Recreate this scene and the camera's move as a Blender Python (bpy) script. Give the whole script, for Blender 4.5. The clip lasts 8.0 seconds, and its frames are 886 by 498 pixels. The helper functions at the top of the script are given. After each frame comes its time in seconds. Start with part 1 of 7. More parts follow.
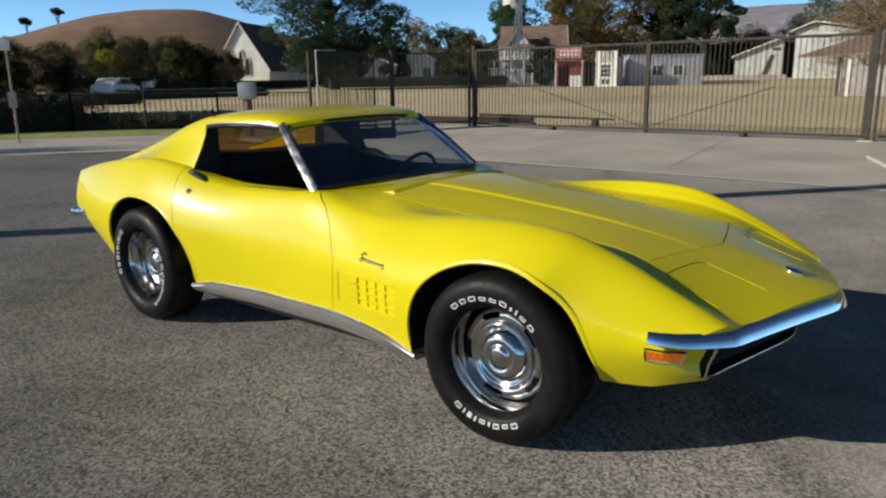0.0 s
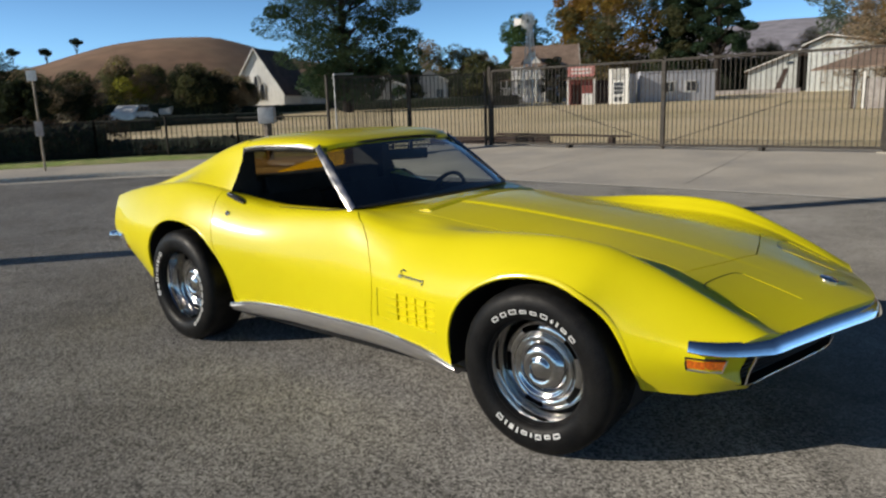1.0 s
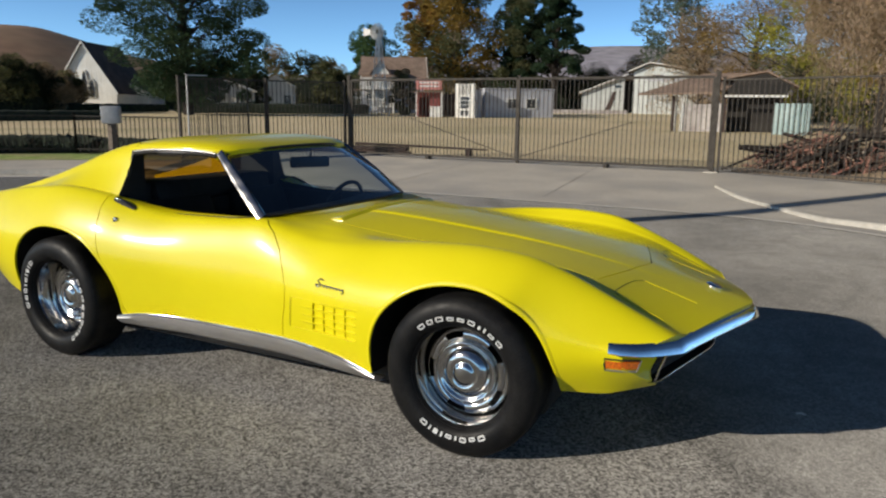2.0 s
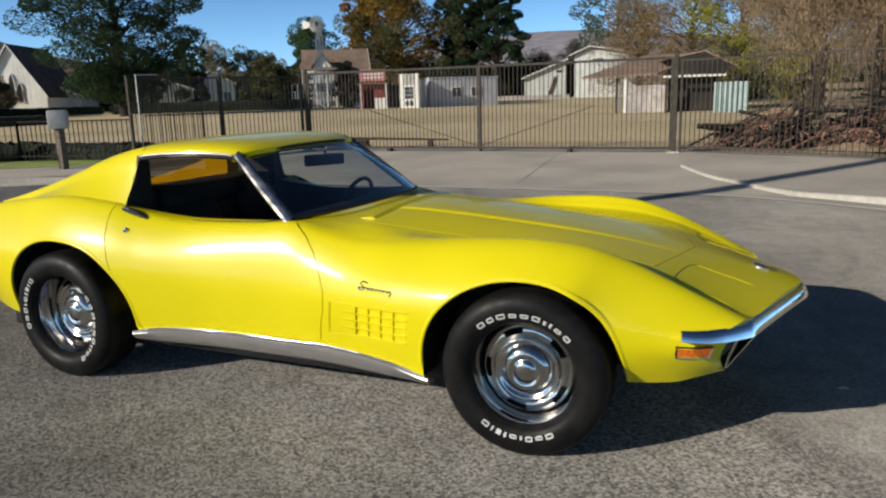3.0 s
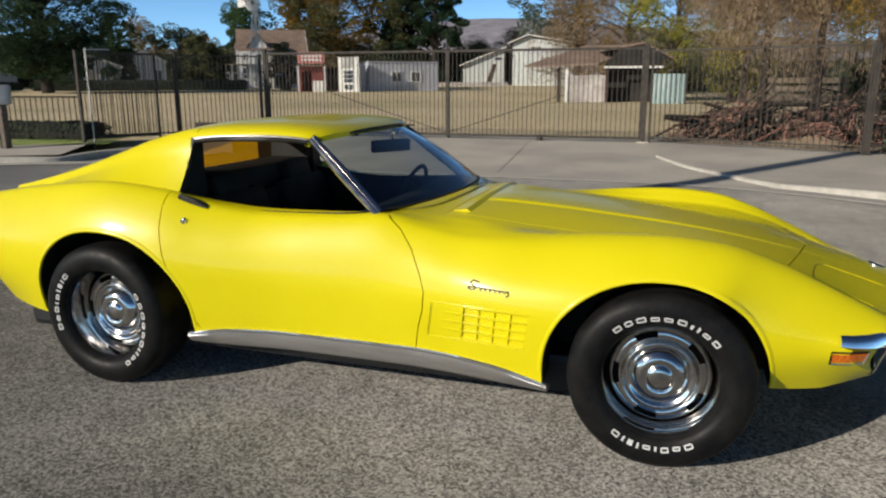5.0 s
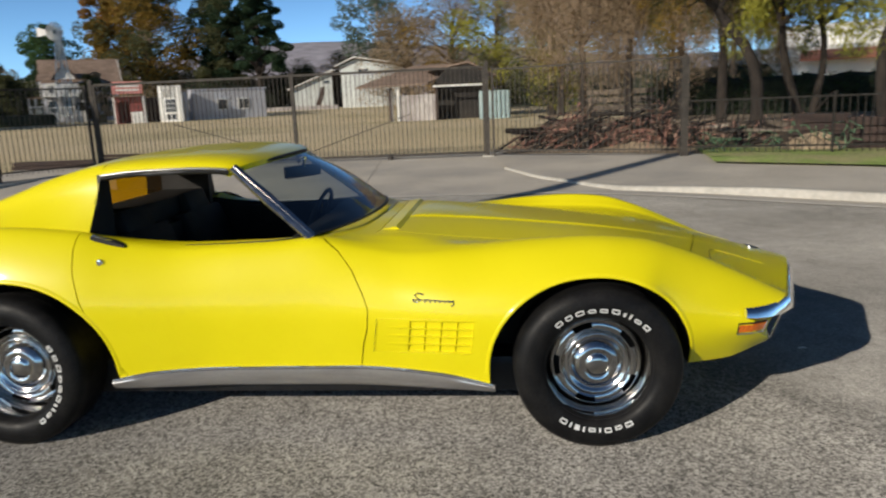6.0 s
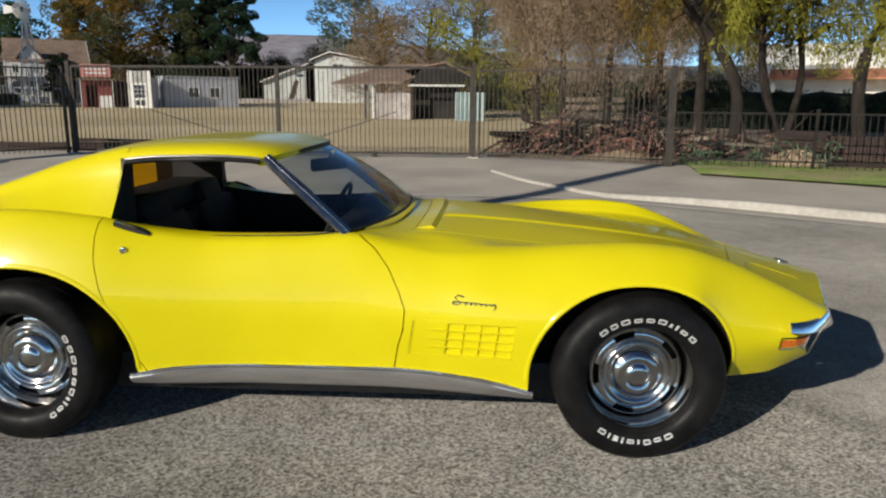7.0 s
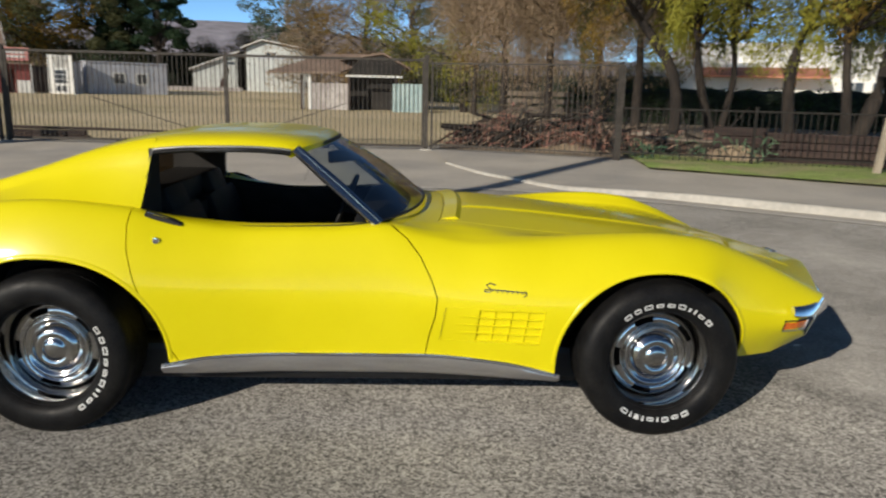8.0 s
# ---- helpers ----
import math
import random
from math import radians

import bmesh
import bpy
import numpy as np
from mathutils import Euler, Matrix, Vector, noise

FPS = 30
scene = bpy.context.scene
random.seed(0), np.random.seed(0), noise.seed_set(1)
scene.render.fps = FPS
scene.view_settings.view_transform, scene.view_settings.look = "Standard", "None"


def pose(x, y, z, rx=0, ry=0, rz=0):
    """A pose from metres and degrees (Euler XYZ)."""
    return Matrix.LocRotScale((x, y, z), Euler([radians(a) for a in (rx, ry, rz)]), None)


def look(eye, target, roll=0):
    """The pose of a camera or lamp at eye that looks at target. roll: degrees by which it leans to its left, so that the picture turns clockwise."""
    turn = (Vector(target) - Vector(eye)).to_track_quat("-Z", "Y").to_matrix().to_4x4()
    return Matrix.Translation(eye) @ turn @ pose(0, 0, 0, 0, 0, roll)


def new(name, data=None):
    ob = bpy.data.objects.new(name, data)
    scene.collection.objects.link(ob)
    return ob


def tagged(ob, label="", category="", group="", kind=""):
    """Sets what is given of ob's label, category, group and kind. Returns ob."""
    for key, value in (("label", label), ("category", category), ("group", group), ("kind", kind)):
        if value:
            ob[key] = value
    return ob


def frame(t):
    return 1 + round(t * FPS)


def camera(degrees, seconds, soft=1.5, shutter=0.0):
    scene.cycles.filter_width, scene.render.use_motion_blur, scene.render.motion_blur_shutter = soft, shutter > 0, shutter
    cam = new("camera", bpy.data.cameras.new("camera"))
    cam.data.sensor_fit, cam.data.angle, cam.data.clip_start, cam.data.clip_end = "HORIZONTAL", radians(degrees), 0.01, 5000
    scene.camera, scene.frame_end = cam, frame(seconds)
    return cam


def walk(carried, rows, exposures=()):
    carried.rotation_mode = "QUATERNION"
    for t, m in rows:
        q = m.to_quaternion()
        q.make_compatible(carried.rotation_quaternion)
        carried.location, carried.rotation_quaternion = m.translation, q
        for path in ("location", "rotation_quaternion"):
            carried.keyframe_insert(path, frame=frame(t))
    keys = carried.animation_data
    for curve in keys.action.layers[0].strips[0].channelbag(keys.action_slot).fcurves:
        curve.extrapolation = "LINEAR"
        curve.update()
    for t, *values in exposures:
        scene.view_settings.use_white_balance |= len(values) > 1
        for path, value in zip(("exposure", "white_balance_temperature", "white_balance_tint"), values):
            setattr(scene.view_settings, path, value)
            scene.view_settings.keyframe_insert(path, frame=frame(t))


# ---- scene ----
cam = camera(62.9, 8.0, soft=2.2, shutter=0.35)
PATH = [
    (0, (2.723, -2.939, 1.376), (1.495, -1.428, 0.917), -0.8),
    (0.5, (2.737, -2.951, 1.386), (1.438, -1.505, 0.918), -0.6),
    (1, (2.699, -3.064, 1.379), (1.433, -1.57, 0.975), -2.0),
    (1.5, (2.617, -3.191, 1.386), (1.56, -1.531, 1.024), 0.8),
    (3, (2.051, -3.368, 1.399), (1.258, -1.579, 0.988), -1.6),
    (3.5, (1.841, -3.367, 1.391), (1.062, -1.571, 0.981), -2.1),
    (4, (1.673, -3.363, 1.396), (0.899, -1.574, 0.95), -2.6),
    (5.5, (1.097, -3.475, 1.398), (0.643, -1.576, 0.967), -0.0),
    (6, (0.932, -3.591, 1.408), (0.732, -1.643, 1.003), -2.5),
    (6.5, (0.776, -3.604, 1.408), (0.721, -1.643, 1.022), -0.6),
    (7, (0.625, -3.528, 1.398), (0.517, -1.572, 0.992), 0.4),
    (7.5, (0.4, -3.581, 1.392), (0.303, -1.628, 0.972), -0.2),
    (8, (0.23, -3.639, 1.406), (0.305, -1.686, 0.981), 1.4),
]
EXPOSURES = [(0.0, -0.17), (4.0, -0.16), (8.0, -0.23)]
walk(cam, [(t, look(eye, target, roll)) for t, eye, target, roll in PATH], EXPOSURES)

# ---- world and sun ----
SUN_AZ, SUN_EL = math.atan2(-0.62, -0.785), radians(21.8)
world = bpy.data.worlds.new("sky")
scene.world = world
world.use_nodes = True
wn = world.node_tree.nodes
sky = wn.new("ShaderNodeTexSky")
sky.sky_type, sky.sun_disc = "NISHITA", False
sky.sun_elevation, sky.sun_rotation = SUN_EL, SUN_AZ
sky.air_density, sky.dust_density, sky.ozone_density = 0.75, 0.2, 2.5
tcw, mpw = wn.new("ShaderNodeTexCoord"), wn.new("ShaderNodeMapping")
mpw.inputs["Location"].default_value = (0, 0, 0.04)
world.node_tree.links.new(tcw.outputs["Generated"], mpw.inputs["Vector"])
world.node_tree.links.new(mpw.outputs["Vector"], sky.inputs["Vector"])
hsv = wn.new("ShaderNodeHueSaturation")
hsv.inputs["Saturation"].default_value, hsv.inputs["Hue"].default_value = 1.1, 0.503
world.node_tree.links.new(sky.outputs["Color"], hsv.inputs["Color"])
# Clear air grows brighter towards the horizon all round.
height, glow, haze = wn.new("ShaderNodeSeparateXYZ"), wn.new("ShaderNodeMapRange"), wn.new("ShaderNodeMix")
world.node_tree.links.new(tcw.outputs["Generated"], height.inputs["Vector"])
world.node_tree.links.new(height.outputs["Z"], glow.inputs["Value"])
glow.interpolation_type = "SMOOTHSTEP"
glow.inputs["From Min"].default_value, glow.inputs["From Max"].default_value = 0.02, 0.35
glow.inputs["To Min"].default_value, glow.inputs["To Max"].default_value = 1.0, 0.0
haze.data_type, haze.blend_type = "RGBA", "MULTIPLY"
haze.inputs["B"].default_value = (3.3, 4.05, 4.35, 1)
haze.clamp_result = False
world.node_tree.links.new(glow.outputs["Result"], haze.inputs["Factor"])
world.node_tree.links.new(hsv.outputs["Color"], haze.inputs["A"])
world.node_tree.links.new(haze.outputs["Result"], wn["Background"].inputs["Color"])
wn["Background"].inputs["Strength"].default_value = 0.05
sun = new("sun", bpy.data.lights.new("sun", "SUN"))
sun.data.energy, sun.data.angle, sun.data.color = 5.0, radians(0.53), (1.0, 0.91, 0.78)
to_sun = Vector((math.sin(SUN_AZ) * math.cos(SUN_EL), math.cos(SUN_AZ) * math.cos(SUN_EL), math.sin(SUN_EL)))
sun.matrix_world = look(to_sun * 60, (0, 0, 0))


# ---- materials ----
def mk(name, c1, c2=None, scale=8.0, rough=0.6, bump=0.0, metal=0.0, coat=0.0, fine=60.0, fine_amount=0.25, bump_scale=None,
       rough2=None, spec=0.5, lo=0.35, hi=0.65, stretch=(1, 1, 1), per_object=0.0, per_island=0.0, transmission=0.0, c3=None, c3_scale=1.0):
    m = bpy.data.materials.new(name)
    m.use_nodes = True
    nt = m.node_tree
    n, l = nt.nodes, nt.links
    b = n["Principled BSDF"]
    b.inputs["Roughness"].default_value, b.inputs["Metallic"].default_value = rough, metal
    b.inputs["Coat Weight"].default_value, b.inputs["Coat Roughness"].default_value = coat, 0.03
    b.inputs["Specular IOR Level"].default_value = spec
    b.inputs["Transmission Weight"].default_value = transmission
    if c2 is None:
        b.inputs["Base Color"].default_value = (*c1, 1)
        return m
    tc = n.new("ShaderNodeTexCoord")
    mp = n.new("ShaderNodeMapping")
    mp.inputs["Scale"].default_value = stretch
    l.new(tc.outputs["Object"], mp.inputs["Vector"])

    def noise_at(s, detail=4.0):
        t = n.new("ShaderNodeTexNoise")
        t.inputs["Scale"].default_value, t.inputs["Detail"].default_value = s, detail
        l.new(mp.outputs["Vector"], t.inputs["Vector"])
        return t.outputs["Fac"]

    def remap(f, a, z, o0=0.0, o1=1.0):
        r = n.new("ShaderNodeMapRange")
        r.inputs["From Min"].default_value, r.inputs["From Max"].default_value = a, z
        r.inputs["To Min"].default_value, r.inputs["To Max"].default_value = o0, o1
        l.new(f, r.inputs["Value"])
        return r.outputs["Result"]

    def mix(f, a, z, mode="MIX"):
        x = n.new("ShaderNodeMix")
        x.data_type, x.blend_type = "RGBA", mode
        for sock, v in ((x.inputs["Factor"], f), (x.inputs["A"], a), (x.inputs["B"], z)):
            if isinstance(v, (float, int)):
                sock.default_value = v
            elif isinstance(v, tuple):
                sock.default_value = (*v, 1)
            else:
                l.new(v, sock)
        return x.outputs["Result"]

    col = mix(remap(noise_at(scale), lo, hi), c1, c2)
    if c3 is not None:
        col = mix(remap(noise_at(c3_scale), 0.45, 0.62), col, c3)
    f = noise_at(fine, 2.0)
    grey = n.new("ShaderNodeCombineColor")
    v = remap(f, 0.3, 0.7, 1.0 - fine_amount, 1.0 + fine_amount)
    for s in ("Red", "Green", "Blue"):
        l.new(v, grey.inputs[s])
    col = mix(1.0, col, grey.outputs["Color"], "MULTIPLY")
    for amount, out in ((per_object, "Object Info"), (per_island, "Geometry")):
        if amount:
            node = n.new("ShaderNodeObjectInfo" if out == "Object Info" else "ShaderNodeNewGeometry")
            rnd = node.outputs["Random" if out == "Object Info" else "Random Per Island"]
            g2 = n.new("ShaderNodeCombineColor")
            v2 = remap(rnd, 0, 1, 1 - amount, 1 + amount)
            for s in ("Red", "Green", "Blue"):
                l.new(v2, g2.inputs[s])
            col = mix(1.0, col, g2.outputs["Color"], "MULTIPLY")
    l.new(col, b.inputs["Base Color"])
    if rough2 is not None:
        l.new(remap(noise_at(scale * 1.7), 0.35, 0.65, rough, rough2), b.inputs["Roughness"])
    if bump:
        bp = n.new("ShaderNodeBump")
        bp.inputs["Strength"].default_value, bp.inputs["Distance"].default_value = 1.0, bump
        l.new(noise_at(bump_scale or fine, 3.0), bp.inputs["Height"])
        l.new(bp.outputs["Normal"], b.inputs["Normal"])
    return m


def leafy(name, c1, c2, rough=0.6, per_island=0.35):
    """Leaves: colour by clump and by leaf, with some light coming through."""
    m = mk(name, c1, c2, 0.6, rough, 0, fine=3.0, fine_amount=0.3, per_island=per_island, spec=0.1)
    nt = m.node_tree
    tr = nt.nodes.new("ShaderNodeBsdfTranslucent")
    tr.inputs["Color"].default_value = (c2[0] * 1.2, c2[1] * 1.3, c2[2], 1)
    ms = nt.nodes.new("ShaderNodeMixShader")
    ms.inputs["Fac"].default_value = 0.34
    nt.links.new(nt.nodes["Principled BSDF"].outputs[0], ms.inputs[1])
    nt.links.new(tr.outputs[0], ms.inputs[2])
    nt.links.new(ms.outputs[0], nt.nodes["Material Output"].inputs["Surface"])
    return m


def glass(name, tint, rough=0.0, base=0.10):
    """A thin pane: clear, with the gloss of its angle."""
    m = bpy.data.materials.new(name)
    m.use_nodes = True
    nt = m.node_tree
    n, l = nt.nodes, nt.links
    tr, gl, fr, ms = n.new("ShaderNodeBsdfTransparent"), n.new("ShaderNodeBsdfGlossy"), n.new("ShaderNodeLayerWeight"), n.new("ShaderNodeMixShader")
    tr.inputs["Color"].default_value = (*tint, 1)
    gl.inputs["Roughness"].default_value = rough
    fr.inputs["Blend"].default_value = 0.5
    power, scaled = n.new("ShaderNodeMath"), n.new("ShaderNodeMath")
    power.operation, scaled.operation = "POWER", "MULTIPLY_ADD"
    power.inputs[1].default_value, scaled.inputs[1].default_value, scaled.inputs[2].default_value = 3.2, 1.0 - base, base
    l.new(fr.outputs["Facing"], power.inputs[0])
    l.new(power.outputs[0], scaled.inputs[0])
    l.new(scaled.outputs[0], ms.inputs["Fac"])
    l.new(tr.outputs[0], ms.inputs[1])
    l.new(gl.outputs[0], ms.inputs[2])
    l.new(ms.outputs[0], n["Material Output"].inputs["Surface"])
    return m


def asphalt():
    """Worn asphalt: pale and dark stones about a centimetre across, broad stains, and a slightly paler tone towards
    negative x.
    """
    m = bpy.data.materials.new("asphalt")
    m.use_nodes = True
    n, l = m.node_tree.nodes, m.node_tree.links
    b = n["Principled BSDF"]
    b.inputs["Roughness"].default_value, b.inputs["Specular IOR Level"].default_value = 0.85, 0.2
    b.inputs["Diffuse Roughness"].default_value = 0.65
    tc = n.new("ShaderNodeTexCoord")

    def node(kind, **values):
        x = n.new(kind)
        for k, v in values.items():
            x.inputs[k].default_value = v
        return x

    def mapped(value, a, z, o0, o1):
        r = node("ShaderNodeMapRange", **{"From Min": a, "From Max": z, "To Min": o0, "To Max": o1})
        l.new(value, r.inputs["Value"])
        return r.outputs["Result"]

    def times(a, c):
        x = n.new("ShaderNodeMath")
        x.operation = "MULTIPLY"
        l.new(a, x.inputs[0]), l.new(c, x.inputs[1])
        return x.outputs[0]

    cells = node("ShaderNodeTexVoronoi", Scale=105.0)
    l.new(tc.outputs["Object"], cells.inputs["Vector"])
    sep = n.new("ShaderNodeSeparateColor")
    l.new(cells.outputs["Color"], sep.inputs["Color"])
    across = n.new("ShaderNodeVectorMath")
    across.operation = "DOT_PRODUCT"
    across.inputs[1].default_value = (0.86, 0.51, 0.0)
    wander = node("ShaderNodeTexNoise", Scale=3.0, Detail=4.0)
    l.new(tc.outputs["Object"], across.inputs[0])
    l.new(tc.outputs["Object"], wander.inputs["Vector"])
    u = n.new("ShaderNodeMath")
    u.operation = "MULTIPLY_ADD"
    u.inputs[1].default_value = 0.5
    l.new(wander.outputs["Fac"], u.inputs[0])
    l.new(across.outputs["Value"], u.inputs[2])
    coarse = mapped(u.outputs[0], 1.95, 2.15, 1.0, 0.45)
    spread = n.new("ShaderNodeMath")
    spread.operation = "MULTIPLY"
    l.new(mapped(sep.outputs["Red"], 0.0, 1.0, -0.70, 0.74), spread.inputs[0])
    l.new(coarse, spread.inputs[1])
    plus = n.new("ShaderNodeMath")
    plus.inputs[1].default_value = 1.0
    l.new(spread.outputs[0], plus.inputs[0])
    stone = plus.outputs[0]
    rising, falling = mapped(u.outputs[0], 1.80, 1.96, 0.0, 1.0), mapped(u.outputs[0], 1.97, 2.20, 1.0, 0.0)
    smear = times(rising, falling)
    speck = node("ShaderNodeTexNoise", Scale=230.0, Detail=3.0)
    broad = node("ShaderNodeTexNoise", Scale=0.55, Detail=5.0)
    mid = node("ShaderNodeTexNoise", Scale=5.0, Detail=4.0)
    for t in (speck, broad, mid):
        l.new(tc.outputs["Object"], t.inputs["Vector"])
    xyz = n.new("ShaderNodeSeparateXYZ")
    l.new(tc.outputs["Object"], xyz.inputs["Vector"])
    # The tone falls by six per cent from x = -3 to x = 3.
    toned = mapped(xyz.outputs["X"], -3.0, 3.0, 1.06, 1.0)
    v = times(times(times(stone, mapped(speck.outputs["Fac"], 0.3, 0.7, 0.52, 1.50)), mapped(broad.outputs["Fac"], 0.32, 0.68, 0.74, 1.26)), mapped(mid.outputs["Fac"], 0.3, 0.7, 0.88, 1.12))
    v = times(times(v, toned), mapped(times(smear, mapped(broad.outputs["Fac"], 0.35, 0.6, 0.2, 1.0)), 0.0, 1.0, 1.0, 0.66))
    # A net of fine old cracks.
    bent = n.new("ShaderNodeVectorMath")
    bent.operation = "MULTIPLY_ADD"
    bent.inputs[1].default_value = (0.35, 0.35, 0.0)
    bend = node("ShaderNodeTexNoise", Scale=2.2, Detail=5.0)
    l.new(tc.outputs["Object"], bend.inputs["Vector"])
    l.new(bend.outputs["Color"], bent.inputs[0])
    l.new(tc.outputs["Object"], bent.inputs[2])
    net = node("ShaderNodeTexVoronoi", Scale=0.36)
    net.feature = "DISTANCE_TO_EDGE"
    l.new(bent.outputs[0], net.inputs["Vector"])
    v = times(v, mapped(net.outputs["Distance"], 0.002, 0.010, 0.88, 1.0))
    tint = n.new("ShaderNodeMix")
    tint.data_type, tint.blend_type = "RGBA", "MULTIPLY"
    tint.inputs["Factor"].default_value = 1.0
    grey = n.new("ShaderNodeCombineColor")
    for k in ("Red", "Green", "Blue"):
        l.new(v, grey.inputs[k])
    l.new(grey.outputs["Color"], tint.inputs["A"])
    tint.inputs["B"].default_value = (0.245, 0.234, 0.213, 1)
    l.new(tint.outputs["Result"], b.inputs["Base Color"])
    bp = n.new("ShaderNodeBump")
    bp.inputs["Strength"].default_value, bp.inputs["Distance"].default_value = 0.8, 0.0035
    l.new(stone, bp.inputs["Height"])
    l.new(bp.outputs["Normal"], b.inputs["Normal"])
    return m


ASPHALT = asphalt()
CONCRETE = mk("concrete", (0.495, 0.452, 0.382), (0.58, 0.532, 0.452), 0.9, 0.85, 0.002, fine=45, fine_amount=0.14, c3=(0.42, 0.39, 0.345), c3_scale=0.5)
KERB = mk("kerb_concrete", (0.41, 0.385, 0.335), (0.49, 0.462, 0.405), 1.6, 0.8, 0.002, fine=14, fine_amount=0.12)
PALELINE = mk("pale_lip_concrete", (0.66, 0.62, 0.54), (0.76, 0.72, 0.64), 2.0, 0.8, 0.001, fine=14, fine_amount=0.12)
JOINT = mk("joint_dirt", (0.29, 0.265, 0.225), (0.37, 0.34, 0.295), 3.0, 0.9, 0.0)
LAWN = mk("lawn", (0.24, 0.34, 0.07), (0.37, 0.45, 0.13), 3, 0.9, 0.03, fine=38, fine_amount=0.5, c3=(0.40, 0.38, 0.17), c3_scale=1.1)
FIELD = mk("dry_field", (0.62, 0.50, 0.30), (0.74, 0.61, 0.38), 0.12, 0.95, 0.03, fine=6, fine_amount=0.2, c3=(0.50, 0.42, 0.23), c3_scale=0.06)
YARD = mk("littered_soil", (0.20, 0.15, 0.105), (0.38, 0.30, 0.20), 0.7, 0.95, 0.03, fine=9, fine_amount=0.4)
HILL = mk("hill_grass", (0.20, 0.12, 0.075), (0.26, 0.16, 0.10), 0.012, 0.95, 0, fine=0.08, fine_amount=0.25, c3=(0.17, 0.12, 0.075), c3_scale=0.02)
# Haze of the distance is mixed into this hill's colour.
HAZYHILL = mk("hazy_hill", (0.25, 0.24, 0.28), (0.32, 0.30, 0.33), 0.006, 0.95, 0, fine=0.05, fine_amount=0.25)
YELLOW = mk("yellow_paint", (0.735, 0.635, 0.005), (0.775, 0.67, 0.008), 3.0, 0.34, 0.0007, coat=0.5, fine=400, fine_amount=0.02, spec=0.2, bump_scale=3.5)
YELLOW.node_tree.nodes["Principled BSDF"].inputs["Coat Roughness"].default_value = 0.09
RUBBER = mk("tyre_rubber", (0.007, 0.007, 0.0075), (0.014, 0.0135, 0.013), 14, 0.40, 0.0005, fine=160, fine_amount=0.3, rough2=0.52, spec=0.13)
BLACK = mk("black_trim", (0.008, 0.008, 0.009), (0.014, 0.014, 0.015), 20, 0.5, 0, fine=200, fine_amount=0.2)
VINYL = mk("black_vinyl", (0.011, 0.010, 0.0095), (0.019, 0.0175, 0.0165), 12, 0.6, 0.0008, fine=240, fine_amount=0.25, spec=0.25)
CHROME = mk("chrome", (0.90, 0.90, 0.91), (0.82, 0.82, 0.84), 5, 0.03, 0, metal=1.0, fine=90, fine_amount=0.05, rough2=0.07)
WHEELCHROME = mk("worn_wheel_chrome", (0.74, 0.73, 0.715), (0.60, 0.592, 0.58), 9, 0.07, 0, metal=1.0, fine=90, fine_amount=0.12, rough2=0.15)
STAINLESS = mk("stainless_trim", (0.56, 0.55, 0.54), (0.46, 0.455, 0.45), 9, 0.10, 0, metal=1.0, fine=120, fine_amount=0.15, rough2=0.20)
BRUSHED = mk("brushed_aluminium", (0.46, 0.44, 0.43), (0.55, 0.53, 0.51), 6, 0.33, 0, metal=0.8, fine=120, fine_amount=0.12, stretch=(1, 1, 8))
WHITE_LETTER = mk("white_rubber", (0.72, 0.72, 0.70), (0.60, 0.60, 0.58), 40, 0.6, 0, fine=150, fine_amount=0.1)
AMBER = mk("amber_lens", (0.75, 0.14, 0.01), (0.85, 0.20, 0.015), 60, 0.18, 0.001, coat=0.6, fine=140, fine_amount=0.3)
RED_LENS = mk("red_lens", (0.45, 0.01, 0.01), (0.55, 0.02, 0.015), 60, 0.2, 0, coat=0.6)
SCREEN = glass("windshield_glass", (0.60, 0.67, 0.66), base=0.17)
BRONZE = glass("bronze_glass", (0.27, 0.16, 0.05))
MIRROR = mk("mirror_glass", (0.8, 0.82, 0.85), metal=1.0, rough=0.02)
IRON = mk("painted_iron", (0.045, 0.039, 0.033), (0.075, 0.065, 0.054), 7, 0.7, 0.001, fine=60, fine_amount=0.3, spec=0.25)
IRONDARK = mk("dark_painted_iron", (0.020, 0.018, 0.016), (0.036, 0.032, 0.028), 7, 0.75, 0.001, fine=60, fine_amount=0.3, spec=0.15)
GALV = mk("galvanised_steel", (0.34, 0.34, 0.34), (0.44, 0.44, 0.43), 6, 0.5, 0, metal=0.4, fine=50, fine_amount=0.15)
WOODPOST = mk("weathered_wood", (0.33, 0.27, 0.20), (0.45, 0.38, 0.29), 3, 0.85, 0.004, fine=30, fine_amount=0.3, stretch=(6, 6, 1))
OLDWOOD = mk("old_brown_wood", (0.034, 0.020, 0.018), (0.064, 0.042, 0.033), 3, 0.9, 0.004, fine=30, fine_amount=0.35, stretch=(1, 6, 6), per_object=0.3)
# White boards with the garages' light shade put into their colour.
SHADEDWHITE = mk("shaded_white_boards", (0.46, 0.48, 0.46), (0.58, 0.60, 0.575), 0.8, 0.85, 0.004, fine=6, fine_amount=0.3, stretch=(5, 5, 1), per_object=0.12)
GREYPLANK = mk("grey_weathered_planks", (0.12, 0.094, 0.072), (0.19, 0.155, 0.12), 3, 0.9, 0.004, fine=30, fine_amount=0.35, stretch=(1, 6, 6), per_object=0.3)
SAND = mk("sandy_spoil", (0.36, 0.27, 0.17), (0.46, 0.35, 0.23), 2.0, 0.95, 0.02, fine=20, fine_amount=0.3)
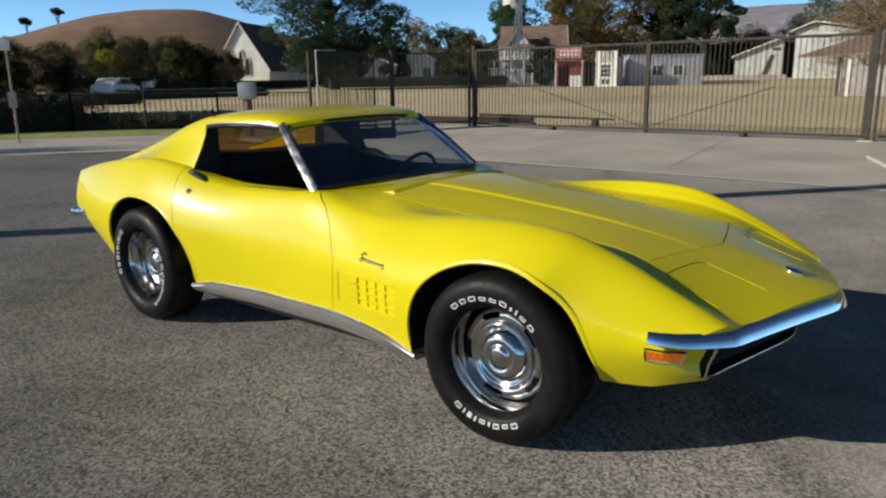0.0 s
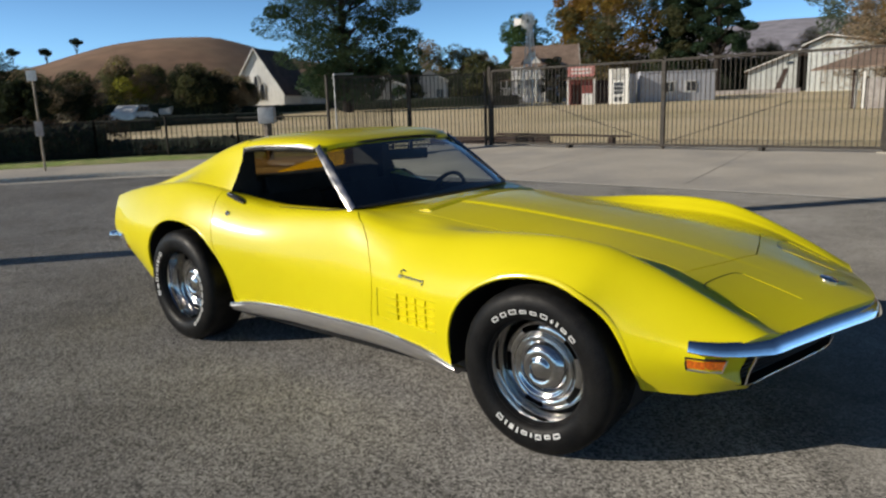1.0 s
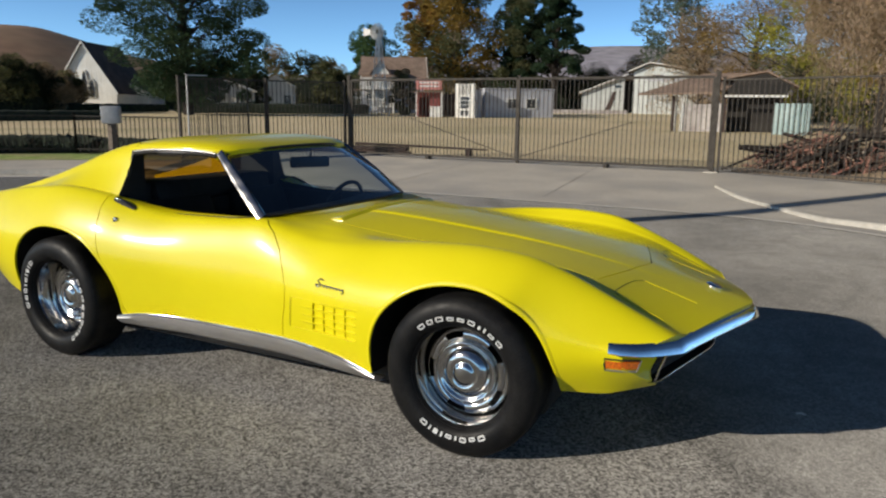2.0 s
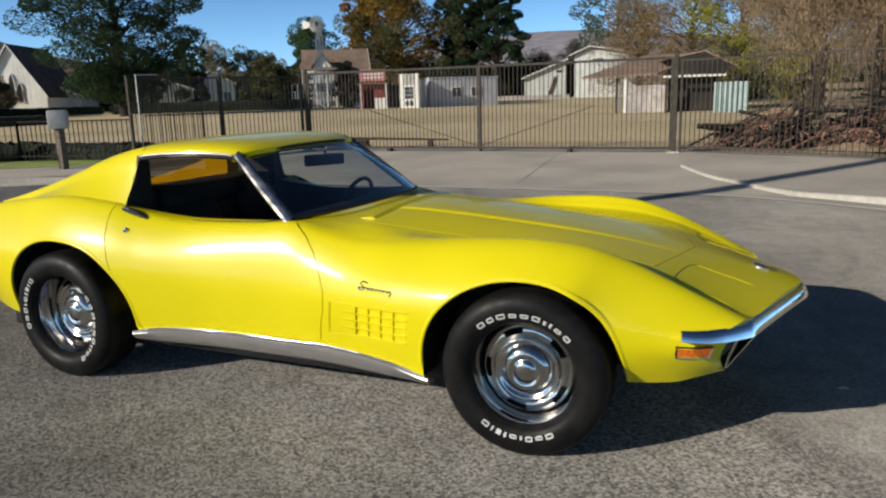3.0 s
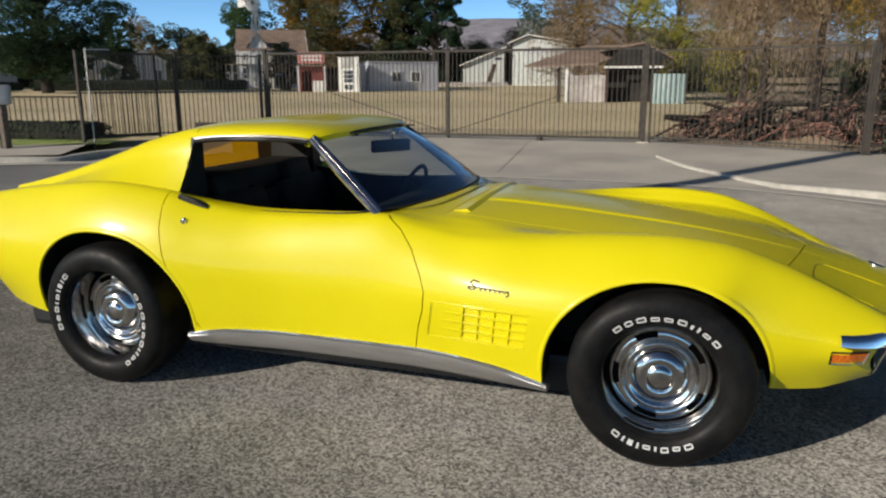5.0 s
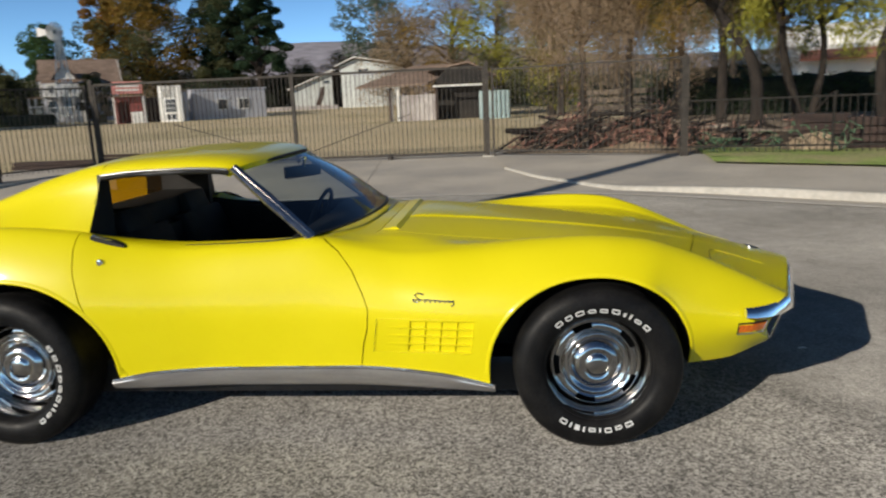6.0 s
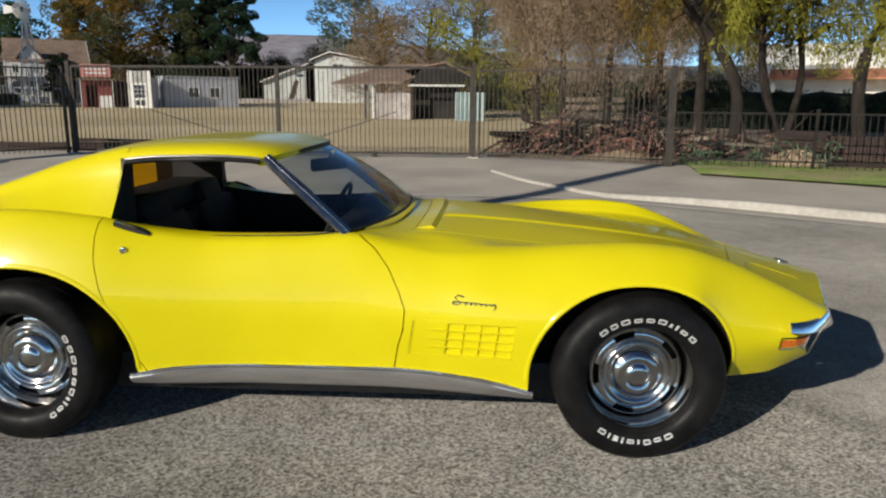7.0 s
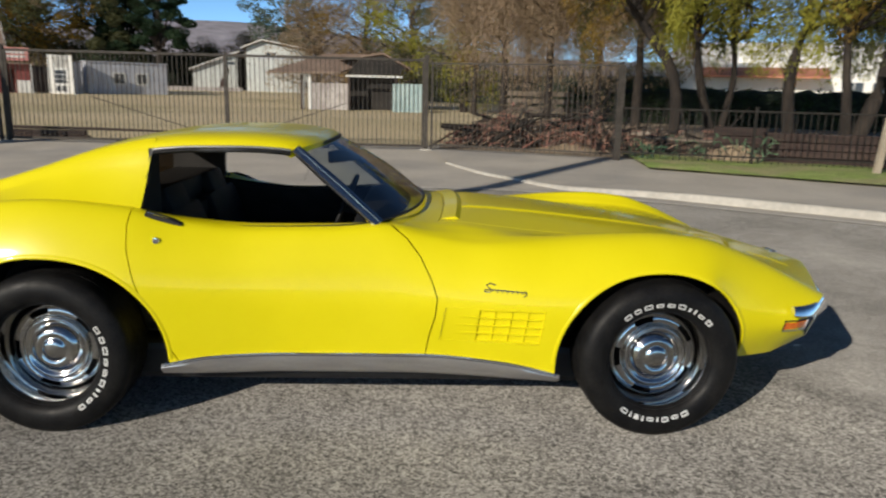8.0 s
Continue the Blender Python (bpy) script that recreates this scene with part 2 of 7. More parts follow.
WHITEWALL = mk("white_boards", (0.72, 0.71, 0.67), (0.80, 0.79, 0.75), 1.2, 0.7, 0.003, fine=12, fine_amount=0.1, per_object=0.06)
GREYWALL = mk("grey_boards", (0.44, 0.45, 0.50), (0.52, 0.53, 0.58), 1.2, 0.75, 0.003, fine=12, fine_amount=0.12, per_object=0.06)
PALEBOARD = mk("pale_aged_boards", (0.34, 0.30, 0.28), (0.50, 0.46, 0.43), 1.6, 0.8, 0.003, fine=9, fine_amount=0.2, per_object=0.12)
TURQ = mk("pale_turquoise_sheet", (0.28, 0.38, 0.38), (0.39, 0.48, 0.47), 1.2, 0.6, 0.003, fine=10, fine_amount=0.15)
REDWALL = mk("red_boards", (0.21, 0.05, 0.045), (0.29, 0.08, 0.07), 1.2, 0.8, 0.003, fine=12, fine_amount=0.2, per_object=0.1)
PINKSIGN = mk("faded_red_sign", (0.60, 0.22, 0.20), (0.72, 0.34, 0.30), 1.5, 0.7, 0, fine=10, fine_amount=0.2)
BROWNROOF = mk("brown_shingles", (0.20, 0.14, 0.105), (0.28, 0.20, 0.15), 0.9, 0.9, 0.01, fine=6, fine_amount=0.3)
DARKROOF = mk("dark_shingles", (0.060, 0.045, 0.042), (0.10, 0.075, 0.065), 0.9, 0.9, 0.01, fine=6, fine_amount=0.3)
REDROOF = mk("clay_tiles", (0.38, 0.15, 0.09), (0.48, 0.21, 0.13), 0.9, 0.85, 0.01, fine=6, fine_amount=0.25)
# Near-black colour: the shade of the open carport, barn mouth and barn gable.
PAINTEDSHADE = mk("painted_shade", (0.015, 0.013, 0.012), (0.03, 0.026, 0.022), 1.0, 0.9, 0)
PANE = mk("house_pane", (0.03, 0.035, 0.045), (0.06, 0.065, 0.075), 1.0, 0.15, 0)
BARK = mk("bark", (0.019, 0.014, 0.011), (0.038, 0.029, 0.022), 2.5, 0.95, 0.03, fine=14, fine_amount=0.4, stretch=(1, 1, 0.25))
PALEBARK = mk("pale_bark", (0.25, 0.21, 0.17), (0.36, 0.31, 0.25), 2.5, 0.9, 0.02, fine=14, fine_amount=0.3, stretch=(1, 1, 0.25))
TWIG = mk("dry_twigs", (0.33, 0.145, 0.11), (0.48, 0.26, 0.19), 1.0, 0.95, 0, fine=8, fine_amount=0.4, per_island=0.45)
TWIGGREY = mk("grey_twigs", (0.24, 0.175, 0.125), (0.32, 0.24, 0.175), 0.6, 0.95, 0, fine=8, fine_amount=0.4, per_island=0.4)
PINE = leafy("pine_needles", (0.025, 0.045, 0.028), (0.05, 0.085, 0.045))
CONIFER = leafy("dark_conifer", (0.028, 0.050, 0.030), (0.055, 0.085, 0.045))
GREENLEAF = leafy("green_leaves", (0.045, 0.085, 0.035), (0.085, 0.14, 0.055))
GOLDLEAF = leafy("gold_leaves", (0.19, 0.125, 0.03), (0.27, 0.17, 0.04))
ORANGELEAF = leafy("orange_leaves", (0.22, 0.11, 0.035), (0.30, 0.16, 0.05))
EUCLEAF = leafy("grey_green_leaves", (0.09, 0.115, 0.085), (0.14, 0.17, 0.13))
YELLOWGREEN = leafy("yellow_green_leaves", (0.22, 0.225, 0.035), (0.37, 0.345, 0.06))
BROWNLEAF = leafy("brown_leaves", (0.25, 0.185, 0.125), (0.36, 0.27, 0.185))
BANKLEAF = leafy("brown_bank_leaves", (0.030, 0.020, 0.017), (0.06, 0.042, 0.033))
DARKLEAF = leafy("dark_bush_leaves", (0.02, 0.028, 0.018), (0.045, 0.055, 0.03))
OLIVELEAF = leafy("olive_leaves", (0.075, 0.082, 0.04), (0.13, 0.13, 0.065))
HEDGE = leafy("hedge_leaves", (0.022, 0.04, 0.018), (0.045, 0.075, 0.03))
# Shade deep among the leaves, put into a near-black colour.
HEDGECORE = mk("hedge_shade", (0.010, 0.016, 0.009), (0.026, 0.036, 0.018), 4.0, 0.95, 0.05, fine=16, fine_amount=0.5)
GREENFENCE = mk("green_netting", (0.07, 0.14, 0.075), (0.12, 0.20, 0.11), 2.0, 0.8, 0, fine=20, fine_amount=0.3)


# ---- helpers of this scene ----
FAR = 1.6


def mesh_of(name, bm, material, smooth=None):
    me = bpy.data.meshes.new(name)
    bm.to_mesh(me)
    bm.free()
    finish(me, material, smooth)
    return me


def finish(me, material, smooth=None):
    if me.materials:
        me.materials.clear()
    for m in material if isinstance(material, (list, tuple)) else [material]:
        me.materials.append(m)
    if smooth is not None:
        me.shade_smooth()
        me.set_sharp_from_angle(angle=radians(smooth))


def part(name, bm, material, parent=None, label="", smooth=None, at=None):
    ob = new(name, mesh_of(name, bm, material, smooth) if isinstance(bm, bmesh.types.BMesh) else bm)
    if parent:
        ob.parent = parent
    if at is not None:
        ob.matrix_basis = at
    if label:
        tagged(ob, label)
    return ob


def thing(name, label, category, x=0, y=0, z=0, rz=0, group="", kind=""):
    ob = new(name)
    ob.empty_display_size = 0.1
    ob.matrix_basis = pose(x, y, z, 0, 0, rz) @ Matrix.Scale(far_size(x, y), 4)
    return tagged(ob, label, category, group, kind)


def far_size(x, y):
    """The farm, the chapel and the trees beyond the field stand well back, and are large."""
    return FAR if 60 < math.hypot(x - 1.673, y + 3.363) < 300 else 1.0


def box(bm, x0, y0, z0, x1, y1, z1, bevel=0.0, m=None):
    r = bmesh.ops.create_cube(bm, size=1)
    vs = r["verts"]
    for v in vs:
        v.co = Vector(((x0 + x1) / 2 + v.co.x * (x1 - x0), (y0 + y1) / 2 + v.co.y * (y1 - y0), (z0 + z1) / 2 + v.co.z * (z1 - z0)))
    if bevel:
        es = list({e for v in vs for e in v.link_edges})
        out = bmesh.ops.bevel(bm, geom=es, offset=bevel, segments=2, affect="EDGES", profile=0.6)
        vs = [v for v in out["verts"]] + [v for v in vs if v.is_valid]
    if m is not None:
        bmesh.ops.transform(bm, matrix=m, verts=list({v for v in vs if v.is_valid}))
    return bm


def bbox(*a, **k):
    return box(bmesh.new(), *a, **k)


def tube(bm, pts, radii, seg=8, caps=True):
    """A tube along points with a radius at each."""
    pts = [Vector(p) for p in pts]
    if isinstance(radii, (int, float)):
        radii = [radii] * len(pts)
    rings, up = [], Vector((0, 0, 1))
    for i, p in enumerate(pts):
        d = (pts[min(i + 1, len(pts) - 1)] - pts[max(i - 1, 0)]).normalized()
        side = d.cross(up if abs(d.z) < 0.95 else Vector((1, 0, 0))).normalized()
        top = side.cross(d)
        rings.append([bm.verts.new(p + radii[i] * (math.cos(a) * side + math.sin(a) * top)) for a in (2 * math.pi * k / seg for k in range(seg))])
    for a, b in zip(rings, rings[1:]):
        for k in range(seg):
            bm.faces.new((a[k], a[(k + 1) % seg], b[(k + 1) % seg], b[k]))
    if caps:
        bm.faces.new(rings[0][::-1])
        bm.faces.new(rings[-1])
    return bm


def prism(bm, outline, z0, z1, to=lambda u, v, w: (u, v, w)):
    """A closed outline of (u, v), pushed out from w = z0 to z1, placed by to()."""
    lo = [bm.verts.new(to(u, v, z0)) for u, v in outline]
    hi = [bm.verts.new(to(u, v, z1)) for u, v in outline]
    n = len(outline)
    for i in range(n):
        bm.faces.new((lo[i], lo[(i + 1) % n], hi[(i + 1) % n], hi[i]))
    bm.faces.new(lo[::-1])
    bm.faces.new(hi)
    bmesh.ops.recalc_face_normals(bm, faces=bm.faces)
    return bm


def revolve(bm, profile, seg=64, axis_y=True, a0=0.0, a1=2 * math.pi):
    """A profile of (radius, offset) turned round the y axis; closed where it comes round."""
    full = abs(a1 - a0 - 2 * math.pi) < 1e-6
    count = seg if full else seg + 1
    rings = []
    for k in range(count):
        a = a0 + (a1 - a0) * k / seg
        rings.append([bm.verts.new((r * math.cos(a), o, r * math.sin(a))) for r, o in profile])
    for k in range(seg):
        a, b = rings[k], rings[(k + 1) % count]
        for i in range(len(profile) - 1):
            bm.faces.new((a[i], a[i + 1], b[i + 1], b[i]))
    bmesh.ops.remove_doubles(bm, verts=bm.verts, dist=1e-5)
    bmesh.ops.recalc_face_normals(bm, faces=bm.faces)
    return bm


def curve_of(table):
    """A smooth curve through (x, value) pairs that does not overshoot."""
    xs, ys = np.array([p[0] for p in table], float), np.array([p[1] for p in table], float)
    h, d = np.diff(xs), np.diff(ys) / np.diff(xs)
    m = np.zeros(len(xs))
    m[0], m[-1] = d[0], d[-1]
    for i in range(1, len(xs) - 1):
        if d[i - 1] * d[i] > 0:
            w1, w2 = 2 * h[i] + h[i - 1], h[i] + 2 * h[i - 1]
            m[i] = (w1 + w2) / (w1 / d[i - 1] + w2 / d[i])

    def f(x):
        x = min(max(x, xs[0]), xs[-1])
        i = min(max(int(np.searchsorted(xs, x)) - 1, 0), len(xs) - 2)
        t = (x - xs[i]) / h[i]
        return float((1 + 2 * t) * (1 - t) ** 2 * ys[i] + t * (1 - t) ** 2 * h[i] * m[i] + t * t * (3 - 2 * t) * ys[i + 1] + t * t * (t - 1) * h[i] * m[i + 1])

    return f


def spline(points, per=6):
    """Points along a smooth curve through the given ones."""
    p = [Vector(q) for q in points]
    p = [2 * p[0] - p[1]] + p + [2 * p[-1] - p[-2]]
    out = []
    for i in range(1, len(p) - 2):
        for k in range(per):
            t = k / per
            a, b, c, d = p[i - 1], p[i], p[i + 1], p[i + 2]
            out.append(0.5 * ((2 * b) + (c - a) * t + (2 * a - 5 * b + 4 * c - d) * t * t + (3 * b - a - 3 * c + d) * t ** 3))
    out.append(p[-2])
    return out


def sheet(bm, rows):
    """A surface through rows of points."""
    grid = [[bm.verts.new(q) for q in row] for row in rows]
    for a, b in zip(grid, grid[1:]):
        for i in range(len(a) - 1):
            bm.faces.new((a[i], a[i + 1], b[i + 1], b[i]))
    return grid


def carve(me, cutter, operation="DIFFERENCE"):
    """The mesh with the cutter (a bmesh) taken out of it, or kept alone."""
    cm = bpy.data.meshes.new("cutter")
    cutter.to_mesh(cm)
    cutter.free()
    a, b = new("carved", me), new("cutter", cm)
    mod = a.modifiers.new("cut", "BOOLEAN")
    mod.operation, mod.object, mod.solver = operation, b, "MANIFOLD"
    got = bpy.data.meshes.new_from_object(a.evaluated_get(bpy.context.evaluated_depsgraph_get()))
    bpy.data.objects.remove(a), bpy.data.objects.remove(b)
    return got


# ---- ground, road, pavement ----
GATE_Y, GATE_X = 11.95, (-8.3, -3.77, 0.4)
WING_L, WING_R = (-10.6, 8.6), (4.1, 10.4)


def ground_z(x, y):
    d = math.hypot(x - 1.2, y + 3.4)
    if d < 30:
        rise = min(max((y - 7.3) / 4.6, 0), 1)
        return -0.06 + 0.20 * rise
    if d < 70:
        return 0.14 - 0.75 * (d - 30) / 40
    return -0.61 + 0.0118 * min(d - 70, 160)


bm = bmesh.new()
rings = [0, 6, 10, 12, 14, 16, 18, 20, 24, 30, 40, 50, 60, 70, 90, 120, 160, 200, 230, 400, 900, 2500]
prev = None
for r in rings:
    ring = []
    for k in range(96):
        a = 2 * math.pi * k / 96
        x, y = 1.2 + r * math.cos(a), -3.4 + r * math.sin(a)
        ring.append(bm.verts.new((x, y, ground_z(x, y))))
    if prev:
        for k in range(96):
            bm.faces.new((prev[k], ring[k], ring[(k + 1) % 96], prev[(k + 1) % 96]))
    prev = ring
bmesh.ops.remove_doubles(bm, verts=bm.verts, dist=1e-4)
ground = tagged(part("ground", bm, FIELD, smooth=40), "dry straw-coloured grass field behind the gate", "ground", kind="structure")

# The road ends in a wide bulb; its edge, from far left round to far right.
EDGE = spline([(-30, -16, 0), (-17, -3.2, 0), (-14.2, 1.0, 0), (-11.9, 4.5, 0), (-9.3, 6.4, 0), (-7.2, 7.0, 0), (-4.5, 7.05, 0), (-1.0, 7.06, 0),
               (1.0, 7.02, 0), (2.2, 6.72, 0), (3.4, 6.05, 0), (4.6, 5.2, 0), (6.0, 4.15, 0), (9.0, 1.4, 0), (13, -5, 0), (20, -16, 0)], 8)
bm = bmesh.new()
rows = [[(p.x, p.y + (-45 - p.y) * f, 0.0) for p in EDGE] for f in (0, 0.05, 0.12, 0.25, 0.5, 1.0)]
sheet(bm, rows)
bmesh.ops.recalc_face_normals(bm, faces=bm.faces)
road = tagged(part("road", bm, ASPHALT), "worn grey asphalt with pale exposed stones", "road", kind="structure")


def outward(i):
    a, b = EDGE[max(i - 1, 0)], EDGE[min(i + 1, len(EDGE) - 1)]
    d = (b - a).normalized()
    return Vector((-d.y, d.x, 0))


def band(offs, zs, i0, i1):
    """A strip along the road's edge, at the given ways out from it and heights."""
    bmx = bmesh.new()
    sheet(bmx, [[EDGE[i] + outward(i) * (o(EDGE[i].x) if callable(o) else o) + Vector((0, 0, z(EDGE[i].x) if callable(z) else z)) for i in range(i0, i1)] for o, z in zip(offs, zs)])
    bmesh.ops.recalc_face_normals(bmx, faces=bmx.faces)
    if sum(f.normal.z for f in bmx.faces) < 0:
        bmesh.ops.reverse_faces(bmx, faces=bmx.faces)
    return bmx


iA = min(range(len(EDGE)), key=lambda i: abs(EDGE[i].x + 9.4))
iB = min(range(len(EDGE)), key=lambda i: abs(EDGE[i].x - 2.3))
last = len(EDGE)
gutter = tagged(part("gutter", band((-0.04, 0.10), (0.008, 0.006), 0, last), PALELINE), "thin pale concrete lip along the asphalt", "gutter", kind="structure")
tagged(part("gutter_pan", band((0.10, 0.47), (0.003, -0.004), 0, last), CONCRETE), "grey concrete gutter strip along the asphalt", "gutter", kind="structure")
# Driveway apron between the two kerb returns, rising to the gate.
bm = bmesh.new()
rows = [[(-9.0 + 11.35 * i / 16, 6.98, -0.008) for i in range(17)]]
for k in range(9):
    f = k / 8
    y = 7.46 + f * (13.2 - 7.46)
    z = 0.002 + 0.185 * min(f * 1.25, 1.0)
    x0, x1 = -9.0 - 2.0 * f, 2.35 - 4.2 * f + 2.65 * f * f
    rows.append([(x0 + (x1 - x0) * i / 16, y - (0.05 if k == 0 else 0), z) for i in range(17)])
sheet(bm, rows)
bmesh.ops.recalc_face_normals(bm, faces=bm.faces)
apron = tagged(part("driveway_apron", bm, CONCRETE), "grey concrete driveway apron rising to the gate", "driveway", kind="structure")

for jx, lean in ((-1.5, -0.09), (-4.6, -0.03), (-7.6, 0.03)):
    bm = bmesh.new()
    sheet(bm, [[(jx + lean * (y - 7.5) - 0.008, y, 0.005 + 0.185 * min((y - 7.46) / 5.74 * 1.25, 1.0)), (jx + lean * (y - 7.5) + 0.008, y, 0.005 + 0.185 * min((y - 7.46) / 5.74 * 1.25, 1.0))] for y in np.linspace(7.5, 11.9, 12)])
    bmesh.ops.recalc_face_normals(bm, faces=bm.faces)
    part("joint", bm, JOINT, apron)

# Kerbs run along the road's edge and turn into the driveway, where they fade out.
def kerb_run(pts, fade, flip=1):
    """Along a kerb's line: the place, the way across, the height over the line and the share of the full width, which fade out over the last metres."""
    d = np.cumsum([0] + [(q - p).length for p, q in zip(pts, pts[1:])])
    out = []
    for i, q in enumerate(pts):
        t = (pts[min(i + 1, len(pts) - 1)] - pts[max(i - 1, 0)]).normalized()
        f = min(max((d[-1] - d[i]) / fade, 0), 1)
        out.append((q, Vector((-t.y, t.x, 0)) * flip, 0.012 + 0.094 * f ** 1.5, 0.28 + 0.72 * min(f * 2.0, 1.0)))
    return out


def kerb(name, label, pts, fade, flip=1):
    """A kerb along points; over its last metres it narrows and sinks into the apron."""
    bmx = bmesh.new()
    rows = [[q + side * o * w + Vector((0, 0, z)) for o, z in ((-0.100, -0.12), (-0.088, h - 0.025), (-0.07, h - 0.006), (-0.05, h), (0.11, h), (0.12, -0.12))] for q, side, h, w in kerb_run(pts, fade, flip)]
    grid = sheet(bmx, rows)
    bmx.faces.new(grid[0]), bmx.faces.new(grid[-1][::-1])
    bmesh.ops.recalc_face_normals(bmx, faces=bmx.faces)
    return tagged(part(name, bmx, KERB, smooth=50), label, "kerb", kind="structure")


line = [EDGE[i] + outward(i) * 0.54 for i in range(last - 1, iB - 1, -1)]
line += [q for q in spline([line[-1], (2.20, 7.58, 0.010), (1.83, 8.08, 0.035), (1.54, 8.42, 0.052), (1.31, 8.74, 0.070), (1.06, 9.25, 0.096), (0.78, 9.85, 0.120)], 4)][1:]
kerb("kerb_right", "sunlit pale concrete kerb curving into the driveway", line, 5.2, -1)
turn_in = kerb_run(line, 5.2, -1)
line = [EDGE[i] + outward(i) * 0.54 for i in range(0, iA + 1)]
line += [q for q in spline([line[-1], (-9.55, 7.9, 0.045), (-9.1, 8.9, 0.10), (-8.8, 10.4, 0.15)], 7)][1:]
kerb("kerb_left", "pale concrete kerb curving into the driveway", line, 5.2)
inner = [Vector((0.62, 10.6, 0.158))] + [q + side * 0.09 * w + Vector((0, 0, h - 0.003)) for q, side, h, w in turn_in[::-1]]
far_side = spline([(0.42, 12.2, 0.19), (2.2, 11.7, 0.19), (4.3, 10.7, 0.19), (8.9, 9.3, 0.19), (13.8, 6.2, 0.19), (20, 0, 0.19), (30, -12, 0.19)], 8)


def along(line, f):
    """The place a share f of the way along a line."""
    d = np.cumsum([0] + [(q - p).length for p, q in zip(line, line[1:])])
    return Vector([float(np.interp(f * d[-1], d, [p[k] for p in line])) for k in range(3)])


bm = bmesh.new()
cols = [(along(inner, k / 60), along(far_side, k / 60)) for k in range(61)]
sheet(bm, [[a.lerp(c, g) for a, c in cols] for g in (0, 0.33, 0.66, 1)])
bmesh.ops.recalc_face_normals(bm, faces=bm.faces)
if sum(f.normal.z for f in bm.faces) < 0:
    bmesh.ops.reverse_faces(bm, faces=bm.faces)
tagged(part("pavement_right", bm, CONCRETE), "grey concrete pavement behind the kerb", "pavement", kind="structure")
tagged(part("pavement_left", band((0.64, 2.3), (0.1025, 0.16), 0, iA + 1), CONCRETE), "grey concrete pavement behind the kerb", "pavement", kind="structure")
tagged(part("lawn_left", band((2.25, 3.1, 4.2), (0.165, 0.21, 0.20), 0, iA + 2), LAWN), "narrow strip of dull green grass before a fence", "grass", kind="structure")
bm = bmesh.new()
rows = []
for k in range(24):
    f = k / 23
    x = 4.3 + 12 * f
    y_in = 10.2 - 4.2 * f - 0.9 * math.sin(f * math.pi) * 0.4
    rows.append([(x, y_in - 1.15 - 1.0 * min(f * 3, 1), 0.185), (x, y_in - 0.9, 0.225), (x + 0.2, y_in + 0.7, 0.22), (x + 0.4, y_in + 2.2, 0.20)])
sheet(bm, rows)
bmesh.ops.recalc_face_normals(bm, faces=bm.faces)
tagged(part("lawn_right", bm, LAWN), "strip of mown green grass along the low fence", "grass", kind="structure")
# Dark yard behind the right wing and shaded bed behind the left fence.
bm = bmesh.new()
sheet(bm, [[(0.6, 12.3, 0.172), (4.3, 10.8, 0.172), (10, 8.9, 0.172), (18, 4, 0.172)], [(2, 20, 0.17), (8, 20, 0.17), (16, 18, 0.17), (26, 12, 0.17)], [(8, 36, 0.17), (16, 34, 0.17), (26, 30, 0.17), (40, 22, 0.17)]])
bmesh.ops.recalc_face_normals(bm, faces=bm.faces)
tagged(part("yard_soil", bm, YARD), "dark littered soil of a farm yard", "soil", kind="structure")

# ---- the car ----
CAR = thing("sports_car", "bright yellow two-door coupe with chrome bumpers parked on asphalt", "car")

zc_ = curve_of([(-2.27, 0.815), (-1.9, 0.85), (-1.5, 0.868), (-1.0, 0.87), (-0.4, 0.86), (0.15, 0.866), (0.28, 0.872), (0.40, 0.877), (0.48, 0.880), (0.7, 0.866), (1.05, 0.828), (1.4, 0.782), (1.74, 0.720), (2.0, 0.655), (2.235, 0.588)])
zv_ = curve_of([(-2.27, 0.815), (-1.9, 0.855), (-1.5, 0.872), (-1.0, 0.87), (-0.4, 0.86), (0.15, 0.862), (0.30, 0.848), (0.42, 0.845), (0.55, 0.831), (0.7, 0.813), (1.05, 0.782), (1.4, 0.762), (1.74, 0.714), (2.0, 0.642), (2.235, 0.560)])
yv_ = curve_of([(-2.27, 0.42), (-1.0, 0.48), (0.2, 0.50), (0.8, 0.515), (1.2, 0.525), (1.7, 0.535), (2.0, 0.535), (2.235, 0.51)])
zp_ = curve_of([(-2.27, 0.812), (-2.0, 0.862), (-1.6, 0.920), (-1.25, 0.948), (-0.95, 0.922), (-0.72, 0.868), (-0.45, 0.838), (-0.1, 0.846), (0.1, 0.858), (0.3, 0.822), (0.5, 0.800), (0.75, 0.811), (1.0, 0.832), (1.22, 0.840), (1.43, 0.826), (1.68, 0.774), (1.97, 0.688), (2.1, 0.638), (2.235, 0.574)])
yp_ = curve_of([(-2.27, 0.675), (-1.9, 0.695), (-1.6, 0.71), (-1.25, 0.715), (-0.9, 0.70), (-0.6, 0.675), (0.0, 0.66), (0.3, 0.645), (0.7, 0.635), (1.2, 0.635), (1.6, 0.635), (2.0, 0.63), (2.235, 0.61)])
yw_ = curve_of([(-2.27, 0.752), (-1.95, 0.815), (-1.6, 0.858), (-1.25, 0.88), (-0.95, 0.862), (-0.7, 0.825), (-0.3, 0.778), (0.1, 0.768), (0.4, 0.788), (0.7, 0.836), (1.0, 0.868), (1.25, 0.878), (1.5, 0.868), (1.75, 0.835), (2.0, 0.79), (2.235, 0.735)])
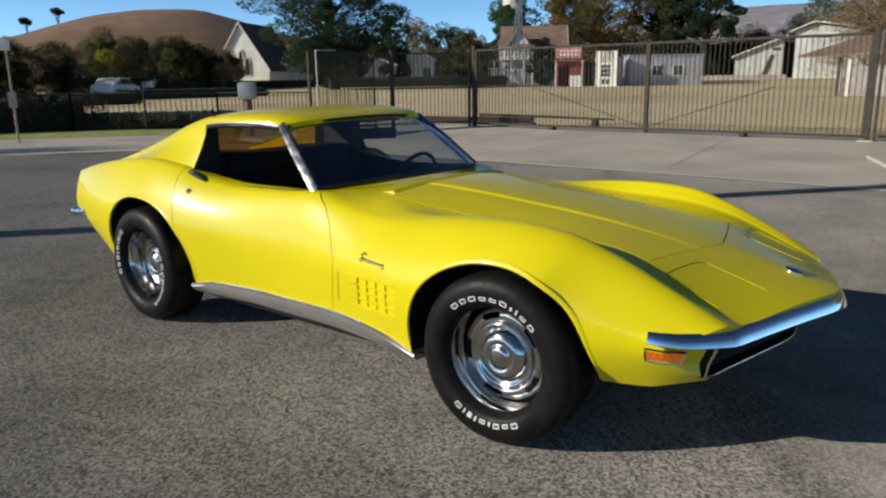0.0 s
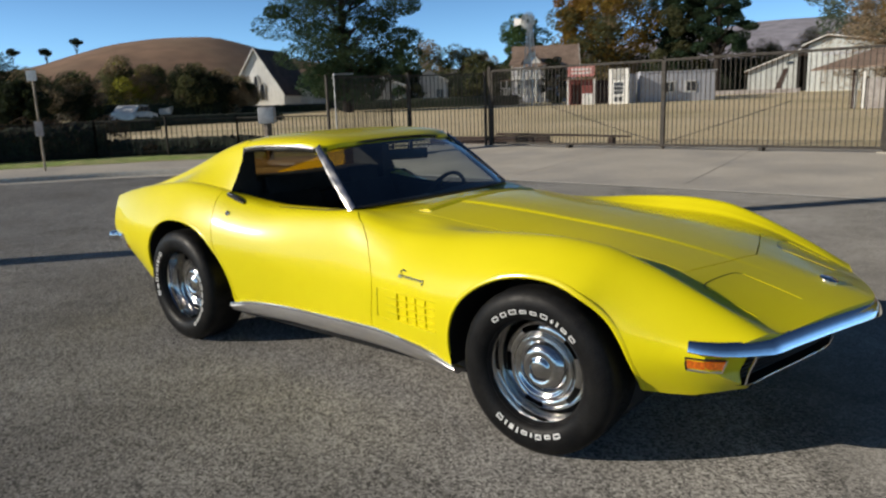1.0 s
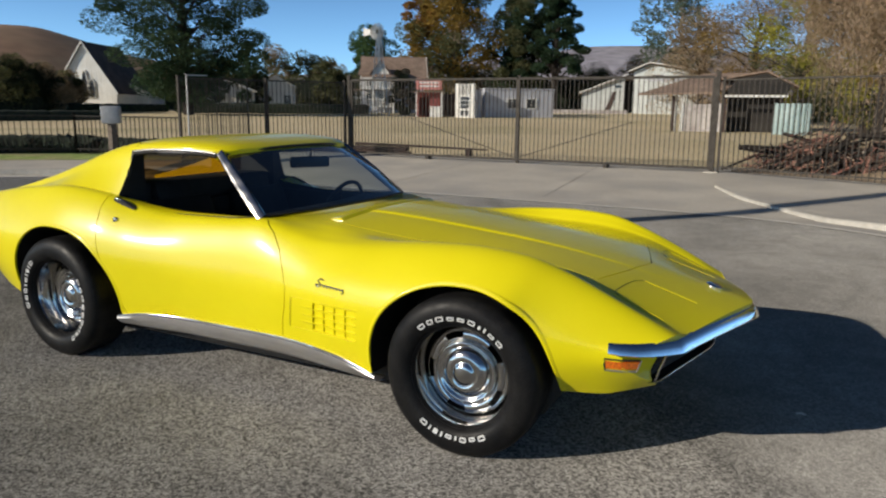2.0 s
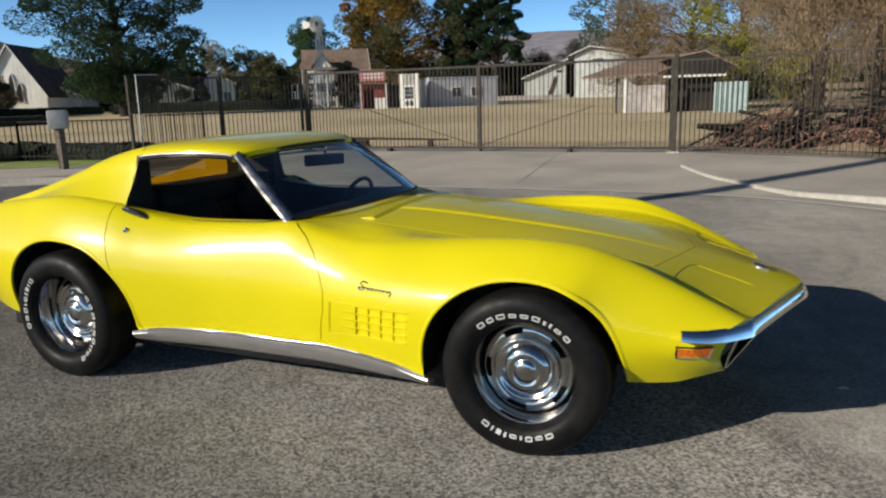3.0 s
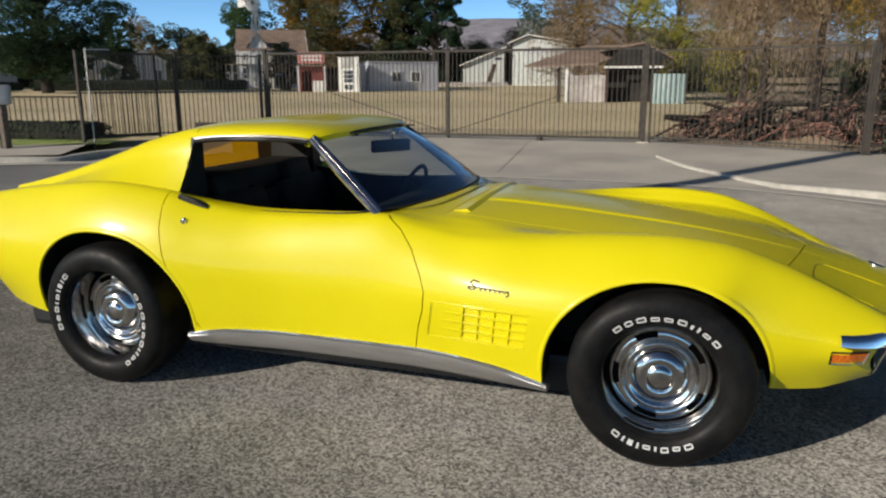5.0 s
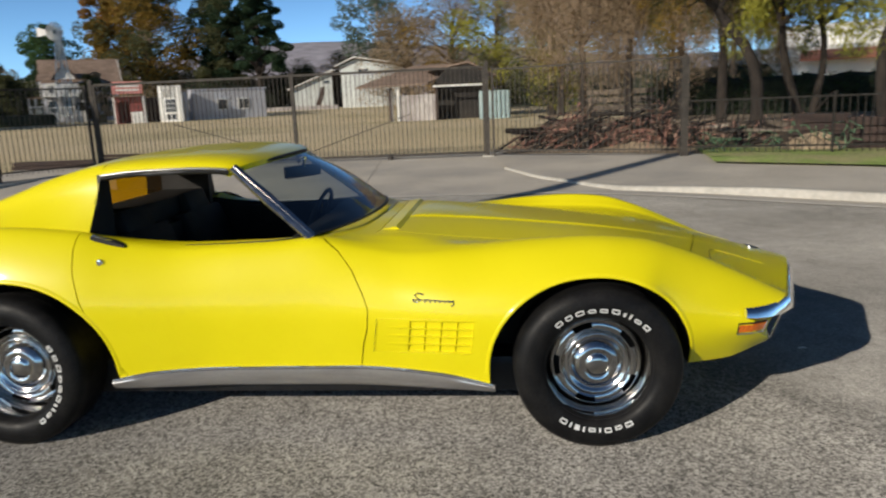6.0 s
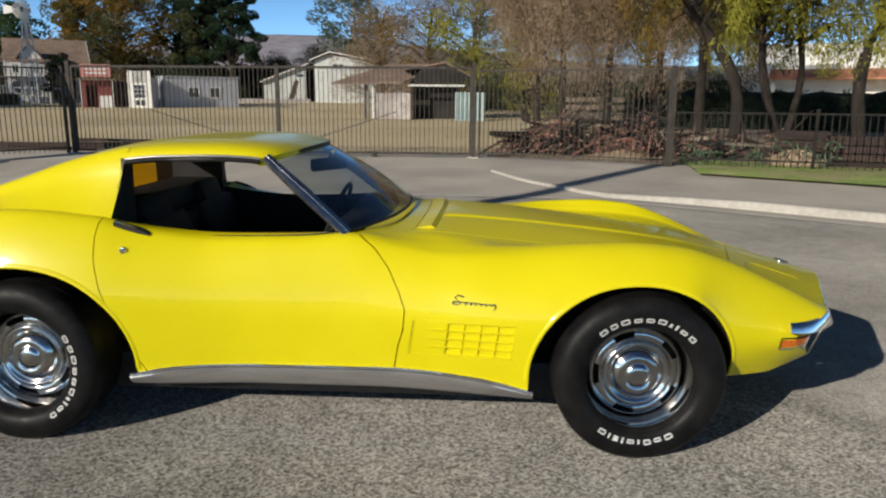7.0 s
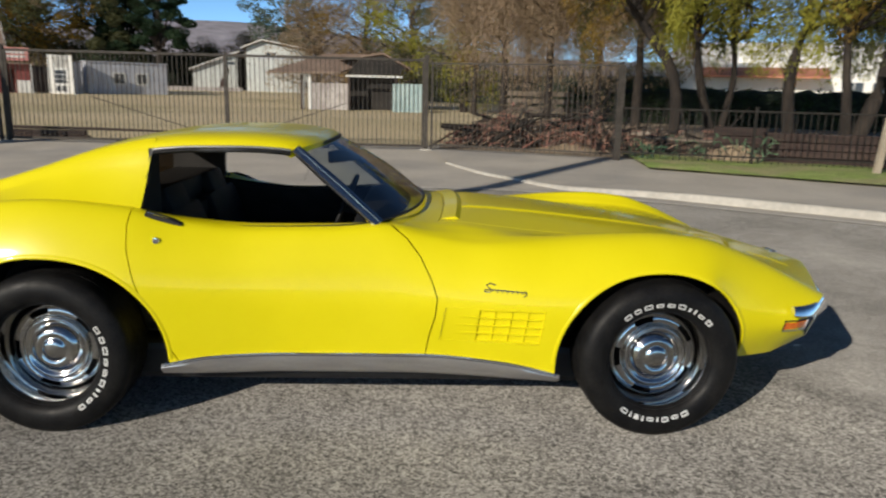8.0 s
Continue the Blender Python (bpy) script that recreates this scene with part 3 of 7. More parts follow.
zw_ = curve_of([(-2.27, 0.62), (-1.25, 0.64), (-0.6, 0.60), (0.0, 0.57), (0.7, 0.57), (1.25, 0.60), (1.7, 0.56), (2.235, 0.50)])
yb_ = curve_of([(-2.27, 0.60), (-1.95, 0.70), (-1.6, 0.80), (-1.25, 0.84), (-0.8, 0.81), (-0.3, 0.752), (0.2, 0.748), (0.7, 0.795), (1.0, 0.83), (1.4, 0.80), (1.67, 0.70), (1.9, 0.67), (2.1, 0.63), (2.235, 0.585)])
zb_ = curve_of([(-2.27, 0.46), (-2.15, 0.44), (-1.95, 0.315), (-1.7, 0.30), (-0.8, 0.295), (-0.5, 0.318), (0.3, 0.322), (0.65, 0.30), (0.85, 0.26), (1.3, 0.28), (1.67, 0.30), (1.95, 0.312), (2.1, 0.332), (2.235, 0.358)])


def spine_half(x):
    return 0.255 - 0.07 * (x - 0.3)


def bulge(x, y):
    """The raised spine of the bonnet."""
    if x < 0.41 or x > 2.05:
        return 0.0
    half = spine_half(x)
    lift = 0.007 * min((x - 0.41) / 0.06, 1.0) * min(max((2.0 - x) / 0.8, 0.0), 1.0)
    t = min(max((half + 0.009 - abs(y)) / 0.018, 0.0), 1.0)
    return lift * t * t * (3 - 2 * t)


def section(x):
    """Half a cross-section, from the middle of the top down to the lower edge."""
    zc, zv, yv, zp, yp, yw, zw, yb, zb = (f(x) for f in (zc_, zv_, yv_, zp_, yp_, yw_, zw_, yb_, zb_))
    keys = [(0, zc), (yv * 0.5, zc + 0.2 * (zv - zc)), (yv, zv), (yv + 0.56 * (yp - yv), zv + 0.46 * (zp - zv)), (yp, zp),
            (yp + 0.36 * (yw - yp), zp - 0.13 * (zp - zw)), (yp + 0.79 * (yw - yp), zp - 0.56 * (zp - zw)), (yw, zw), (yw - 0.12 * (yw - yb) - 0.002, zw - 0.42 * (zw - zb)), (yb, zb)]
    pts = []
    ps = [Vector((a, b, 0)) for a, b in keys]
    pp = [Vector((-ps[1].x, ps[1].y, 0))] + ps + [2 * ps[-1] - ps[-2]]
    counts = (14, 8, 5, 5, 4, 4, 5, 5, 5)
    for i in range(1, len(pp) - 2):
        a, b, c, d = pp[i - 1], pp[i], pp[i + 1], pp[i + 2]
        for k in range(counts[i - 1]):
            t = k / counts[i - 1]
            q = 0.5 * ((2 * b) + (c - a) * t + (2 * a - 5 * b + 4 * c - d) * t * t + (3 * b - a - 3 * c + d) * t ** 3)
            pts.append((max(q.x, 0.0), q.y))
    pts.append(keys[-1])
    h = spine_half(min(max(x, 0.35), 2.05))
    ys = [f * (h - 0.010) for f in (0, 0.3, 0.55, 0.75, 0.9)] + [h - 0.010 + 0.020 * k / 8 for k in range(9)] + [h + 0.010 + (yv - h - 0.010) * (k + 1) / 9 for k in range(8)]
    dense_y, dense_z = [p[0] for p in pts[:24]], [p[1] for p in pts[:24]]
    pts[:22] = [(y, float(np.interp(y, dense_y, dense_z))) for y in ys]
    return [(y, z + bulge(x, y)) for y, z in pts]


def swept(x, y, z):
    """The pointed plan of the nose and the rounded plan of the tail."""
    k = min(max((x - 1.30) / 0.935, 0), 1)
    a = abs(y)
    drop = 0.36 * (math.sqrt(a * a + 0.0016) - 0.04) + 7.0 * max(a - 0.615, 0) ** 2
    x2 = x - k * k * (3 - 2 * k) * drop
    if x > 2.0:
        x2 -= (x - 2.0) / 0.235 * max(0.53 - z, 0) * (0.42 + 0.53 * max(1 - a / 0.6, 0))
    r = min(max((-x - 1.75) / 0.52, 0), 1)
    return x2 + 0.05 * r * r * (a / 0.7) ** 3


def side_y(x, z):
    """How far out the body's side is at a place along it and a height."""
    xn = x
    for _ in range(6):
        pts = section(xn)[28:]
        ys, zs = np.array([p[0] for p in pts])[::-1], np.array([p[1] for p in pts])[::-1]
        y = float(np.interp(z, zs, ys))
        xn += x - swept(xn, y, z)
    return y


def skin_y(x, z):
    """How far out the skin is, also where the side has turned into the nose."""
    y = side_y(min(x, 1.80), z) if x < 1.80 else side_y(x, z)
    if swept(2.235, y, z) < x:
        lo, hi = 0.4, y
        for _ in range(30):
            m = (lo + hi) / 2
            lo, hi = (m, hi) if swept(2.235, m, z) > x else (lo, m)
        y = lo
    return y


def top_z(x, y):
    xn = x
    for _ in range(5):
        pts = [p for p in section(xn)][:33]
        z = float(np.interp(abs(y), [p[0] for p in pts], [p[1] for p in pts]))
        xn += x - swept(xn, y, z)
    return z


stations = sorted(list(np.linspace(-2.27, 2.235, 134)) + [0.36, 0.395, 0.43])
bm = bmesh.new()
loops = []
for x in stations:
    half = section(x)
    ring = [(-y, z) for y, z in half[::-1]] + list(half[1:])
    loops.append([bm.verts.new((swept(x, y, z), y, z)) for y, z in ring])
n = len(loops[0])
for a, b in zip(loops, loops[1:]):
    for i in range(n - 1):
        bm.faces.new((a[i], b[i], b[i + 1], a[i + 1]))
    bm.faces.new((a[n - 1], b[n - 1], b[0], a[0]))
mid = n // 2
for loop, xs in ((loops[0], stations[0]), (loops[-1], stations[-1])):
    span, prev = 10, None
    roof_y, roof_z = zip(*[p for p in section(xs)][:32])
    for i in range(mid):
        va, vb = loop[i], loop[n - 1 - i]
        row = [va]
        for k in range(1, span):
            f = k / span
            y = va.co.y + (vb.co.y - va.co.y) * f
            z = min(va.co.z, float(np.interp(abs(y), roof_y, roof_z)) - 0.0004 * (mid - i))
            row.append(bm.verts.new((swept(xs, y, z), y, z)))
        row.append(vb)
        if i == 0:
            for v in row[1:-1]:
                bm.verts.remove(v)
            row = [va, vb]
        elif i == 1:
            bm.faces.new(prev + row[::-1])
        else:
            for k in range(span):
                bm.faces.new((prev[k], row[k], row[k + 1], prev[k + 1]))
        prev = row
    top = loop[mid]
    for k in range(span):
        bm.faces.new((prev[k], top, prev[k + 1]))
bmesh.ops.recalc_face_normals(bm, faces=bm.faces)
shell = bpy.data.meshes.new("body_solid")
bm.to_mesh(shell)
bm.free()

AXLE_F, AXLE_R, WHEEL_Z = 1.245, -1.245, 0.335


def arch_outline(x, front):
    """The wheel opening: round above, running out straight below."""
    w_back, w_front, top = (0.430, 0.380, 0.390) if front else (0.390, 0.475, 0.420)
    pts = []
    for k in range(41):
        a = math.pi * k / 40
        w = w_front if math.cos(a) > 0 else w_back
        pts.append((x + w * math.copysign(abs(math.cos(a)) ** 0.92, math.cos(a)), WHEEL_Z - 0.02 + top * math.sin(a) ** 0.95))
    return pts + [(x - w_back - (0.0 if front else 0.0), 0.0), (x + w_front + (0.02 if front else 0.03), 0.0)]


wells = bmesh.new()
for s in (-1, 1):
    for x, front in ((AXLE_F, True), (AXLE_R, False)):
        prism(wells, arch_outline(x, front), s * 0.50, s * 1.2, lambda u, v, w: (u, w, v))
shell = carve(shell, wells)
shell = carve(shell, bbox(-0.985, -0.615, 0.36, 0.06, 0.615, 1.5))
shell = carve(shell, bbox(-0.10, -0.56, 0.40, 0.20, 0.56, 0.79))
shell = carve(shell, bbox(1.885, -0.632, 0.378, 2.6, 0.632, 0.502))

DOOR = [(0.075, 1.0), (0.075, 0.868), (0.13, 0.855), (0.195, 0.806), (0.252, 0.735), (0.300, 0.641), (0.322, 0.575), (0.315, 0.496), (0.293, 0.422), (0.254, 0.20),
        (-0.70, 0.20), (-0.734, 0.305), (-0.771, 0.378), (-0.831, 0.522), (-0.879, 0.651), (-0.909, 0.767), (-0.918, 0.858), (-0.912, 0.93), (-0.90, 1.0)]


def grown(outline, d):
    cx, cz = sum(p[0] for p in outline) / len(outline), sum(p[1] for p in outline) / len(outline)
    return [(x + d * (x - cx) / math.hypot(x - cx, z - cz), z + d * (z - cz) / math.hypot(x - cx, z - cz)) for x, z in outline]


HOOD = [(0.325, -0.50), (1.0, -0.475), (1.45, -0.455), (1.68, -0.45), (1.744, -0.22), (1.800, 0.0), (1.744, 0.22), (1.68, 0.45), (1.45, 0.455), (1.0, 0.475), (0.325, 0.50), (0.338, 0.44), (0.352, 0.32), (0.361, 0.16), (0.364, 0.0), (0.361, -0.16), (0.352, -0.32), (0.338, -0.44)]


def door_cut(s, d):
    b = bmesh.new()
    return prism(b, grown(DOOR, d), s * 0.60, s * 1.1, lambda u, v, w: (u, w, v))


def hood_cut(d):
    return prism(bmesh.new(), grown(HOOD, d), 0.52, 1.2)


doors = {s: carve(shell, door_cut(s, -0.0025), "INTERSECT") for s in (-1, 1)}
hood_me = carve(shell, hood_cut(-0.0025), "INTERSECT")
for s in (-1, 1):
    shell = carve(shell, door_cut(s, 0.0025))
shell = carve(shell, hood_cut(0.0025))
# Recessed gills behind the front wheels and hollows under the door handles.
GILL = [(0.497, 0.535), (0.760, 0.540), (0.742, 0.400), (0.480, 0.398)]
for s in (-1, 1):
    b = bmesh.new()
    prism(b, GILL, 0.0, 0.4, lambda u, v, w: (u, s * (side_y(u, v) - 0.008 + w), v))
    shell = carve(shell, b)


def line_cabin(me):
    """Black lining on every face that the cabin hollow has left."""
    for q in me.polygons:
        c = q.center
        if -0.9865 < c.x < 0.0615 and abs(c.y) < 0.6155 and c.z > 0.358:
            q.material_index = 1


def line_wells(me):
    """Black underseal inside the wheel openings."""
    for q in me.polygons:
        c = q.center
        for x, front in ((AXLE_F, True), (AXLE_R, False)):
            if 0.49 < abs(c.y) < 0.9 and abs(c.x - x) < 0.52 and (abs(q.normal.y) < 0.25 or abs(c.y) < 0.51):
                o = arch_outline(x, front)
                near = 9.0
                for a, b in zip(o, o[1:] + o[:1]):
                    L = (b[0] - a[0]) ** 2 + (b[1] - a[1]) ** 2
                    t = min(max(((c.x - a[0]) * (b[0] - a[0]) + (c.z - a[1]) * (b[1] - a[1])) / L, 0), 1)
                    near = min(near, math.hypot(c.x - a[0] - t * (b[0] - a[0]), c.z - a[1] - t * (b[1] - a[1])))
                if abs(c.y) < 0.51 and abs(q.normal.y) > 0.9 and c.z < 0.72 or near < 0.012 and abs(c.y) < side_y(c.x, max(c.z, 0.32)) - 0.02:
                    q.material_index = 1


def line_mouth(me):
    """Black paint inside the opening under the bumper."""
    for q in me.polygons:
        c = q.center
        if c.x > 1.88 and abs(c.y) < 0.634 and 0.376 < c.z < 0.504 and (c.x < 1.887 or abs(c.z - 0.378) < 0.001 or abs(c.z - 0.502) < 0.001 or abs(abs(c.y) - 0.632) < 0.001):
            q.material_index = 1


finish(shell, [YELLOW, VINYL], 32)
line_mouth(shell)
line_cabin(shell)
line_wells(shell)
part("body", shell, None, CAR, "glossy bright yellow body")
for s in (-1, 1):
    finish(doors[s], [YELLOW, VINYL], 32)
    line_cabin(doors[s])
finish(hood_me, YELLOW, 32)
door_r, door_l = part("door", doors[-1], None, CAR), part("door", doors[1], None, CAR)
part("bonnet", hood_me, None, CAR, "yellow bonnet with a raised centre spine")

# Roof, sail panels and rear window.
zr_ = curve_of([(-2.0, 0.875), (-1.93, 0.892), (-1.7, 0.955), (-1.5, 1.018), (-1.3, 1.088), (-1.15, 1.142), (-1.0, 1.183), (-0.87, 1.208), (-0.7, 1.222), (-0.5, 1.224), (-0.35, 1.216), (-0.2, 1.192)])
yg_ = curve_of([(-2.0, 0.56), (-1.6, 0.575), (-1.2, 0.575), (-0.9, 0.575), (-0.6, 0.570), (-0.3, 0.538), (-0.2, 0.52)])


def front_edge(y):
    return -0.175 - 0.115 * (abs(y) / 0.53) ** 2.2


bm = bmesh.new()
rows = []
for i in range(25):
    f = i / 24
    row = []
    for j in range(-14, 15):
        g = abs(j) / 14
        x0 = -1.16
        y_here = 0.56 * g
        x1 = front_edge(y_here)
        x = x0 + (x1 - x0) * f
        yg = yg_(x)
        y = yg * math.sin(g * math.pi / 2 * 0.985) ** 0.9
        drop = 0.062 * g ** 3.2
        row.append((x, math.copysign(y, j), zr_(x) - drop - (0.012 if f == 1 else 0)))
    rows.append(row)
upper = sheet(bm, rows)
count = len(bm.faces)
lower = sheet(bm, [[(x, y * 0.985, z - 0.022) for x, y, z in row] for row in rows])
bm.faces.ensure_lookup_table()
for f in bm.faces[count:]:
    f.material_index = 1
for a, b in ((upper[0], lower[0]), (upper[-1], lower[-1]), ([r[0] for r in upper], [r[0] for r in lower]), ([r[-1] for r in upper], [r[-1] for r in lower])):
    for i in range(len(a) - 1):
        bm.faces.new((a[i], a[i + 1], b[i + 1], b[i]))
bmesh.ops.recalc_face_normals(bm, faces=bm.faces)
part("roof", bm, [YELLOW, VINYL], CAR, smooth=40)
for s in (-1, 1):
    bm = bmesh.new()
    rows = []
    for i in range(34):
        x = -0.862 - 1.14 * i / 33
        f = i / 33
        zt = zr_(x) - 0.0
        yg = yg_(x)
        yo, zo = yp_(x) - 0.005, zp_(x) - 0.018
        lean = -0.035 * max(0, 1 - f * 9)
        yi = 0.525 - 0.02 * f
        zd = 0.80
        t62 = max(zt - 0.062 * (1 - f * 0.6), zo)
        pts = [(x, yi, zd), (x, yi, zt - 0.03 * (1 - f) - 0.004), (x, yi + 0.012, zt - 0.022 * (1 - f)), (x, yi + 0.3 * (yg - yi), zt - 0.024 * (1 - f)),
               (x, yi + 0.72 * (yg - yi), zt - 0.037 * (1 - f)), (x, yg - 0.004, t62 + 0.010), (x + lean * 0.2, yg + 0.01, t62 - 0.012)]
        for k in range(1, 7):
            h = k / 6
            bow = (h ** 1.25)
            pts.append((x + lean * (0.2 + 0.8 * h), yg + 0.01 + (yo - yg - 0.01) * bow + 0.0, t62 - 0.012 + (zo - t62 + 0.012) * h))
        pts.append((x + lean, yo - 0.02, 0.80))
        rows.append([(a, s * b, c) for a, b, c in pts])
    grid = sheet(bm, rows)
    bm.faces.new([v for v in grid[0]])
    bm.faces.new([v for v in grid[-1]][::-1])
    bmesh.ops.recalc_face_normals(bm, faces=bm.faces)
    bm.normal_update()
    for f in bm.faces:
        c = f.calc_center_median()
        if c.x > -1.25 and (abs(c.y) < 0.535 or abs(f.normal.x) > 0.6) and f.normal.z < 0.5:
            f.material_index = 1
    part("sail_panel", bm, [YELLOW, VINYL], CAR, smooth=38)
bm = bmesh.new()
sheet(bm, [[(-1.15, y, 0.87), (-1.145, y, 1.118)] for y in np.linspace(-0.525, 0.525, 8)])
rear_pane = part("rear_window", bm, BRONZE, CAR, "upright bronze-tinted rear window pane")
rear_pane.visible_shadow = False

# Glass, pillars and bright trim.
WS_B = [Vector(p) for p in ((0.075, -0.635, 0.872), (0.17, -0.50, 0.885), (0.235, -0.30, 0.893), (0.262, 0, 0.896), (0.235, 0.30, 0.893), (0.17, 0.50, 0.885), (0.075, 0.635, 0.872))]
WS_T = [Vector((front_edge(y) + 0.012, y, zr_(-0.2) - 0.018 - 0.035 * (abs(y) / 0.52) ** 2.4)) for y in (-0.518, -0.40, -0.22, 0, 0.22, 0.40, 0.518)]
base_c, top_c = spline(WS_B, 5), spline(WS_T, 5)
bm = bmesh.new()
rows = []
for k in range(9):
    f = k / 8
    rows.append([b + (t - b) * f + Vector((0.018 * math.sin(math.pi * f), 0, 0.012 * math.sin(math.pi * f))) for b, t in zip(base_c, top_c)])
sheet(bm, rows)
bmesh.ops.recalc_face_normals(bm, faces=bm.faces)
ws = part("windscreen", bm, SCREEN, CAR, "curved clear windscreen", smooth=60)
ws.visible_shadow = False
bm = bmesh.new()
tube(bm, [p + Vector((0.004, 0, 0.004)) for p in top_c], 0.007, 8)
part("windscreen_header_trim", bm, BLACK, CAR, "dark windscreen header", smooth=60)
bm = bmesh.new()
tube(bm, [p + Vector((0.004, 0, -0.004)) for p in base_c], 0.007, 8)
part("windscreen_gasket", bm, BLACK, CAR, smooth=60)
# Raised rear lip of the bonnet, sloping back to the cowl.
bm = bmesh.new()
rows = []
for y in np.linspace(-0.455, 0.455, 31):
    x = 0.341 + 0.027 * (1 - (y / 0.455) ** 2)
    rows.append([(x, y, top_z(x, y) - 0.003), (x + 0.0015, y, top_z(x, y) + 0.0015), (x + 0.061, y, top_z(x + 0.061, y) + 0.0115), (x + 0.068, y, top_z(x + 0.068, y) + 0.008), (x + 0.086, y, top_z(x + 0.086, y) - 0.002)])
grid = sheet(bm, rows)
bm.faces.new(grid[0]), bm.faces.new(grid[-1][::-1])
bmesh.ops.recalc_face_normals(bm, faces=bm.faces)
part("bonnet_lip", bm, YELLOW, CAR, smooth=10)
SILL = [(-0.905, 0.955), (-0.895, 0.915), (-0.84, 0.875), (-0.76, 0.848), (-0.66, 0.842), (-0.4, 0.840), (-0.1, 0.850), (0.055, 0.866)]
for s in (-1, 1):
    a, b = Vector((0.062, s * 0.640, 0.868)), Vector((-0.298, s * 0.533, 1.166))
    bm = bmesh.new()
    d = (b - a).normalized()
    out = Vector((0.35, s * 0.9, 0.2)).normalized()
    along = d.cross(out).normalized()
    rows = []
    for p, w in ((a - d * 0.015, 0.024), (a + (b - a) * 0.5 + out * 0.006, 0.027), (b - d * 0.016, 0.019)):
        rows.append([p + along * u * w + out * h for u, h in ((-1, -0.02), (-1, 0.004), (-0.75, 0.011), (-0.25, 0.012), (-0.2, 0.006), (0.2, 0.006), (0.25, 0.012), (0.75, 0.011), (1, 0.004), (1, -0.02))])
    sheet(bm, rows)
    bmesh.ops.recalc_face_normals(bm, faces=bm.faces)
    part("windscreen_pillar", bm, STAINLESS, CAR, "chrome-trimmed windscreen pillar", smooth=25)
    # Sill of the opened side window.
    lower = spline([(x, z, 0) for x, z in SILL], 4)
    pts_l = [Vector((p.x, s * (0.655 - 0.03 * max(0, (p.y - 0.85) / 0.1)), p.y)) for p in lower]
    bm = bmesh.new()
    gut = [Vector((x, s * (yg_(x) + 0.006), zr_(x) - 0.066 + 0.006 * (x + 0.87))) for x in np.linspace(-0.875, -0.305, 14)]
    tube(bm, gut, 0.0055, 8)
    part("drip_rail", bm, BRUSHED, CAR, "bright drip rail over the window", smooth=60)
    bm = bmesh.new()
    tube(bm, [g - Vector((0, s * 0.006, 0.014)) for g in gut], 0.011, 6)
    tube(bm, [Vector((-0.872, s * 0.578, 1.145)), Vector((-0.885, s * 0.61, 1.03)), Vector((-0.903, s * 0.635, 0.955))], 0.012, 6)
    part("window_seal", bm, BLACK, CAR, "black rubber window seal", smooth=60)
    bm = bmesh.new()
    tube(bm, [p + Vector((0, s * 0.002, 0.001)) for p in pts_l], 0.003, 6)
    part("sill_seal", bm, BLACK, CAR, smooth=60)

# Bright rocker mouldings.
for s in (-1, 1):
    bm = bmesh.new()
    rows = []
    tops = curve_of([(-0.81, 0.290), (-0.60, 0.322), (-0.3, 0.326), (0.25, 0.326), (0.6, 0.308), (0.84, 0.262)])
    bots = curve_of([(-0.81, 0.245), (-0.5, 0.236), (0.2, 0.233), (0.84, 0.224)])
    for i in range(40):
        x = -0.80 + 1.635 * i / 39
        y, zt, zl = yb_(x) + 0.005, tops(x), bots(x)
        rows.append([(x, s * (y - 0.006), zt - 0.001), (x, s * (y - 0.001), zt - 0.001), (x, s * (y + 0.0012), zt - 0.003), (x, s * (y + 0.001), zt - 0.010), (x, s * (y + 0.004), zt - 0.35 * (zt - zl)),
                     (x, s * (y - 0.008), zl + 0.012), (x, s * (y - 0.022), zl), (x, s * (y - 0.09), zl + 0.004)])
    grid = sheet(bm, rows)
    bm.faces.new(grid[0]), bm.faces.new(grid[-1][::-1])
    bmesh.ops.recalc_face_normals(bm, faces=bm.faces)
    part("rocker_moulding", bm, BRUSHED, CAR, "bright brushed rocker moulding", smooth=30)
for s in (-1, 1):
    bm = bmesh.new()
    tube(bm, [(x, s * (yb_(x) + 0.0064), tops(x) - 0.0125) for x in np.linspace(-0.79, 0.825, 30)], 0.0019, 5)
    part("moulding_groove", bm, BLACK, CAR, "thin dark groove in the rocker moulding")
    bm = bmesh.new()
    tube(bm, [(x, s * (yb_(x) + 0.0060), tops(x) - 0.0035) for x in np.linspace(-0.79, 0.825, 30)], 0.0040, 6)
    part("moulding_bead", bm, CHROME, CAR, "bright bead on top of the rocker moulding", smooth=60)
# Dark underside that closes the car below.
part("underbody", bbox(-1.9, -0.66, 0.165, 1.55, 0.66, 0.33, bevel=0.03), BLACK, CAR, "dark underbody")

# Wheels: tyre, rim, trim ring, slotted disc, cap and raised white marks.
LIP, TYRE_R = 0.213, 0.335


def tyre_mesh():
    b = bmesh.new()
    prof = [(0.205, 0.085), (0.218, 0.112), (0.230, 0.121), (0.242, 0.1275), (0.264, 0.131), (0.290, 0.1285), (0.308, 0.121), (0.322, 0.111), (0.331, 0.099), (0.335, 0.080), (0.3365, 0.03), (0.3365, -0.03), (0.335, -0.08), (0.331, -0.099), (0.308, -0.121), (0.262, -0.131), (0.230, -0.121), (0.205, -0.085)]
    prof = [(r, -o) for r, o in prof]
    revolve(b, prof, 96)
    for v in b.verts:
        if v.co.z < -TYRE_R + 0.006:
            v.co.z = -TYRE_R + 0.004
    return mesh_of("tyre", b, RUBBER, 35)


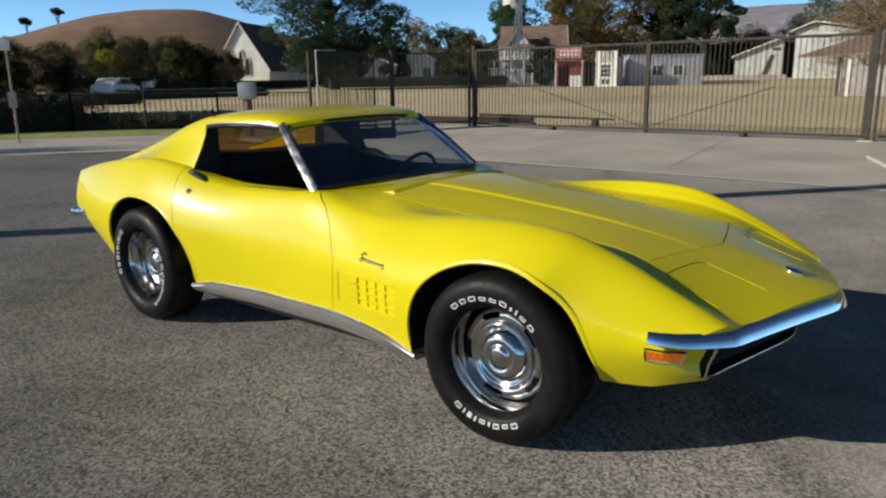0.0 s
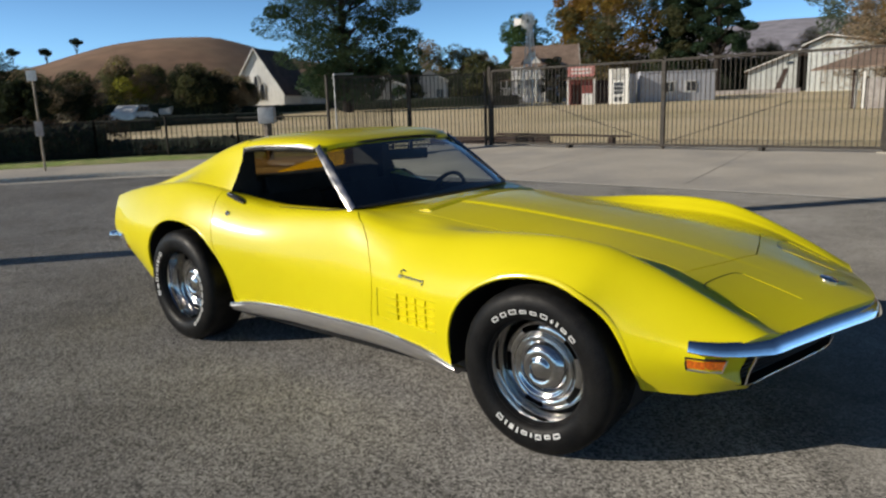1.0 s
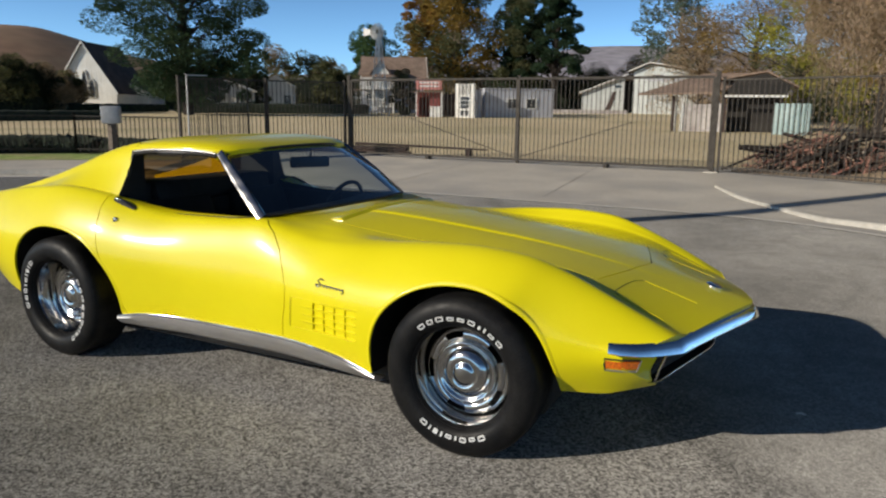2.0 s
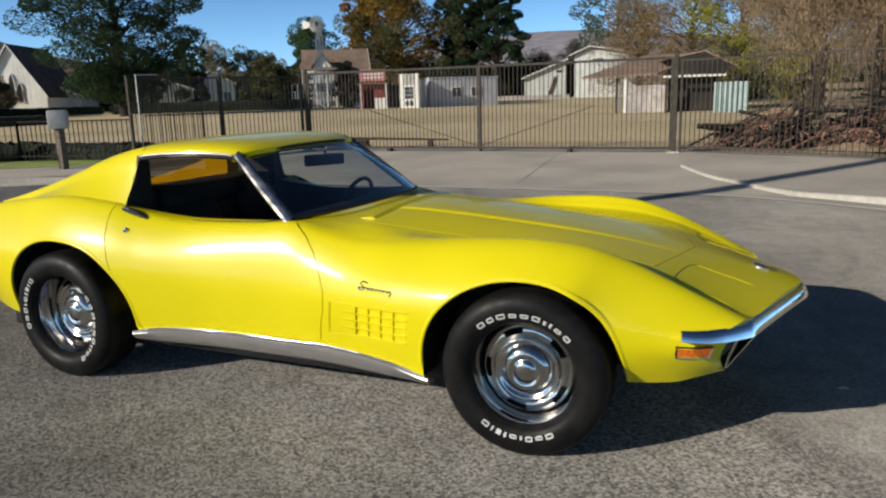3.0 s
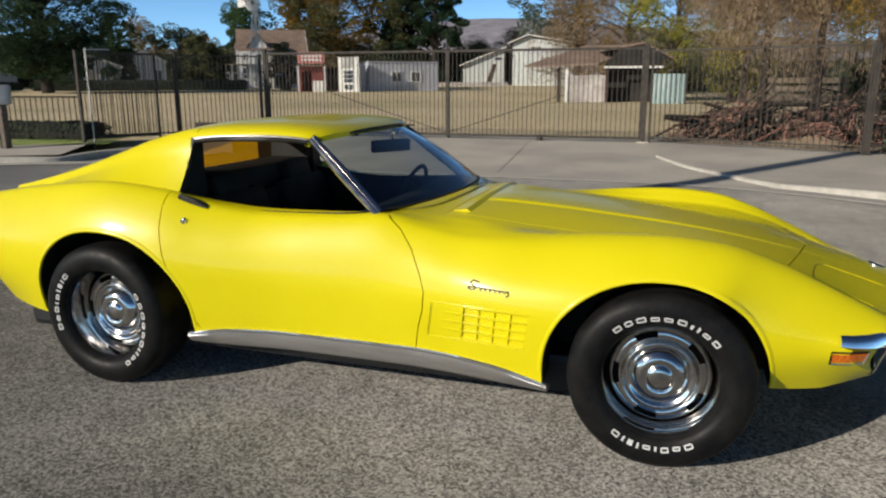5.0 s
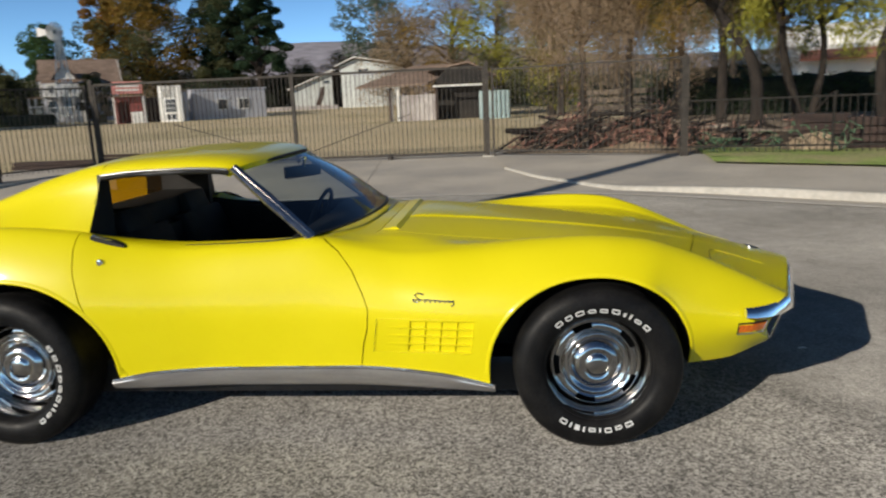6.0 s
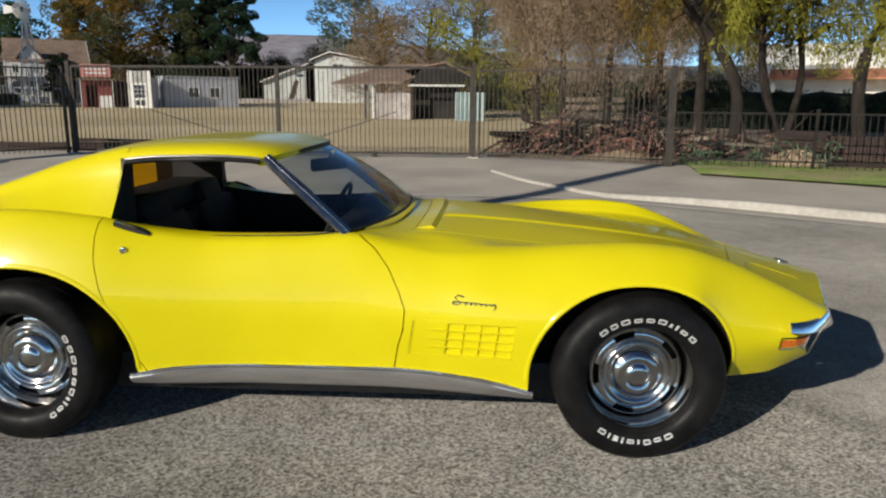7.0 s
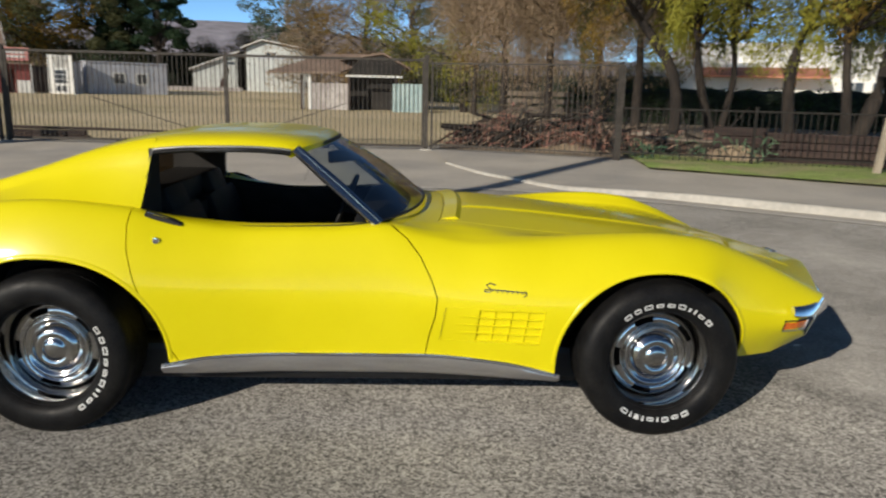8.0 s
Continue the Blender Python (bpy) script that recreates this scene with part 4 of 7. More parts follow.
def groove_mesh():
    """Rows of tread blocks standing on the tyre."""
    b = bmesh.new()
    for row, o in enumerate((-0.0165, 0.018)):
        for k in range(70):
            a = 2 * math.pi * (k + (0.5 if row % 2 else 0)) / 70
            r0, r1, w = 0.330, 0.3372, 0.0125
            c, sn = math.cos(a), math.sin(a)
            vs = []
            for r in (r0, r1):
                for u, v in ((-w, -0.0145), (w, -0.0145), (w, 0.0145), (-w, 0.0145)):
                    vs.append(b.verts.new((r * c - u * sn, o + v + u * 0.3, max(r * sn + u * c, -0.3345))))
            for q in ((4, 5, 6, 7), (0, 1, 5, 4), (1, 2, 6, 5), (2, 3, 7, 6), (3, 0, 4, 7)):
                b.faces.new([vs[i] for i in q])
    bmesh.ops.recalc_face_normals(b, faces=b.faces)
    return mesh_of("tread", b, RUBBER)


def ring_mesh():
    """Bright rim edge running into a deep polished barrel."""
    b = bmesh.new()
    revolve(b, [(0.2306, -0.1050), (0.2327, -0.1130), (0.2306, -0.1172), (0.2240, -0.1140), (0.2180, -0.1050), (0.2165, -0.0960), (0.2110, -0.0900), (0.2050, -0.0650), (0.1990, -0.0350), (0.1945, 0.0), (0.1915, 0.0500)], 96)
    return mesh_of("trim_ring", b, WHEELCHROME, 40)


def disc_mesh():
    """The wheel's disc, set deep in the rim, with five long slots cut into its shoulder."""
    b = bmesh.new()
    revolve(b, [(0.1890, -0.0060), (0.1840, -0.0230), (0.1760, -0.0350), (0.1640, -0.0420), (0.1480, -0.0430), (0.1370, -0.0380), (0.1290, -0.0290), (0.0000, -0.0290)], 100)
    me = bpy.data.meshes.new("disc")
    bmesh.ops.solidify(b, geom=b.faces, thickness=0.004)
    b.to_mesh(me)
    b.free()
    cut = bmesh.new()
    for k in range(5):
        a0 = 2 * math.pi * k / 5
        o = [(0.172 * math.cos(a0 + e), 0.172 * math.sin(a0 + e)) for e in np.linspace(-0.26, 0.26, 9)]
        o += [(0.148 * math.cos(a0 + e), 0.148 * math.sin(a0 + e)) for e in np.linspace(0.25, -0.25, 9)]
        prism(cut, o, -0.2, 0.1, lambda u, v, w: (u, w, v))
    me = carve(me, cut)
    finish(me, WHEELCHROME, 30)
    return me


def cap_mesh():
    b = bmesh.new()
    revolve(b, [(0.1300, -0.0300), (0.1320, -0.0440), (0.1300, -0.0500), (0.1250, -0.0525), (0.1190, -0.0515), (0.1130, -0.0450), (0.1070, -0.0430), (0.1010, -0.0490), (0.0900, -0.0610), (0.0740, -0.0685), (0.0590, -0.0715), (0.0530, -0.0665), (0.0480, -0.0660), (0.0430, -0.0730), (0.0290, -0.0775), (0.0130, -0.0795), (0.0000, -0.0800)], 72)
    return mesh_of("centre_cap", b, WHEELCHROME, 62)


def emblem_mesh():
    """Fine radial ribs round the middle of the cap."""
    b = bmesh.new()
    for k in range(48):
        a = 2 * math.pi * k / 48
        c, n2 = Vector((math.cos(a), 0, math.sin(a))), Vector((-math.sin(a), 0, math.cos(a)))
        vs = [b.verts.new(c * r + n2 * w + Vector((0, o, 0))) for r, o in ((0.078, -0.0668), (0.096, -0.0545)) for w, o2 in ((-0.0022, 0), (0.0022, 0))]
        vt = [b.verts.new(v.co + Vector((0, -0.0022, 0)) - n2 * 0.4 * (v.co - c * v.co.dot(c)).dot(n2)) for v in vs]
        for q in ((0, 1, 3, 2), (0, 1, 1, 0)):
            if len(set(q)) == 4:
                b.faces.new([vt[i] for i in q])
        for i, j in ((0, 1), (1, 3), (3, 2), (2, 0)):
            b.faces.new((vs[i], vs[j], vt[j], vt[i]))
    bmesh.ops.recalc_face_normals(b, faces=b.faces)
    return mesh_of("cap_ribs", b, WHEELCHROME)


def mark_mesh(width, hollow, tall):
    """A raised white block on the tyre's wall, bent along it: solid, or an open frame."""
    b = bmesh.new()
    r0, r1, half, line = 0.2400, 0.2605 if tall else 0.2560, width / 2 / 0.252, 0.0052

    def wall(r):
        return -float(np.interp(r, [0.230, 0.242, 0.264, 0.290, 0.308], [0.121, 0.1275, 0.131, 0.1285, 0.121]))

    def piece(a0, a1, ra, rb):
        rows = []
        for i in range(4):
            a = a0 + (a1 - a0) * i / 3
            rows.append([b.verts.new((r * math.sin(a), wall(r) - h, r * math.cos(a))) for r, h in ((ra, -0.002), (ra, 0.0016), (rb, 0.0016), (rb, -0.002))])
        for p, q in zip(rows, rows[1:]):
            for k in range(3):
                b.faces.new((p[k], p[k + 1], q[k + 1], q[k]))
        b.faces.new(rows[0]), b.faces.new(rows[-1][::-1])

    if hollow:
        da = line / 0.252
        piece(-half + da * 0.5, half - da * 0.5, r0, r0 + line)
        piece(-half + da * 0.5, half - da * 0.5, r1 - line, r1)
        piece(-half, -half + da, r0 + line * 0.4, r1 - line * 0.4)
        piece(half - da, half, r0 + line * 0.4, r1 - line * 0.4)
    else:
        piece(-half, half, r0, r1)
    bmesh.ops.recalc_face_normals(b, faces=b.faces)
    return mesh_of("sidewall_mark", b, WHITE_LETTER)


TYRE_ME, TREAD_ME, RING_ME, DISC_ME, CAP_ME = tyre_mesh(), groove_mesh(), ring_mesh(), disc_mesh(), cap_mesh()
RIBS_ME = emblem_mesh()
TOP_MARKS = ((0.031, 1, 1), (0.028, 1, 1), (0.034, 1, 1), (0.031, 1, 0), (0.031, 1, 0), (0.031, 1, 1), (0.010, 0, 0), (0.008, 0, 1), (0.028, 1, 0), (0.028, 1, 1))
LOW_MARKS = ((0.031, 1, 1), (0.028, 1, 0), (0.028, 1, 1), (0.008, 0, 0), (0.028, 1, 0), (0.008, 0, 1), (0.020, 0, 1), (0.007, 0, 1), (0.030, 1, 1))
MARKS = {m: mark_mesh(*m) for m in sorted(set(TOP_MARKS + LOW_MARKS))}
bmr = bmesh.new()
revolve(bmr, [(0.214, -0.105), (0.208, -0.04), (0.203, 0.05), (0.214, 0.11), (0.206, 0.11), (0.198, 0.08), (0.0, 0.08)], 64)
BARREL_ME = mesh_of("rim_barrel", bmr, BLACK, 40)


def wheel(x, s, turn, disc_turn, steer=0.0):
    hub = new("wheel")
    hub.parent = CAR
    y = s * (0.735 if x > 0 else 0.742)
    hub.matrix_basis = pose(x, y, WHEEL_Z, 0, 0, (180 if s > 0 else 0) + steer)
    tagged(hub, "deep chrome slotted wheel on a wide tyre with raised white marks")
    part("tyre", TYRE_ME, None, hub)
    part("tread", TREAD_ME, None, hub)
    part("rim_barrel", BARREL_ME, None, hub)
    part("trim_ring", RING_ME, None, hub)
    deep = 0.012 if x > 0 else 0.034
    for nm, me in (("disc", DISC_ME), ("centre_cap", CAP_ME), ("cap_ribs", RIBS_ME)):
        part(nm, me, None, hub, at=pose(0, deep, 0, 0, disc_turn, 0))
    if s < 0:
        for marks, mid_a, gap in ((TOP_MARKS, turn, 0.0155), (LOW_MARKS, turn + 180, 0.0145)):
            run = -sum(m[0] + gap for m in marks) / 2
            for m in marks:
                a = math.degrees((run + m[0] / 2 + gap / 2) / 0.252)
                part("sidewall_mark", MARKS[m], None, hub, at=pose(0, 0, 0, 0, mid_a + a, 0))
                run += m[0] + gap
    return hub


wheel(AXLE_F, -1, 3.5, -38, 1.5), wheel(AXLE_R, -1, 104, -40), wheel(AXLE_F, 1, 20, 10, 1.5), wheel(AXLE_R, 1, 40, 30)

# Wheel-opening lips.
for s in (-1, 1):
    for x, front in ((AXLE_F, True), (AXLE_R, False)):
        bm = bmesh.new()
        rows = []
        for u, v in arch_outline(x, front)[:41]:
            yv2 = side_y(u, max(v, 0.32))
            cx, cz = u - x, v - WHEEL_Z + 0.02
            L = math.hypot(cx, cz)
            nx, nz = cx / L, cz / L
            rows.append([(u + nx * o, s * (yv2 + h), v + nz * o) for o, h in ((0.001, -0.022), (-0.001, 0.001), (0.002, 0.0032), (0.006, 0.0034), (0.011, 0.0014), (0.018, -0.003))])
        sheet(bm, rows)
        bmesh.ops.recalc_face_normals(bm, faces=bm.faces)
        part("wheel_arch_lip", bm, YELLOW, CAR, smooth=50)

# Gills: a crate of bars in each front wing, with ribs running back from it.
for s in (-1, 1):
    grille = new("wing_vent")
    grille.parent = CAR
    tagged(grille, "yellow crate-patterned vent in the front wing")

    def on(u, v, out):
        """A place on the wing: u along the vent, v up it, out from the surface."""
        x = (0.480 + 0.262 * u) * (1 - v) + (0.497 + 0.263 * u) * v
        z = 0.398 + 0.002 * u + v * (0.137 + 0.003 * u)
        return Vector((x, s * (side_y(x, z) + out), z))

    def bar(run, across, out):
        """A thin bar of the crate through the places of run, standing out by so much from the wing."""
        bmx = bmesh.new()
        sheet(bmx, [[on(u, v, o) + across * w for w, o in ((-0.0034, -0.011), (-0.0026, out - 0.0018), (-0.0014, out), (0.0014, out), (0.0026, out - 0.0018), (0.0034, -0.011))] for u, v in run])
        part("bar", bmx, YELLOW, grille, smooth=40)

    for i in range(5):
        bar([(i / 4, v) for v in np.linspace(-0.01, 1.01, 7)], Vector((1, 0, 0)), -0.0025)
    for j in range(5):
        bar([(u, j / 4) for u in np.linspace(-0.01, 1.01, 7)], Vector((0, 0, 1)), 0.0036)
    bm = bmesh.new()
    sheet(bm, [[on(u, v, -0.0085) for u in np.linspace(-0.02, 1.02, 6)] for v in np.linspace(-0.04, 1.04, 6)])
    part("vent_back", bm, YELLOW, grille)
    for j in range(3):
        bm = bmesh.new()
        z = 0.432 + 0.036 * j
        x0, x1 = 0.385 + 0.005 * j, 0.486 + 0.004 * j
        rows = []
        for k in range(10):
            x = x0 + (x1 - x0) * k / 9
            h = 0.0042 * min(k / 7, 1.0)
            y = side_y(x, z)
            rows.append([(x, s * (y - 0.003), z - 0.012), (x, s * (y + h * 0.55), z - 0.005), (x, s * (y + h), z + 0.003), (x, s * (y - 0.003), z + 0.007)])
        sheet(bm, rows)
        bmesh.ops.recalc_face_normals(bm, faces=bm.faces)
        part("rib", bm, YELLOW, grille, smooth=40)
    for name, line2, r, mat in (("bead", [(0.338 + 0.024 * v, 0.393 + 0.146 * v) for v in np.linspace(0, 1, 7)], 0.0022, YELLOW), ("groove", [(0.334 + 0.024 * v, 0.393 + 0.146 * v) for v in np.linspace(0, 1, 7)], 0.0010, BLACK),
                                ("bead", [(0.362 + 0.385 * v, 0.5405 + 0.003 * v) for v in np.linspace(0, 1, 12)], 0.0016, YELLOW), ("bead", [(0.338 + 0.39 * v, 0.3925 + 0.001 * v) for v in np.linspace(0, 1, 12)], 0.0016, YELLOW)):
        bm = bmesh.new()
        tube(bm, [(x, s * (side_y(x, z) + 0.0004), z) for x, z in line2], r, 6)
        part(name, bm, mat, grille, smooth=60)
    # Chrome script drawn as plain strokes.
    bm = bmesh.new()

    def stroke(pts, r=0.0026):
        tube(bm, [(0.512 + a, s * (side_y(0.512 + a, 0.60 + b) + 0.003), 0.60 + b) for a, b in pts], r, 5)

    stroke([(0.045, 0.040), (0.022, 0.045), (0.008, 0.036), (0.022, 0.026), (0.034, 0.018), (0.020, 0.010), (0.0, 0.014)], 0.0034)
    stroke([(0.0, 0.020), (0.06, 0.021), (0.17, 0.016)], 0.0030)
    for k in range(6):
        stroke([(0.048 + 0.02 * k, 0.022), (0.052 + 0.02 * k, 0.010), (0.060 + 0.02 * k, 0.020)], 0.0026)
    stroke([(0.165, 0.022), (0.170, 0.008), (0.160, 0.0)], 0.0026)
    part("wing_emblem", bm, CHROME, CAR, "thin chrome emblem on the wing", smooth=60)
    # Door handle plate in its hollow, and lock.
    door = door_r if s < 0 else door_l
    bm = bmesh.new()
    rows = []
    for k in range(12):
        f = k / 11
        x, z = -0.872 + 0.155 * f, 0.903 - 0.046 * f
        y = side_y(x, z - 0.012)
        w = 0.0115 * math.sin(math.pi * (0.12 + 0.80 * f)) + 0.002
        rows.append([(x, s * (y - 0.014), z + w), (x, s * (y + 0.0035), z + w * 0.6 - 0.004), (x, s * (y + 0.005), z - w * 0.6 - 0.004), (x, s * (y - 0.004), z - w - 0.006)])
    sheet(bm, rows)
    bmesh.ops.recalc_face_normals(bm, faces=bm.faces)
    part("handle_recess", bm, VINYL, door, "dark press-flap door handle", smooth=50)
    bm = bmesh.new()
    tube(bm, [(-0.868 + 0.10 * f, s * (side_y(-0.868 + 0.10 * f, 0.890 - 0.03 * f) + 0.005), 0.9125 - 0.030 * f) for f in np.linspace(0, 1, 6)], 0.0016, 5)
    part("handle_edge", bm, CHROME, door, smooth=60)
    bm = bmesh.new()
    revolve(bm, [(0.0145, 0.004), (0.0145, -0.003), (0.012, -0.006), (0.008, -0.0065), (0.007, -0.004), (0.0, -0.004)], 24)
    part("lock", bm, CHROME, door, "round chrome door lock", at=pose(-0.804, s * (side_y(-0.804, 0.798) + 0.001), 0.798, 0, 0, 0 if s < 0 else 180), smooth=40)
    # Front side lamp, wrapped round the corner of the nose.
    bm = bmesh.new()
    rows = []
    for k in range(10):
        f = k / 9
        x = 1.808 + 0.118 * f
        zt2, zb2 = 0.481 - 0.001 * f, 0.443 + 0.002 * f
        rows.append([(x - 0.012 * f * (1 - u), s * (skin_y(x, z) + o), z) for z, o, u in ((zt2, -0.01, 1), (zt2 - 0.003, 0.003, 1), (zb2 + 0.003, 0.003, 0), (zb2, -0.01, 0))])
    grid = sheet(bm, rows)
    bm.faces.new(grid[0]), bm.faces.new(grid[-1][::-1])
    bmesh.ops.recalc_face_normals(bm, faces=bm.faces)
    lamp = part("side_lamp", bm, AMBER, CAR, "amber side marker lamp", smooth=40)
    # A black bead stands for the shadow in the gap round the lamp.
    for name, run, mat in (("lamp_shadow_gap", [(1.928, 0.486), (1.86, 0.486), (1.804, 0.486), (1.804, 0.462), (1.804, 0.439)], BLACK), ("lamp_bezel", [(1.804, 0.438), (1.86, 0.438), (1.914, 0.440), (1.922, 0.462), (1.930, 0.486)], BRUSHED)):
        bm = bmesh.new()
        tube(bm, [(x, s * (skin_y(x, z) + 0.002), z) for x, z in run], 0.0035, 5)
        part(name, bm, mat, lamp, smooth=60)

# Front bumper blade, following the nose and wrapping round the corners.
def nose_x(y, z):
    return swept(2.235, y, z)


path = []
for y in np.linspace(-0.60, 0.60, 41):
    path.append(Vector((nose_x(y, 0.545) + 0.006, y, 0.550 - 0.020 * (abs(y) / 0.6) ** 2)))
wrap = [Vector((1.822, -0.770, 0.537)), Vector((1.86, -0.762, 0.535)), Vector((1.915, -0.735, 0.533)), Vector((1.96, -0.695, 0.531)), Vector((1.995, -0.650, 0.530))]
blade = wrap + path + [Vector((p.x, -p.y, p.z)) for p in wrap[::-1]]
bm = bmesh.new()
rows = []
for i, p in enumerate(blade):
    d = (blade[min(i + 1, len(blade) - 1)] - blade[max(i - 1, 0)]).normalized()
    o = Vector((d.y, -d.x, 0)).normalized()
    e = min(i, len(blade) - 1 - i)
    h = 0.019 + 0.007 * min(e / 4, 1)
    t = 0.012 + 0.012 * min(e / 6, 1)
    rows.append([p + o * a * t + Vector((0, 0, b * h)) for a, b in ((-1.2, 0.95), (-0.35, 1.0), (0.1, 0.84), (0.45, 0.42), (0.75, -0.1), (1.0, -0.82), (0.7, -1.0), (-1.2, -0.95))])
grid = sheet(bm, rows)
for r in (grid[0], grid[-1]):
    bm.faces.new(r)
bmesh.ops.recalc_face_normals(bm, faces=bm.faces)
part("front_bumper", bm, CHROME, CAR, "slim chrome front bumper blade", smooth=50)
# Grille: dark mouth with thin bars and a bright lower lip.
part("grille_back", bbox(1.872, -0.628, 0.345, 1.884, 0.628, 0.505), BLACK, CAR)
for k in range(6):
    bm = bmesh.new()
    z = 0.388 + 0.020 * k
    tube(bm, [(nose_x(y, z) - 0.045, y, z) for y in np.linspace(-0.60, 0.60, 17)], 0.004, 5)
    part("grille_bar", bm, BLACK, CAR)
bm = bmesh.new()
lip = [(nose_x(0.635, 0.50) + 0.002, -0.635, 0.500), (nose_x(0.633, 0.44) + 0.002, -0.633, 0.44), (nose_x(0.62, 0.384) + 0.003, -0.62, 0.384)] + [(nose_x(y, 0.376) + 0.004, y, 0.376) for y in np.linspace(-0.59, 0.0, 10)]
tube(bm, lip + [(x, -y, z) for x, y, z in lip[-2::-1]], 0.0042, 6)
part("grille_frame", bm, CHROME, CAR, "thin bright grille frame", smooth=60)
# Nose badge, headlamp lids' seams, bonnet rear lip, wipers' lid.
bm = bmesh.new()
revolve(bm, [(0.036, 0.004), (0.036, -0.004), (0.030, -0.008), (0.0, -0.009)], 28)
part("nose_emblem", bm, CHROME, CAR, "small round chrome nose emblem", at=pose(2.075, 0, top_z(2.075, 0) + 0.003, -90, 0, 90) @ pose(0, 0, 0, 16, 0, 0), smooth=40)
for s in (-1, 1):
    for name, run, r, mat in (("headlamp_lid_seam", [(1.83, 0.262), (1.80, 0.30), (1.775, 0.40), (1.765, 0.485), (1.785, 0.51)], 0.0011, BLACK), ("headlamp_lid_edge", [(1.83, 0.262), (1.93, 0.262), (2.045, 0.262)], 0.0016, YELLOW), ("headlamp_lid_edge", [(1.785, 0.51), (1.87, 0.515), (1.965, 0.515)], 0.0016, YELLOW)):
        bm = bmesh.new()
        tube(bm, [(q.x, s * q.y, top_z(q.x, q.y) + 0.0006) for q in spline([(x, y, 0) for x, y in run], 4)], r, 5)
        part(name, bm, mat, CAR, "thin seam round the headlamp lid", smooth=60)
# Tail: bumper ends, lamps and spoiler lip.
for s in (-1, 1):
    bm = bmesh.new()
    pts = [(-2.0, s * (side_y(-2.0, 0.545) + 0.004), 0.546), (-2.10, s * (side_y(-2.10, 0.545) + 0.008), 0.542), (-2.20, s * (side_y(-2.20, 0.54) + 0.012), 0.537), (-2.295, s * 0.735, 0.530), (-2.33, s * 0.62, 0.525), (-2.345, s * 0.45, 0.525), (-2.35, s * 0.24, 0.525)]
    rows = []
    p = spline(pts, 4)
    for i, q in enumerate(p):
        d = (p[min(i + 1, len(p) - 1)] - p[max(i - 1, 0)]).normalized()
        o = Vector((-d.y, d.x, 0)) * -s
        rows.append([q + o * a + Vector((0, 0, b)) for a, b in ((-0.03, 0.03), (0.010, 0.031), (0.026, 0.014), (0.026, -0.014), (0.010, -0.031), (-0.03, -0.03))])
    grid = sheet(bm, rows)
    bm.faces.new(grid[0]), bm.faces.new(grid[-1][::-1])
    bmesh.ops.recalc_face_normals(bm, faces=bm.faces)
    part("rear_bumper", bm, CHROME, CAR, "chrome rear bumper end", smooth=50)
    for y in (0.34, 0.55):
        bm = bmesh.new()
        revolve(bm, [(0.062, -0.03), (0.062, 0.006), (0.055, 0.012), (0.0, 0.014)], 28)
        part("tail_lamp", bm, RED_LENS, CAR, "round red tail lamp", at=pose(-2.268, s * y, 0.66, 0, 0, 90), smooth=40)
    bm = bmesh.new()
    grid = sheet(bm, [[(x + d, s * (side_y(x, z) + o), z) for z, o, d in ((0.506, -0.012, 0), (0.503, 0.004, 0), (0.472, 0.004, -0.012), (0.469, -0.012, -0.012))] for x in np.linspace(-2.115, -1.985, 8)])
    bm.faces.new(grid[0]), bm.faces.new(grid[-1][::-1])
    bmesh.ops.recalc_face_normals(bm, faces=bm.faces)
    marker = part("rear_marker", bm, RED_LENS, CAR, "red rear side marker", smooth=40)
    bm = bmesh.new()
    tube(bm, [(x, s * (side_y(x, 0.464) + 0.002), 0.464) for x in np.linspace(-2.12, -1.985, 6)], 0.0035, 5)
    part("lamp_bezel", bm, BRUSHED, marker, smooth=60)

# Cabin.
part("cabin_floor", bbox(-0.98, -0.60, 0.362, 0.05, 0.60, 0.375), VINYL, CAR)
for s in (-1, 1):
    seat = new("seat")
    seat.parent = CAR
    seat.matrix_basis = pose(-0.50, s * 0.33, 0.375)
    tagged(seat, "low black vinyl bucket seat")
    part("cushion", bbox(-0.24, -0.24, 0.0, 0.26, 0.24, 0.18, bevel=0.05), VINYL, seat, smooth=40)
    bm = bmesh.new()
    box(bm, -0.08, -0.25, 0.10, 0.05, 0.25, 0.50, bevel=0.045, m=pose(-0.20, 0, 0.02, 0, -20, 0))
    part("backrest", bm, VINYL, seat, smooth=40)
    bm = bmesh.new()
    box(bm, -0.05, -0.13, 0.47, 0.04, 0.13, 0.60, bevel=0.03, m=pose(-0.20, 0, 0.02, 0, -20, 0))
    part("headrest", bm, VINYL, seat, smooth=40)
    part("door_panel", bbox(-0.95, s * 0.607 - 0.008, 0.40, 0.04, s * 0.607 + 0.008, 0.835, bevel=0.006), VINYL, door_r if s < 0 else door_l, "black door lining")
bm = bmesh.new()
rows = []
for y in np.linspace(-0.60, 0.60, 17):
    hump = 0.015 * math.exp(-((y - 0.36) / 0.16) ** 2)
    rows.append([(0.20 - 0.09 * (abs(y) / 0.6) ** 2, y, 0.868), (0.05, y, 0.868 + hump), (-0.03, y, 0.855 + hump), (-0.055, y, 0.82), (-0.02, y, 0.70), (0.02, y, 0.55)])
sheet(bm, rows)
bmesh.ops.recalc_face_normals(bm, faces=bm.faces)
part("dashboard", bm, VINYL, CAR, "black dashboard", smooth=45)
part("console", bbox(-0.75, -0.10, 0.37, 0.0, 0.10, 0.60, bevel=0.03), VINYL, CAR, smooth=40)
